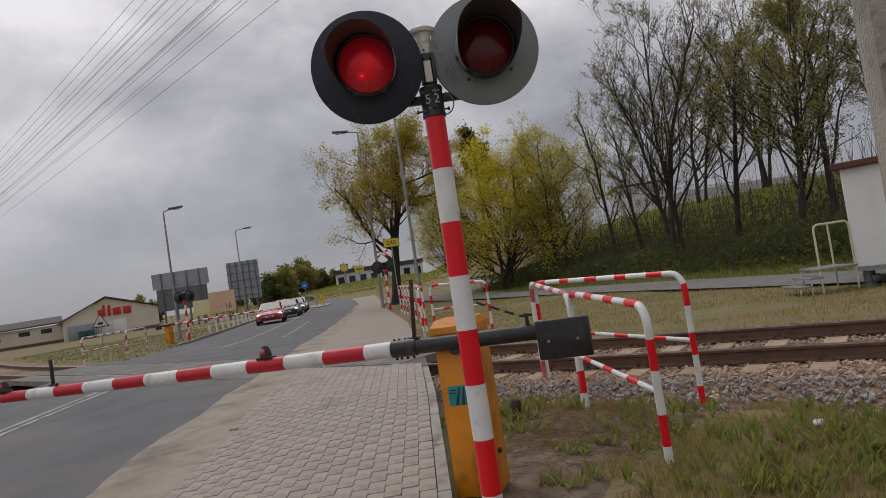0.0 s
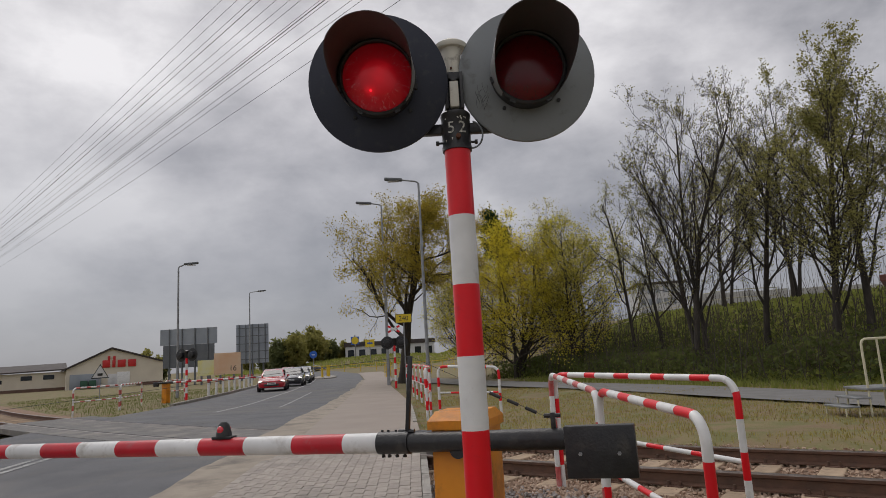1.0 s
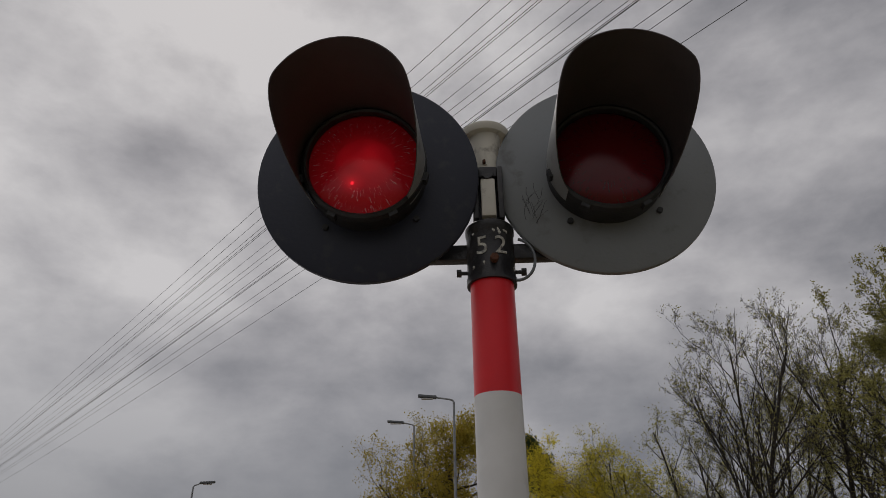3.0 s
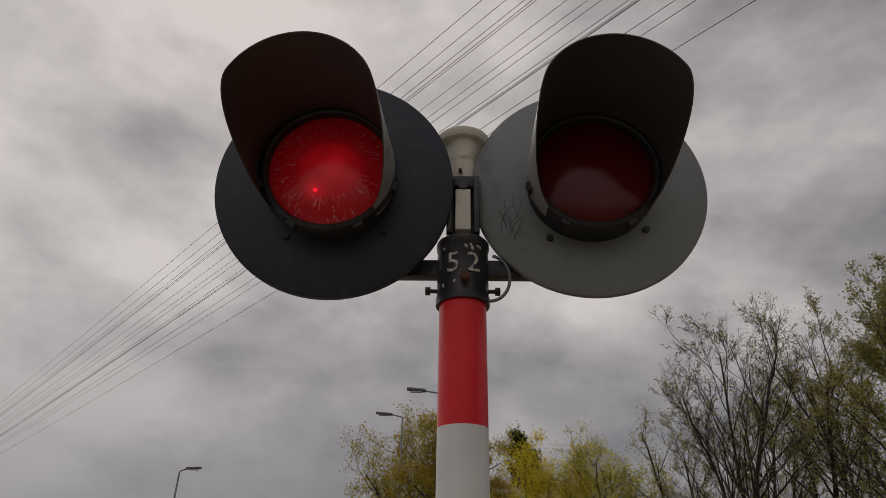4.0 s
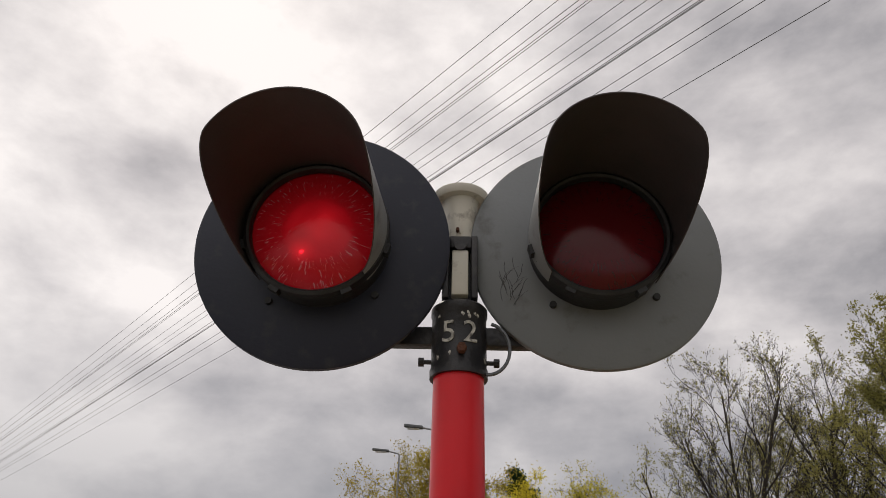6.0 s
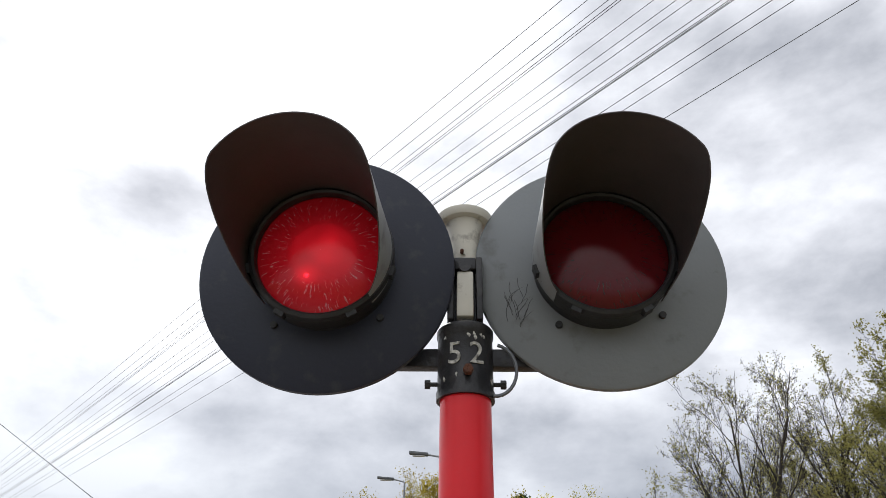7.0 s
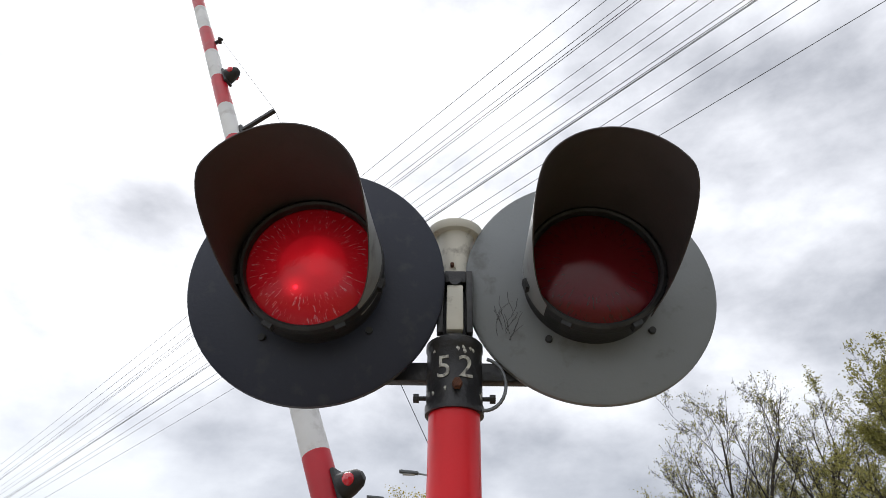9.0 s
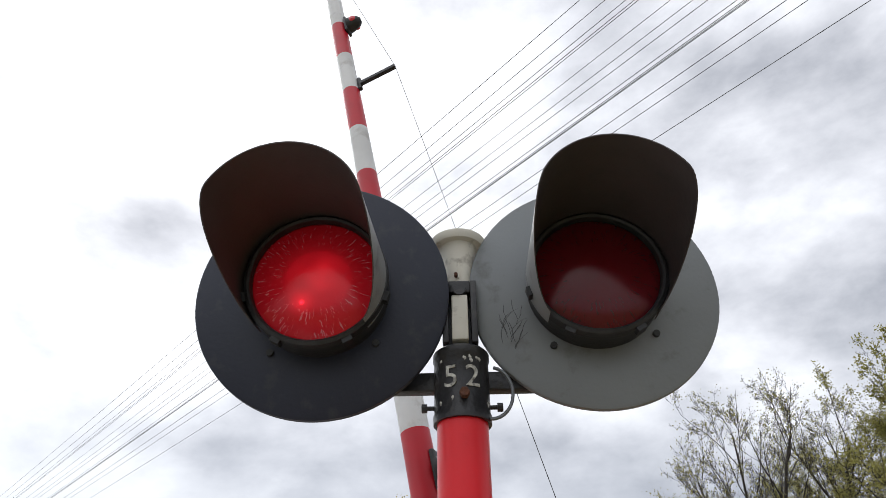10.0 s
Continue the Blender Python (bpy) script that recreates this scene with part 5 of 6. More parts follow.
def grass():
    rng = np.random.default_rng(17)

    def scatter(n, x0, x1, y0, y1, test):
        out = []
        while len(out) < n:
            x, y = rng.uniform(x0, x1), rng.uniform(y0, y1)
            if test(x, y):
                out.append((x, y, land(x, y) - 0.01))
        return out

    def near(x, y):
        s, u = track_uv(x, y)
        patch = noise.noise((x * 1.1, y * 1.1, 7.0)) + 0.6 * noise.noise((x * 3.1, y * 3.1, 2.0))
        bald = math.hypot((x - 0.9) / 1.1, (y - 1.3) / 0.8) < 1.0
        return u < -1.9 and x > edge(PAVE_R, y) + 0.1 and patch > (0.35 if bald else -0.12)

    def field(x, y):
        s, u = track_uv(x, y)
        return 1.9 < u and bank_v(x, y) < 3.2 and x > edge(PAVE_R, y) + 0.1 and noise.noise((x * 0.5, y * 0.5, 7.0)) > -0.3

    def bankfoot(x, y):
        return 2.4 < bank_v(x, y) < 5.5

    def left(x, y):
        s, u = track_uv(x, y)
        return abs(u) > 2.0 and x < edge(ROAD_L, y) - 0.3

    blades("grass_tufts", "uneven green grass beside the track", "grass_blade", scatter(46000, -0.1, 7, -6, 5, near), 0.02, 0.11, 0.0032, rng)
    blades("dry_grass", "dry straw grass beside the track", "dry_blade", scatter(30000, -0.1, 7, -6, 5, near), 0.02, 0.10, 0.0028, rng, 1.2)
    blades("field_grass", "short yellowing grass beyond the track", "dry_blade", scatter(6000, -1, 12, 4, 24, field), 0.02, 0.08, 0.007, rng)
    blades("field_tufts", "green tufts beyond the track", "grass_blade", scatter(30000, -1, 12, 4, 24, field), 0.02, 0.09, 0.007, rng)
    blades("bank_edge_grass", "bright green grass along the bank", "weed", scatter(9000, 2, 16, 2, 30, bankfoot), 0.08, 0.3, 0.012, rng)
    blades("verge_grass", "dull green grass across the road", "verge_blade", scatter(14000, -30, -10, 16, 50, left), 0.04, 0.13, 0.013, rng)
    blades("mound_grass", "bright green grass on the mound beyond the road", "bank_blade", scatter(7000, -45, 20, 128, 160, lambda x, y: True), 0.3, 0.6, 0.12, rng)
    # broad-leaved weeds by the post and railing
    for cx, cy, n, h, spread in [(a, b, int(c * 0.5), d * 0.85, e * 1.35) for a, b, c, d, e in ((0.55, 2.2, 60, 0.26, 0.42), (0.35, 1.75, 26, 0.2, 0.25), (1.5, 0.55, 40, 0.2, 0.35), (1.0, -0.25, 22, 0.18, 0.3), (2.1, 0.3, 60, 0.17, 0.6), (2.4, -0.3, 60, 0.2, 0.6), (0.45, -0.05, 16, 0.22, 0.3), (2.9, 0.9, 36, 0.2, 0.6), (1.3, 1.2, 22, 0.18, 0.4), (1.75, -0.3, 46, 0.24, 0.4), (2.3, 0.05, 46, 0.24, 0.45), (1.4, -0.35, 30, 0.2, 0.35), (2.0, -0.7, 40, 0.22, 0.5), (0.8, 0.75, 24, 0.2, 0.3), (1.6, 1.5, 30, 0.22, 0.4))]:
        vs, fs = [], []
        for i in range(n):
            x, y = cx + rng.normal(0, spread / 2), cy + rng.normal(0, spread / 2)
            z = land(x, y) - 0.01
            for j in range(7):
                a, l = rng.uniform(0, 6.283), rng.uniform(0.4, 1.0) * h
                e = rng.uniform(0.7, 1.35)
                dx, dy, dz = math.cos(a) * math.cos(e) * l, math.sin(a) * math.cos(e) * l, math.sin(e) * l
                w = 0.008 + 0.008 * rng.random()
                px, py = -math.sin(a) * w, math.cos(a) * w
                k = len(vs)
                vs += [(x, y, z), (x + dx * 0.5 + px, y + dy * 0.5 + py, z + dz * 0.55), (x + dx, y + dy, z + dz * 0.92), (x + dx * 0.5 - px, y + dy * 0.5 - py, z + dz * 0.55)]
                fs.append((k, k + 1, k + 2, k + 3))
        tagged(new("weeds", arrays_mesh("weeds", vs, fs, "weed")), "leafy green weeds in the dry grass", "weeds", kind="stuff")
    # dead stalks on the bare earth
    vs, fs = [], []
    for i in range(2600):
        x, y = rng.normal(0.85, 0.5), rng.normal(1.3, 0.55)
        if x < 0.1:
            continue
        z = land(x, y) + rng.uniform(0.0, 0.03)
        a, l = rng.uniform(0, 6.283), rng.uniform(0.04, 0.22)
        dx, dy = l * math.cos(a), l * math.sin(a)
        k = len(vs)
        w = 0.0025
        vs += [(x - dy / l * w, y + dx / l * w, z), (x + dy / l * w, y - dx / l * w, z), (x + dx, y + dy, z + rng.uniform(-0.01, 0.04)), (x, y, z + 0.005)]
        fs += [(k, k + 1, k + 2), (k, k + 2, k + 3)]
    tagged(new("dead_stalks", arrays_mesh("dead_stalks", vs, fs, "dry_blade")), "dead stalks littering the bare earth", "stalks", kind="stuff")
    # patch of bare earth by the barrier machine
    bm = bmesh.new()
    for cx, cy, rx, ry in ((0.75, 1.15, 1.0, 1.15), (0.35, 0.15, 0.55, 0.75)):
        ring = []
        c = bm.verts.new((cx, cy, land(cx, cy) + 0.012))
        mids, rims = [], []
        for i in range(28):
            a = 2 * math.pi * i / 28
            for f, lst in ((0.5, mids), (1.0 + 0.25 * noise.noise((math.cos(a) * 2, math.sin(a) * 2, cx)), rims)):
                x, y = cx + rx * f * math.cos(a), cy + ry * f * math.sin(a)
                x = max(x, edge(PAVE_R, y) + 0.06)
                lst.append(bm.verts.new((x, y, land(x, y) + (0.014 if f < 0.8 else -0.02))))
        for i in range(28):
            k = (i + 1) % 28
            bm.faces.new((c, mids[i], mids[k]))
            bm.faces.new((mids[i], rims[i], rims[k], mids[k]))
    tagged(part("earth_patch", bm, "dirt"), "bare trodden earth by the barrier machine", "earth", kind="structure")
    # dandelions, a pale rag and a stump
    vs, fs = [], []
    for x, y in ((1.98, 1.28), (2.03, 1.33), (1.94, 1.24), (2.4, 2.0), (0.7, 2.6), (0.85, 2.7)):
        z = land(x, y) + rng.uniform(0.08, 0.14)
        k = len(vs)
        vs.append((x, y, z + 0.012))
        for i in range(8):
            vs.append((x + 0.018 * math.cos(i * 0.785), y + 0.018 * math.sin(i * 0.785), z))
        fs += [(k, k + 1 + i, k + 1 + (i + 1) % 8) for i in range(8)]
    tagged(new("dandelions", arrays_mesh("dandelions", vs, fs, "sign_yellow")), "yellow dandelion heads in the grass", "flowers", kind="stuff")
    bm = bmesh.new()
    bmesh.ops.create_icosphere(bm, subdivisions=3, radius=1.0)
    for v in bm.verts:
        n = noise.noise(v.co * 1.7) * 0.45 + noise.noise(v.co * 4) * 0.2
        v.co = Vector((v.co.x * 0.10 * (1 + n), v.co.y * 0.05 * (1 + n), v.co.z * 0.022 * (1 + 1.5 * n)))
    tagged(part("rag", bm, "pale_panel", at=pose(2.32, 0.41, land(2.32, 0.41) + 0.02, 0, 0, 10)), "crumpled pale rag lying in the grass", "rag")
    bm = bmesh.new()
    lathe(bm, [(0.001, 0.17), (0.035, 0.165), (0.05, 0.13), (0.055, 0.0), (0.06, -0.05)], 14)
    for v in bm.verts:
        v.co.x *= 1 + 0.3 * noise.noise(v.co * 30)
    tagged(part("stump", bm, "bark", at=pose(0.43, 2.05, land(0.43, 2.05), 4, 6, 0)), "short weathered wooden stump in the weeds", "stump")


grass()


# ---- telegraph line along the railway ----
LINE_DIR = Vector((-0.682, 0.731, 0.0))
LINE_SIDE = Vector((0.731, 0.682, 0.0))
# height of each crossarm and where its wires sit along it
WIRES = ((8.62, (-0.69, -0.48, 0.08, 0.26)), (8.24, (-0.54, -0.45, 0.11, 0.42)), (7.86, (-0.73, 0.06, 0.10, 0.58)), (7.50, (-0.13, 0.13, 0.735)))


def telegraph_pole(m):
    t = thing("telegraph_pole", "old tarred telegraph pole with crossarms and insulators", "telegraph pole", "telegraph poles", m)
    bm = bmesh.new()
    tube(bm, (0, 0, -0.3), (0, 0, 8.9), 0.15, 0.09, 14)
    part("pole", bm, "telegraph", t)
    for z, offs in WIRES:
        bm = bmesh.new()
        box(bm, -0.82, -0.05, z - 0.16, 0.82, 0.05, z - 0.08, 0.008)
        arm = part("crossarm", bm, "telegraph", t)
        for o in offs:
            bm = bmesh.new()
            lathe(bm, [(0.001, z + 0.05), (0.03, z + 0.04), (0.035, z + 0.0), (0.05, z - 0.05), (0.03, z - 0.05)], 10)
            bmesh.ops.translate(bm, vec=(o, 0, 0), verts=bm.verts[:])
            tube(bm, (o, 0, z - 0.1), (o, 0, z - 0.03), 0.01, 0.01, 6)
            part("insulator", bm, "ceramic", arm)
    return t


def telegraph_line():
    base = Vector((-26.2, 33.6, 0.0)) - LINE_SIDE * 0.25
    yaw = math.degrees(math.atan2(LINE_SIDE.y, LINE_SIDE.x))
    spots = [base + LINE_DIR * d for d in (60.0, 0.0, -60.0)]
    first = telegraph_pole(pose(*spots[1], 0, 0, yaw))
    for p in (spots[0], spots[2]):
        copy_thing(first, pose(*p, 0, 0, yaw))
    for z, offs in WIRES:
        for i, o in enumerate(offs):
            bm = bmesh.new()
            pts = []
            for a, b in zip(spots, spots[1:]):
                for k in range(14):
                    f = k / 14
                    p = a.lerp(b, f) + LINE_SIDE * o
                    pts.append((p.x, p.y, z - 0.55 * 4 * f * (1 - f) * (0.8 + 0.1 * i) * 0.5))
            p = spots[2] + LINE_SIDE * o
            pts.append((p.x, p.y, z))
            sweep(bm, pts, 0.0042, 5)
            tagged(part("line_wire", bm, "wire"), "thin overhead telegraph wire along the railway", "wire", "telegraph wires")


telegraph_line()


# ---- street lamps and signs ----
def street_lamp(x, y, h, arm, yaw, label, head_len=0.75, r=0.075, base=0.0):
    """A conical steel post with a bent arm that reaches along its own -x."""
    t = thing("street_lamp", label, "street lamp", "street lamps", pose(x, y, base, 0, 0, yaw))
    bm = bmesh.new()
    tube(bm, (0, 0, -0.1), (0, 0, 1.2), r * 1.25, r * 1.25, 16)
    tube(bm, (0, 0, 1.2), (0, 0, h - 0.1), r, r * 0.6, 16)
    part("post", bm, "galv", t)
    bm = bmesh.new()
    pts = [(0, 0, h - 0.25), (0, 0, h - 0.1), (-0.06, 0, h - 0.02), (-0.2, 0, h + 0.02), (-arm, 0, h + 0.10)]
    sweep(bm, pts, r * 0.5, 10)
    part("arm", bm, "galv", t)
    bm = bmesh.new()
    box(bm, -arm - head_len, -0.13, h + 0.05, -arm + 0.05, 0.13, h + 0.17, 0.04)
    for v in bm.verts:
        f = (-arm - v.co.x) / head_len
        v.co.z += 0.06 * f
        v.co.y *= 1 - 0.35 * max(0, f - 0.5)
    hd = part("lamp_head", bm, "lamp_grey", t, "flat grey lamp head, unlit")
    bm = bmesh.new()
    box(bm, -arm - head_len * 0.8, -0.09, h + 0.03, -arm - 0.1, 0.09, h + 0.06, 0.01)
    part("glass", bm, "pale_panel", hd)
    return t


street_lamp(-0.53, 24.0, 8.95, 0.75, 2, "grey steel street lamp on the pavement beyond the track", 0.72)
street_lamp(-2.85, 33.0, 10.2, 0.6, 4, "tall grey street lamp beside the road", 0.85)
street_lamp(-14.8, 34.0, 7.45, 0.35, 192, "grey steel street lamp across the road", 0.75)
street_lamp(-18.1, 60.0, 8.7, 0.8, 194, "distant grey street lamp across the road", 0.75)


def post_sign(name, label, category, x, y, yaw, parts, h, r=0.03, mat_post="galv", base=0.0):
    t = thing(name, label, category, "", pose(x, y, base, 0, 0, yaw))
    bm = bmesh.new()
    tube(bm, (0, 0.03, -0.1), (0, 0.03, h), r, r, 10)
    part("post", bm, mat_post, t)
    for pname, outline, z, m, depth in parts:
        bm = bmesh.new()
        f = [bm.verts.new((px, -depth, z + pz)) for px, pz in outline]
        k = [bm.verts.new((px, -depth + 0.012, z + pz)) for px, pz in outline]
        bm.faces.new(f)
        bm.faces.new(k[::-1])
        for i in range(len(f)):
            j = (i + 1) % len(f)
            bm.faces.new((f[i], k[i], k[j], f[j]))
        bmesh.ops.recalc_face_normals(bm, faces=bm.faces[:])
        part(pname, bm, m, t, smooth=False)
    return t


def rect(w, h, cx=0.0):
    return [(cx - w / 2, -h / 2), (cx + w / 2, -h / 2), (cx + w / 2, h / 2), (cx - w / 2, h / 2)]


def disc(r, n=20, cx=0.0):
    return [(cx + r * math.cos(2 * math.pi * i / n), r * math.sin(2 * math.pi * i / n)) for i in range(n)]


# yellow route board
rt = post_sign("route_sign", "yellow road number board on a thin post", "road sign", -1.6, 27.0, 3, [("board", rect(0.72, 0.38), 3.25, "sign_yellow", 0.02), ("border", rect(0.76, 0.42), 3.25, "ink", 0.012)], 3.45)
text_mesh("route_number", "240", 0.30, "ink", rt, Matrix.Translation((0, -0.024, 3.245)) @ pose(0, 0, 0, 90), 0.002)


post_sign("lane_sign", "small orange and white board on a tall post", "road sign", -2.78, 32.7, 4, [("board", rect(0.62, 0.34), 7.0, "sign_orange", 0.06), ("stripe", rect(0.62, 0.10), 7.0, "white", 0.075)], 7.2, 0.04)


def far_signal(x, y, yaw, label):
    """A crossing signal turned away: banded post, cross, and the backs of its two lamps."""
    t = thing("crossing_signal", label, "crossing signal", "distant crossing signals", pose(x, y, 0, 0, 0, yaw))
    for i in range(7):
        bm = bmesh.new()
        tube(bm, (0, 0, 0.3 * i - (0.1 if i == 0 else 0)), (0, 0, 0.3 * i + 0.3), 0.06, 0.06, 14, caps=False)
        part("post_band", bm, "white" if i % 2 else "red", t)
    for sx in (-1, 1):
        bm = bmesh.new()
        lathe(bm, [(0.001, 0.02), (0.33, 0.02), (0.335, 0.0), (0.19, -0.01), (0.17, -0.16), (0.001, -0.18)], 28, "y")
        bmesh.ops.translate(bm, vec=(sx * 0.36, 0, 2.25), verts=bm.verts[:])
        part("lamp_back", bm, "black", t)
    bm = bmesh.new()
    box(bm, -0.35, -0.02, 2.08, 0.35, 0.02, 2.13)
    lathe(bm, [(0.07, 2.1), (0.09, 2.3), (0.15, 2.45), (0.001, 2.5)], 16)
    part("bracket", bm, "black", t)
    return t


far_signal(-13.15, 31.0, 158, "crossing signal across the road, seen from behind")
fs2 = far_signal(-2.3, 30.5, 180, "crossing signal beside the pavement beyond the track, seen from behind")
for ang in (28, -28):
    for x0, x1, m in ((-0.34, -0.17, "red"), (-0.17, 0.17, "white"), (0.17, 0.34, "red")):
        bm = bmesh.new()
        box(bm, x0, -0.01, -0.05, x1, 0.01, 0.05)
        part("cross_board", bm, m, fs2, "", pose(0, -0.05 - 0.001 * ang, 2.95, 0, ang, 0))
tri = [(-0.45, -0.26), (0.45, -0.26), (0.0, 0.52)]
ts = post_sign("warning_sign", "triangular warning sign across the track", "road sign", -22.2, 40.0, 20, [("board", tri, 1.62, "pale_panel", 0.02), ("border", [(x * 1.2, z * 1.2 - 0.015) for x, z in tri], 1.62, "ink", 0.01), ("emblem", rect(0.3, 0.16), 1.55, "ink", 0.03)], 1.9)
post_sign("direction_sign", "round blue direction sign at the bend", "road sign", -21.4, 110.0, 5, [("disc", disc(0.65), 3.4, "sign_blue", 0.03), ("arrow", rect(0.5, 0.16), 3.35, "white", 0.05)], 4.0, 0.06, base=-0.3)
post_sign("shop_sign", "yellow and blue shop sign on a mast", "shop sign", -18.8, 148.0, 3, [("board", rect(1.9, 1.8), 6.3, "sign_blue", 0.05), ("disc", disc(0.85), 6.3, "sign_yellow", 0.09)], 7.6, 0.12)
post_sign("shop_sign", "small yellow shop sign on a mast", "shop sign", -14.6, 140.0, 3, [("board", rect(2.0, 1.6), 5.3, "sign_yellow", 0.05), ("bar", rect(1.2, 0.35), 5.3, "sign_blue", 0.08)], 6.0, 0.1)


# ---- billboards ----
def billboard(x0, y0, x1, y1, z0, z1, label, front, ribs=4, legs=3, rows=0, two=None, back=True):
    d = Vector((x1 - x0, y1 - y0, 0))
    w = d.length
    t = thing("billboard", label, "billboard", "billboards", pose(x0, y0, 0, 0, 0, math.degrees(math.atan2(d.y, d.x))))
    bm = bmesh.new()
    box(bm, 0, 0, z0, w, 0.06, two or z1, 0.01)
    part("panel", bm, front, t, smooth=False)
    if two:
        bm = bmesh.new()
        box(bm, -0.35, 0.02, two + 0.02, w + 0.3, 0.08, z1, 0.01)
        part("panel", bm, "pane_grey", t, "pale translucent upper panel", smooth=False)
    for i in range(ribs):
        bm = bmesh.new()
        xx = w * (i + 0.5) / ribs
        box(bm, xx - 0.05, -0.12, z0 - 0.1, xx + 0.05, -0.01, z1)
        part("rib", bm, "lamp_grey", t)
    for i in range(rows):
        bm = bmesh.new()
        zz = z0 + (z1 - z0) * (i + 0.5) / rows
        box(bm, 0, -0.16, zz - 0.04, w, -0.13, zz + 0.04)
        part("rail", bm, "lamp_grey", t)
    for i in range(legs):
        bm = bmesh.new()
        xx = w * (i + 0.5) / legs
        box(bm, xx - 0.09, -0.1, -0.1, xx + 0.09, 0.06, z0)
        part("leg", bm, "lamp_grey", t)
    return t


M["pane_grey"] = mat("pane_grey", (0.30, 0.33, 0.37), (0.24, 0.27, 0.31), 0.6, 0.5)
billboard(-30.6, 70.0, -24.9, 70.0, 1.9, 6.2, "large grey billboard seen from behind", "sign_grey", 4, 4, two=4.4)
billboard(-24.9, 78.0, -20.9, 78.0, 2.0, 6.8, "tall lattice billboard seen from behind", "pane_grey", 5, 3, 5)
ad = billboard(-25.3, 66.0, -23.6, 66.0, 0.9, 2.5, "low yellow poster board", "ad_a", 0, 2)
ad2 = billboard(-23.6, 66.0, -20.8, 66.0, 0.9, 3.15, "peach coloured poster board", "ad_b", 0, 2)
text_mesh("poster_figure", "16", 0.8, "ink", ad2, Matrix.Translation((2.0, -0.01, 1.5)) @ pose(0, 0, 0, 90), 0.002)


# ---- buildings ----
def prism(bm, base, z0, z1, mi=0):
    lo = [bm.verts.new((x, y, z0)) for x, y in base]
    hi = [bm.verts.new((x, y, z1)) for x, y in base]
    n = len(base)
    for i in range(n):
        bm.faces.new((lo[i], lo[(i + 1) % n], hi[(i + 1) % n], hi[i])).material_index = mi
    bm.faces.new(hi).material_index = mi
    bm.faces.new(lo[::-1]).material_index = mi


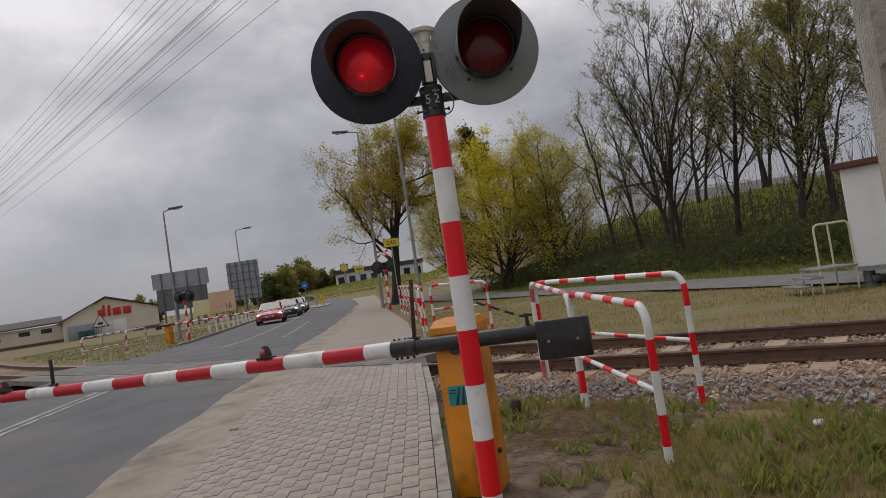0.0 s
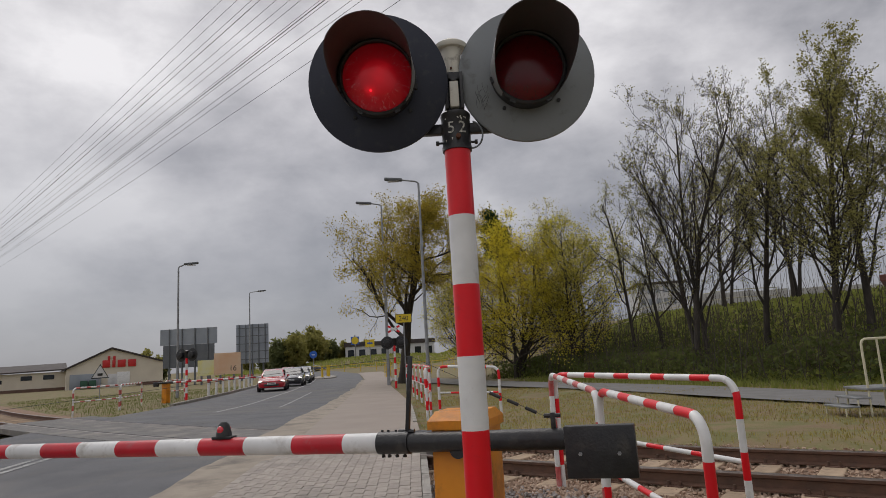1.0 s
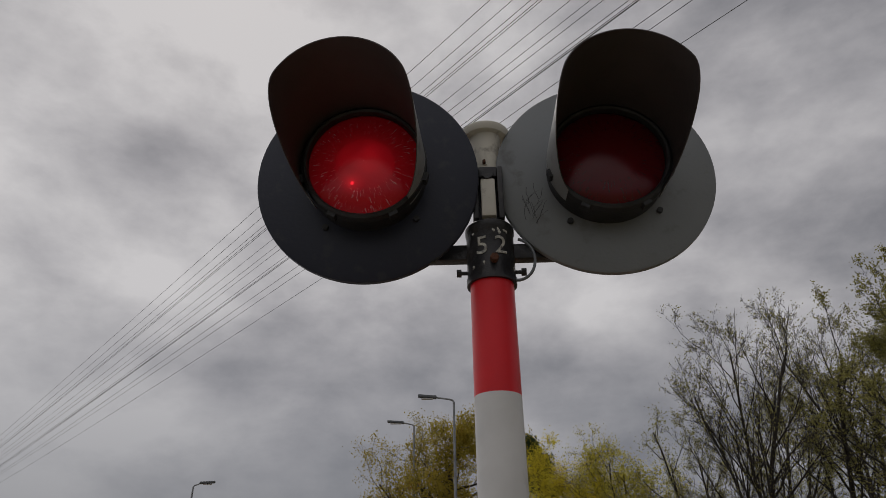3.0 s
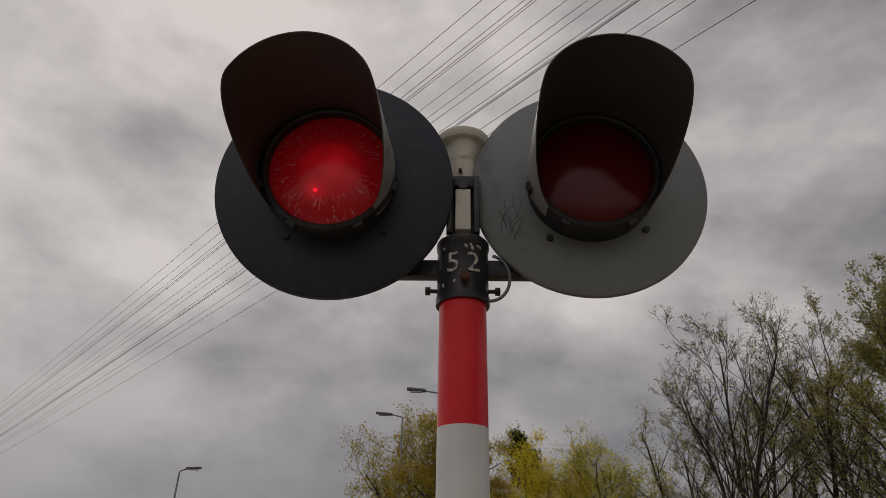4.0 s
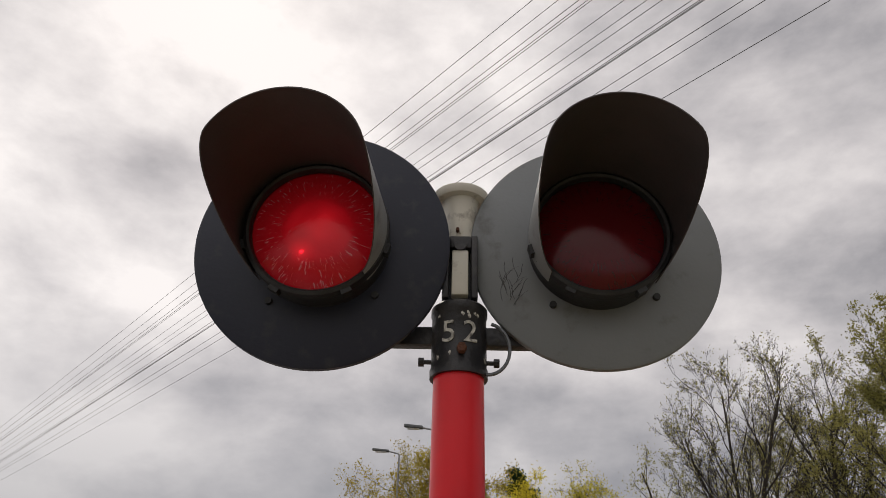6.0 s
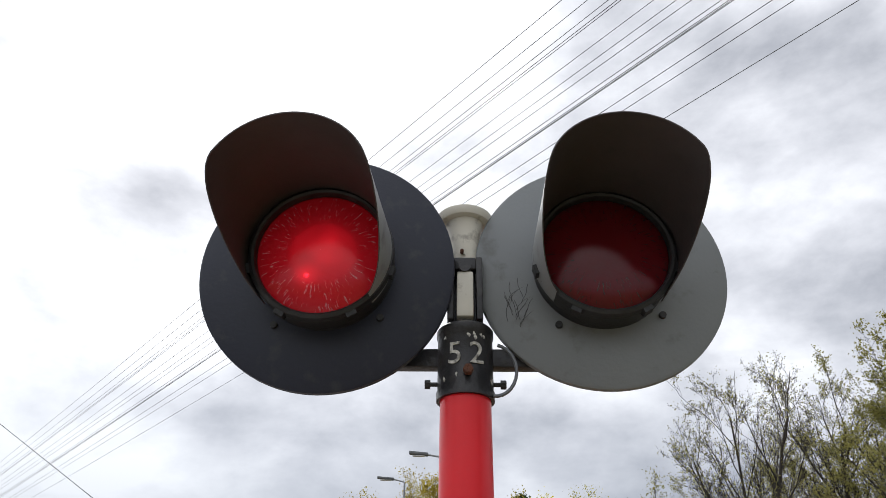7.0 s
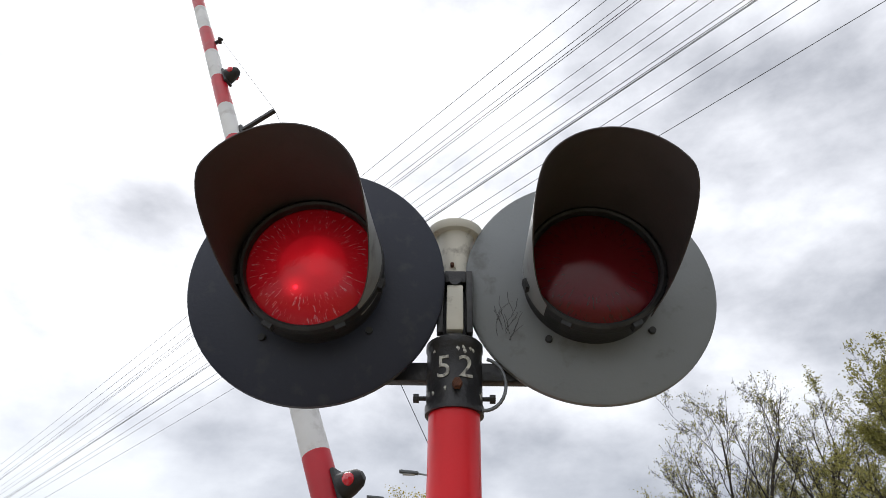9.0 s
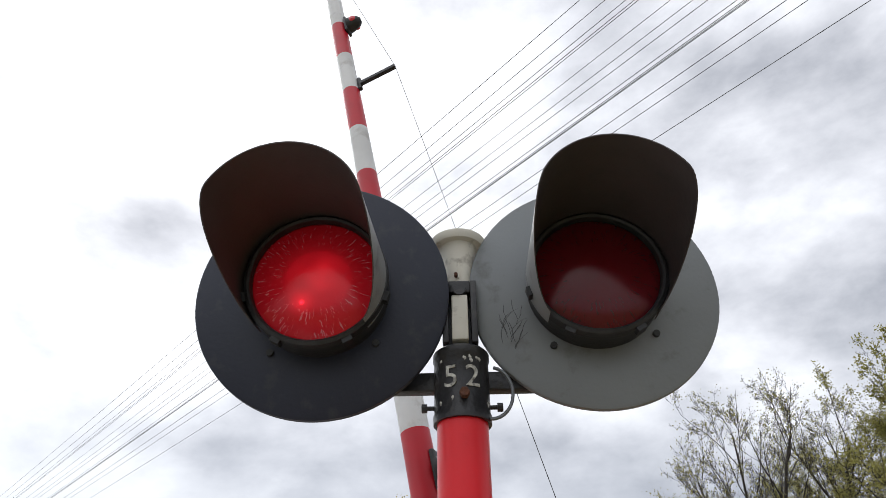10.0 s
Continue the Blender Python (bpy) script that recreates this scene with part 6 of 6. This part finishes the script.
def supermarket():
    """Gabled shop: the gable faces the crossing, a long low wing runs off behind."""
    A, B = Vector((-49.1, 84.0)), Vector((-38.9, 90.0))
    d = (B - A).normalized()
    w = (B - A).length
    yaw = math.degrees(math.atan2(d.y, d.x))
    t = thing("supermarket", "cream gabled supermarket with a brown roof and red sign", "shop", "", pose(A.x, A.y, 0, 0, 0, yaw))
    bm = bmesh.new()
    prof = [(0, -0.2), (w, -0.2), (w, 3.05), (5.3, 5.1), (0, 2.6)]
    f = [bm.verts.new((x, 0, z)) for x, z in prof]
    k = [bm.verts.new((x, 22, z)) for x, z in prof]
    bm.faces.new(f), bm.faces.new(k[::-1])
    for i in range(5):
        j = (i + 1) % 5
        bm.faces.new((f[i], k[i], k[j], f[j]))
    bmesh.ops.recalc_face_normals(bm, faces=bm.faces[:])
    part("wall", bm, "plaster", t, smooth=False)
    bm = bmesh.new()
    prof = [(-0.5, 2.42), (5.3, 5.15), (w + 0.45, 2.95), (w + 0.45, 3.12), (5.3, 5.36), (-0.5, 2.62)]
    f = [bm.verts.new((x, -0.35, z)) for x, z in prof]
    k = [bm.verts.new((x, 22.4, z)) for x, z in prof]
    bm.faces.new(f), bm.faces.new(k[::-1])
    for i in range(6):
        j = (i + 1) % 6
        bm.faces.new((f[i], k[i], k[j], f[j]))
    bmesh.ops.recalc_face_normals(bm, faces=bm.faces[:])
    part("roof", bm, "roof", t, smooth=False)
    # low wing to the left
    bm = bmesh.new()
    box(bm, -13.5, 5.5, -0.2, 0.0, 20, 2.45)
    wing = part("wing", bm, "plaster", t, smooth=False)
    bm = bmesh.new()
    vs = [(-14.2, 5.0, 2.35), (0.2, 5.0, 2.65), (0.2, 12, 3.6), (-14.2, 12, 3.3)]
    a = [bm.verts.new(v) for v in vs]
    b = [bm.verts.new((x, y, z + 0.18)) for x, y, z in vs]
    bm.faces.new(a[::-1]), bm.faces.new(b)
    for i in range(4):
        bm.faces.new((a[i], a[(i + 1) % 4], b[(i + 1) % 4], b[i]))
    part("wing_roof", bm, "roof", t, smooth=False)
    for x0, z0, z1 in ((-11.6, 1.45, 2.0), (-8.6, 1.2, 1.7), (-5.2, 1.5, 2.1), (-2.6, 1.5, 2.1)):
        bm = bmesh.new()
        box(bm, x0, 5.44, z0, x0 + 1.3, 5.52, z1)
        part("window", bm, "glass_dark", t)
    bm = bmesh.new()
    box(bm, -13.55, 5.42, -0.2, 0.02, 5.49, 0.35)
    part("plinth", bm, "plinth", t)
    bm = bmesh.new()
    box(bm, 8.4, -0.06, 0.0, 11.8, 0.03, 0.42)
    part("plinth", bm, "plinth", t)
    # sign: four plain red shapes
    for x, ww, hh, tall in ((4.2, 0.95, 1.0, 1.55), (5.4, 0.4, 1.0, 1.5), (6.05, 1.0, 1.0, 1.0), (7.35, 1.0, 1.0, 1.0)):
        bm = bmesh.new()
        box(bm, x, -0.16, 2.62, x + ww, -0.02, 2.62 + hh, 0.06)
        if tall > hh:
            box(bm, x + ww - 0.32, -0.155, 2.62 + hh - 0.1, x + ww, -0.025, 2.62 + tall, 0.06)
        part("sign_shape", bm, "sign_red", t, "plain red sign shape")
    for x0, x1, z1, m in ((0.4, 4.1, 1.9, "pane_grey"), (4.9, 6.0, 1.75, "pale_panel"), (6.0, 7.6, 1.95, "white")):
        bm = bmesh.new()
        box(bm, x0, -0.5 if m == "pane_grey" else -0.08, -0.1, x1, 0.02, z1, 0.02)
        part("door" if m != "pane_grey" else "bin_store", bm, m, t)
    for x in (1.6, 2.6):
        bm = bmesh.new()
        box(bm, x, -1.4, -0.1, x + 0.85, -0.7, 1.05, 0.05)
        tagged(part("waste_bin", bm, "bin_green", None, at=pose(A.x, A.y, 0, 0, 0, yaw)), "dark green waste bin beside the supermarket", "waste bin", "waste bins")
    return t


M["bin_green"] = mat("bin_green", (0.02, 0.09, 0.05), (0.018, 0.07, 0.04), 3, 0.5)
supermarket()


def block(name, label, cat, x, y, yaw, w, dpt, h, z, wall, roof_h=0.3, storeys=3, bays=6, win="glass_dark"):
    t = thing(name, label, cat, "", pose(x, y, z, 0, 0, yaw))
    bm = bmesh.new()
    box(bm, 0, 0, -1.5, w, dpt, h, 0.02)
    part("wall", bm, wall, t, smooth=False)
    bm = bmesh.new()
    box(bm, -0.3, -0.3, h, w + 0.3, dpt + 0.3, h + roof_h)
    part("roof", bm, "roof", t, smooth=False)
    sh, bw = h / storeys, w / bays
    for s in range(storeys):
        for b in range(bays):
            bm = bmesh.new()
            box(bm, bw * b + bw * 0.22, -0.06, sh * s + sh * 0.28, bw * b + bw * 0.78, 0.05, sh * s + sh * 0.8)
            wn = part("window", bm, win, t)
            bm = bmesh.new()
            box(bm, bw * b + bw * 0.2, -0.14, sh * s + sh * 0.22, bw * b + bw * 0.8, 0.02, sh * s + sh * 0.28)
            part("sill", bm, "pale_panel", wn)
    return t


block("apartment_block", "pale apartment block behind the wooded bank", "apartment block", 36.0, 110.0, -8, 8.0, 10, 8.4, 3.4, "pale_panel", 0.4, 4, 6, "pane_grey")
block("discount_store", "low store with a dark fascia beyond the mound", "shop", -22.5, 158.0, 3, 22, 12, 4.2, 1.0, "pale_panel", 1.0, 1, 8)
block("far_house", "pale building behind the trees at the bend", "apartment block", 6.5, 152.0, 4, 11, 9, 11.0, 0.5, "plaster", 0.4, 4, 5)
M["wall_grey"] = mat("wall_grey", (0.46, 0.46, 0.45), (0.38, 0.38, 0.375), 1.2, 0.9, bump=0.2)
# long pale concrete wall on top of the bank
wall = thing("boundary_wall", "long grey concrete panel wall on the bank", "wall", "", pose(0, 0, 0))
for i in range(1, 18):
    a = Vector((21.0 + i * 1.95, 56.0 - i * 1.75))
    bm = bmesh.new()
    box(bm, 0.03, 0, 0, 2.58, 0.12, 2.7, 0.015)
    part("panel", bm, "wall_grey", wall, at=pose(a.x, a.y, land(a.x, a.y) - 0.1, 0, 0, math.degrees(math.atan2(-1.75, 1.95))), smooth=False)


# ---- rails and fences far off ----
def plain_fence(pts, label, m, h, group, posts=2.0, r=0.03):
    t = thing("fence", label, "fence", group, pose(pts[0][0], pts[0][1], 0))
    o = Vector((pts[0][0], pts[0][1], 0))
    run = []
    for a, b in zip(pts, pts[1:]):
        a3, b3 = Vector((*a, land(*a))), Vector((*b, land(*b)))
        n = max(1, int((b3 - a3).length / posts))
        for i in range(n):
            q = a3.lerp(b3, i / n)
            q.z = max(land(q.x, q.y), -0.02)
            run.append(q)
    run.append(Vector((*pts[-1], land(*pts[-1]))))
    for q in run:
        bm = bmesh.new()
        tube(bm, q - o - Vector((0, 0, 0.1)), q - o + Vector((0, 0, h)), r, r, 8)
        part("post", bm, m, t)
    for f in (1.0, 0.55):
        bm = bmesh.new()
        sweep(bm, [q - o + Vector((0, 0, h * f)) for q in run], r * 0.85, 8)
        part("rail", bm, m, t)
    return t


plain_fence([(-4.4, 50.0), (-4.3, 55.0), (-2.9, 57.0), (1.5, 60)], "yellow tube railing at the bend of the pavement", "yellow_rail", 1.1, "yellow railings", 1.2)
plain_fence([(-21.0, 92.0), (-14.0, 95.0), (-7.0, 97.0)], "distant yellow tube railing beyond the road", "yellow_rail", 1.1, "yellow railings", 2.2, 0.04)
plain_fence([(7.0, 37.0), (11.0, 36.2), (15.0, 35.0), (19, 32.5)], "weathered pale railing on the slope of the bank", "cream_rail", 1.0, "bank railings", 2.0, 0.03)
for x, y in ((-11.2, 60.0), (-10.8, 61.5), (-11.7, 66)):
    bm = bmesh.new()
    tube(bm, (0, 0, 0), (0, 0, 1.1), 0.11, 0.10, 14)
    tagged(part("bollard", bm, "yellow_rail", None, at=pose(x, y, 0.12)), "yellow bollard on the traffic island", "bollard", "bollards")
for i in range(9):
    y = 32.5 + i * 1.9
    t = thing("marker_post", "short white roadside post with a red top", "marker post", "roadside posts", pose(edge(ROAD_L, y) - 0.7, y, 0))
    bm = bmesh.new()
    tube(bm, (0, 0, -0.1), (0, 0, 0.75), 0.07, 0.07, 12)
    part("post", bm, "white", t)
    bm = bmesh.new()
    tube(bm, (0, 0, 0.75), (0, 0, 0.95), 0.07, 0.06, 12)
    part("cap", bm, "faded_red", t)


# ---- cars waiting at the far barrier ----
def car(m, paint, label, lit=True):
    """A small hatchback that faces along its own -y."""
    t = thing("car", label, "car", "waiting cars", m)
    t.scale = (0.92, 0.94, 0.86)
    # cross sections along the length: y, half width, sill, waist
    bm = bmesh.new()
    secs = [(-2.05, 0.62, 0.36, 0.62), (-2.0, 0.74, 0.28, 0.70), (-1.8, 0.83, 0.24, 0.76), (-1.2, 0.87, 0.22, 0.86), (-0.75, 0.88, 0.22, 0.93), (0.6, 0.88, 0.22, 0.96), (1.5, 0.87, 0.24, 0.97), (1.9, 0.82, 0.28, 0.92), (2.02, 0.72, 0.36, 0.8)]
    rings = []
    for y, w, z0, z1 in secs:
        prof = [(-w * 0.9, z0), (-w, z0 + 0.12), (-w, z0 + (z1 - z0) * 0.62), (-w * 0.94, z1 - 0.03), (-w * 0.8, z1), (w * 0.8, z1), (w * 0.94, z1 - 0.03), (w, z0 + (z1 - z0) * 0.62), (w, z0 + 0.12), (w * 0.9, z0)]
        rings.append([bm.verts.new((x, y, z)) for x, z in prof])
    for a, b in zip(rings, rings[1:]):
        for i in range(len(a)):
            k = (i + 1) % len(a)
            bm.faces.new((a[i], a[k], b[k], b[i]))
    bm.faces.new(rings[0]), bm.faces.new(rings[-1][::-1])
    bmesh.ops.recalc_face_normals(bm, faces=bm.faces[:])
    body = part("body", bm, paint, t)
    bm = bmesh.new()
    cab = [(-0.95, 0.74, 0.92), (-0.15, 0.60, 1.40), (0.5, 0.62, 1.47), (1.25, 0.60, 1.42), (1.75, 0.70, 0.95)]
    rr = []
    for y, w, z in cab:
        rr.append([bm.verts.new(v) for v in ((-0.80, y, 0.90), (-w, y, z - 0.03), (-w * 0.9, y, z), (w * 0.9, y, z), (w, y, z - 0.03), (0.80, y, 0.90))])
    for a, b in zip(rr, rr[1:]):
        for i in range(5):
            bm.faces.new((a[i], a[i + 1], b[i + 1], b[i]))
    bm.faces.new(rr[0]), bm.faces.new(rr[-1][::-1])
    bmesh.ops.recalc_face_normals(bm, faces=bm.faces[:])
    part("cabin", bm, paint, t)

    def pane(name, pts, mname, parent, off=(0, -0.012, 0.008)):
        bm = bmesh.new()
        bm.faces.new([bm.verts.new(Vector(p) + Vector(off)) for p in pts])
        return part(name, bm, mname, parent, smooth=False)

    pane("windscreen", [(-0.66, -0.88, 0.965), (0.66, -0.88, 0.965), (0.53, -0.20, 1.375), (-0.53, -0.20, 1.375)], "glass_dark", t)
    for sx in (-1, 1):
        pane("side_window", [(sx * 0.775, -0.45, 1.0), (sx * 0.775, 1.35, 1.0), (sx * 0.64, 1.1, 1.36), (sx * 0.635, 0.0, 1.37)], "glass_dark", t, (sx * 0.012, 0, 0))
        bm = bmesh.new()
        bmesh.ops.create_uvsphere(bm, u_segments=14, v_segments=8, radius=1.0, matrix=Matrix.Translation((sx * 0.64, -1.93, 0.66)) @ Matrix.Diagonal((0.17, 0.10, 0.085, 1)))
        part("headlight", bm, "headlight" if lit else "chrome", body, "lit headlight")
        bm = bmesh.new()
        box(bm, sx * 0.88, -0.62, 0.93, sx * 1.04, -0.48, 1.05, 0.03)
        part("mirror", bm, paint, t)
        for y in (-1.3, 1.28):
            bm = bmesh.new()
            lathe(bm, [(0.19, 0.0), (0.30, 0.0), (0.315, -0.03), (0.315, -0.17), (0.30, -0.2), (0.001, -0.2)], 28)
            wheel = part("tyre", bm, "rubber", t, at=pose(sx * 0.90, y, 0.31, 0, 90 * sx, 0))
            bm = bmesh.new()
            lathe(bm, [(0.195, -0.01), (0.17, -0.03), (0.05, -0.02), (0.001, -0.015)], 20)
            part("rim", bm, "chrome", wheel)
    bm = bmesh.new()
    box(bm, -0.45, -2.07, 0.36, 0.45, -2.03, 0.50, 0.01)
    part("grille", bm, "rubber", body)
    bm = bmesh.new()
    box(bm, -0.26, -2.09, 0.46, 0.26, -2.06, 0.57, 0.005)
    pl = part("number_plate", bm, "white", body)
    bm = bmesh.new()
    box(bm, -0.2, -2.096, 0.49, 0.2, -2.091, 0.54)
    part("plate_bar", bm, "ink", pl)
    bm = bmesh.new()
    box(bm, -0.75, -2.055, 0.60, 0.75, -2.0, 0.63, 0.005)
    part("trim", bm, "rubber", body)
    return t


car(pose(-9.95, 36.2, 0, 0, 0, 10), "car_red", "red hatchback waiting with its headlights on")
car(pose(-10.3, 43.0, 0, 0, 0, 8), "car_dark", "dark car waiting behind the red hatchback")
car(pose(-11.0, 49.0, 0, 0, 0, 9), "car_grey", "grey car waiting in the queue")
car(pose(-12.0, 55.5, 0, 0, 0, 9), "car_silver", "silver car waiting in the queue")
car(pose(-16.4, 68.0, 0, 0, 0, 11), "car_red", "small red car farther back in the queue")
for x, y, p in ((-24, 128, "car_dark"), (-28, 126, "car_red")):
    car(pose(x, y, land(x, y), 0, 0, 80), p, "car parked on the mound by the store", False)


# ---- trackside hut, steps and concrete mast ----
def hut():
    t = thing("trackside_hut", "white trackside equipment hut on steel legs with a red-brown roof", "hut", "", pose(7.86, 8.0, 0, 0, 0, -37))
    bm = bmesh.new()
    box(bm, 0, 0, 0.34, 3.2, 2.2, 2.22, 0.02)
    part("cabin", bm, "hut_white", t, smooth=False)
    bm = bmesh.new()
    box(bm, -0.14, -0.16, 2.22, 3.35, 2.35, 2.34, 0.02)
    part("roof", bm, "roof_red", t, smooth=False)
    bm = bmesh.new()
    box(bm, -0.02, -0.02, 0.26, 3.22, 2.22, 0.345)
    part("sill_frame", bm, "galv", t)
    for x, y in ((0.15, 0.15), (3.05, 0.15), (0.15, 2.05), (3.05, 2.05), (1.6, 0.15)):
        bm = bmesh.new()
        tube(bm, (x, y, -0.15), (x, y, 0.27), 0.07, 0.07, 14)
        tube(bm, (x, y, -0.12), (x, y, 0.02), 0.14, 0.14, 14)
        part("leg", bm, "lamp_grey", t)
    return t


hut()


def platform():
    t = thing("access_steps", "grey steel platform and steps with a cream handrail", "steps", "", pose(7.15, 8.0, 0.0, 0, 0, -4))
    bm = bmesh.new()
    box(bm, 0, 0, 0.38, 0.72, 0.75, 0.42, 0.005)
    part("deck", bm, "galv", t)
    for i, (x, z) in enumerate(((-0.2, 0.24), (-0.42, 0.10))):
        bm = bmesh.new()
        box(bm, x, 0, z, x + 0.26, 0.7, z + 0.03, 0.004)
        part("tread", bm, "galv", t)
        for y in (0.03, 0.67):
            bm = bmesh.new()
            tube(bm, (x + 0.03, y, -0.12), (x + 0.03, y, z), 0.014, 0.014, 8)
            part("leg", bm, "cream_rail", t)
    for x in (0.03, 0.69):
        for y in (0.03, 0.72):
            bm = bmesh.new()
            tube(bm, (x, y, -0.12), (x, y, 0.4), 0.017, 0.017, 8)
            part("leg", bm, "cream_rail", t)
    bm = bmesh.new()
    pts = [(0.03, 0.03, 0.42), (0.03, 0.03, 1.16), (0.05, 0.03, 1.22), (0.10, 0.03, 1.25), (0.62, 0.03, 1.25), (0.67, 0.03, 1.22), (0.69, 0.03, 1.16), (0.69, 0.03, 0.42)]
    sweep(bm, pts, 0.021, 10)
    tube(bm, (0.3, 0.03, 0.42), (0.3, 0.03, 1.25), 0.018, 0.018, 10)
    part("handrail", bm, "cream_rail", t)
    return t


platform()
bm = bmesh.new()
tube(bm, (0, 0, -0.3), (0, 0, 7.5), 0.19, 0.15, 8)
for z in (1.45, 1.95):
    tube(bm, (-0.165, -0.02, z), (-0.195, -0.02, z), 0.012, 0.012, 6)
tagged(part("concrete_mast", bm, "concrete", None, at=pose(1.73, -1.65, -0.05, 0, 0, 8), smooth=False), "thick pale eight-sided concrete mast in the grass", "mast")


# ---- concrete paving blocks, the nearest as single pieces ----
def pavers():
    pave = bpy.data.objects["pavement"]
    rng = random.Random(8)
    bm = bmesh.new()
    box(bm, -0.0545, -0.1085, -0.05, 0.0545, 0.1085, 0.0)
    top = [f for f in bm.faces if f.normal.z > 0.9]
    bmesh.ops.inset_region(bm, faces=top, thickness=0.003, depth=0.0)
    for v in bm.verts:
        if abs(v.co.z) < 1e-6 and (abs(abs(v.co.x) - 0.0545) < 1e-5 or abs(abs(v.co.y) - 0.1085) < 1e-5):
            v.co.z = -0.0022
    me = mesh_of("paver", bm, "paver")
    verts, faces, count = [], [], 0
    base_v = [tuple(v.co) for v in me.vertices]
    base_f = [tuple(p.vertices) for p in me.polygons]
    kerb = thing("edging", "narrow concrete edging along the pavement", "edging", kind="structure")
    y = -6.85
    while y < 7.5:
        for c in range(19):
            yy = y + (0.11 if c % 2 else 0.0)
            r_, l_ = edge(PAVE_R, yy) - 0.085, edge(PAVE_L, yy)
            x = r_ - 0.056 - 0.1115 * c
            if x < l_ + 0.05:
                continue
            s, u = track_uv(x, yy)
            if u > -0.86:
                continue
            z = hump(x, yy) + 0.030 + rng.uniform(-0.0012, 0.0012)
            if -0.4 < yy < 4.0 and count < 300:
                o = new("paver", me)
                o.parent = pave
                o.matrix_basis = Matrix.Translation((x, yy, z)) @ Euler((rng.uniform(-0.005, 0.005), rng.uniform(-0.006, 0.006), 0)).to_matrix().to_4x4()
                count += 1
            else:
                k = len(verts)
                verts += [(x + a, yy + b, z + h) for a, b, h in base_v]
                faces += [tuple(i + k for i in f) for f in base_f]
        y += 0.2205
    ob = new("paving_blocks", arrays_mesh("paving_blocks", verts, faces, "paver_far"))
    ob.parent = pave
    tagged(ob, kind="stuff")
    y = -7.0
    while y < 16:
        s, u = track_uv(edge(PAVE_R, y), y)
        if abs(u) > 1.9:
            x0, x1 = edge(PAVE_R, y), edge(PAVE_R, y + 0.99)
            z0, z1 = hump(x0, y) + 0.045, hump(x1, y + 0.99) + 0.045
            vs = [(x0 - 0.08, y, z0), (x0, y, z0), (x1, y + 0.985, z1), (x1 - 0.08, y + 0.985, z1)]
            vs += [(a, b, c - 0.25) for a, b, c in vs]
            o = new("edging_stone", arrays_mesh("edging_stone", vs, [(0, 1, 2, 3), (0, 4, 5, 1), (1, 5, 6, 2), (2, 6, 7, 3), (3, 7, 4, 0)], "concrete"))
            o.parent = kerb
        y += 1.0


pavers()


# ---- what moves ----
TURNS = [(0, -0.6), (5.1, -0.6), (5.5, 2.5), (6.0, 10.8), (6.5, 20.6), (7.0, 30.5), (7.5, 40.3), (8.0, 49.9), (8.5, 59.0), (9.0, 66.6), (9.5, 73.2), (10.0, 78.0)]
SWITCHES = [0.35, 0.73, 1.32, 1.74, 2.33, 2.72, 3.28, 3.74, 4.22, 4.78, 5.33, 5.80, 6.33, 6.80, 7.32, 7.79, 8.32, 8.79, 9.36, 9.80]


def motions():
    walk(BOOM, [(t, boom_pose(BOOM_AT, BOOM_YAW, a)) for t, a in TURNS])
    walk(FAR_BOOM, [(t, boom_pose(FAR_AT, -21.2, a + 1.0)) for t, a in TURNS])
    # lamp on and off: the added slats turn over in three short steps at each switch: 0 shows the lit face, 180 the dark
    # one
    for slats, lit_first in ((SLATS_L, True), (SLATS_R, False)):
        for zc, ob in slats:
            lit = lit_first
            rows = [(0.0, 0 if lit else 180)]
            for t in SWITCHES:
                a, b = (0, 180) if lit else (180, 0)
                rows += [(t - 0.1, a), (t - 0.034, a + (b - a) / 3), (t + 0.034, a + (b - a) * 2 / 3), (t + 0.1, b)]
                lit = not lit
            rows.append((10.0, 0 if lit else 180))
            walk(ob, [(t, pose(0, -0.079, zc, a)) for t, a in rows])


motions()
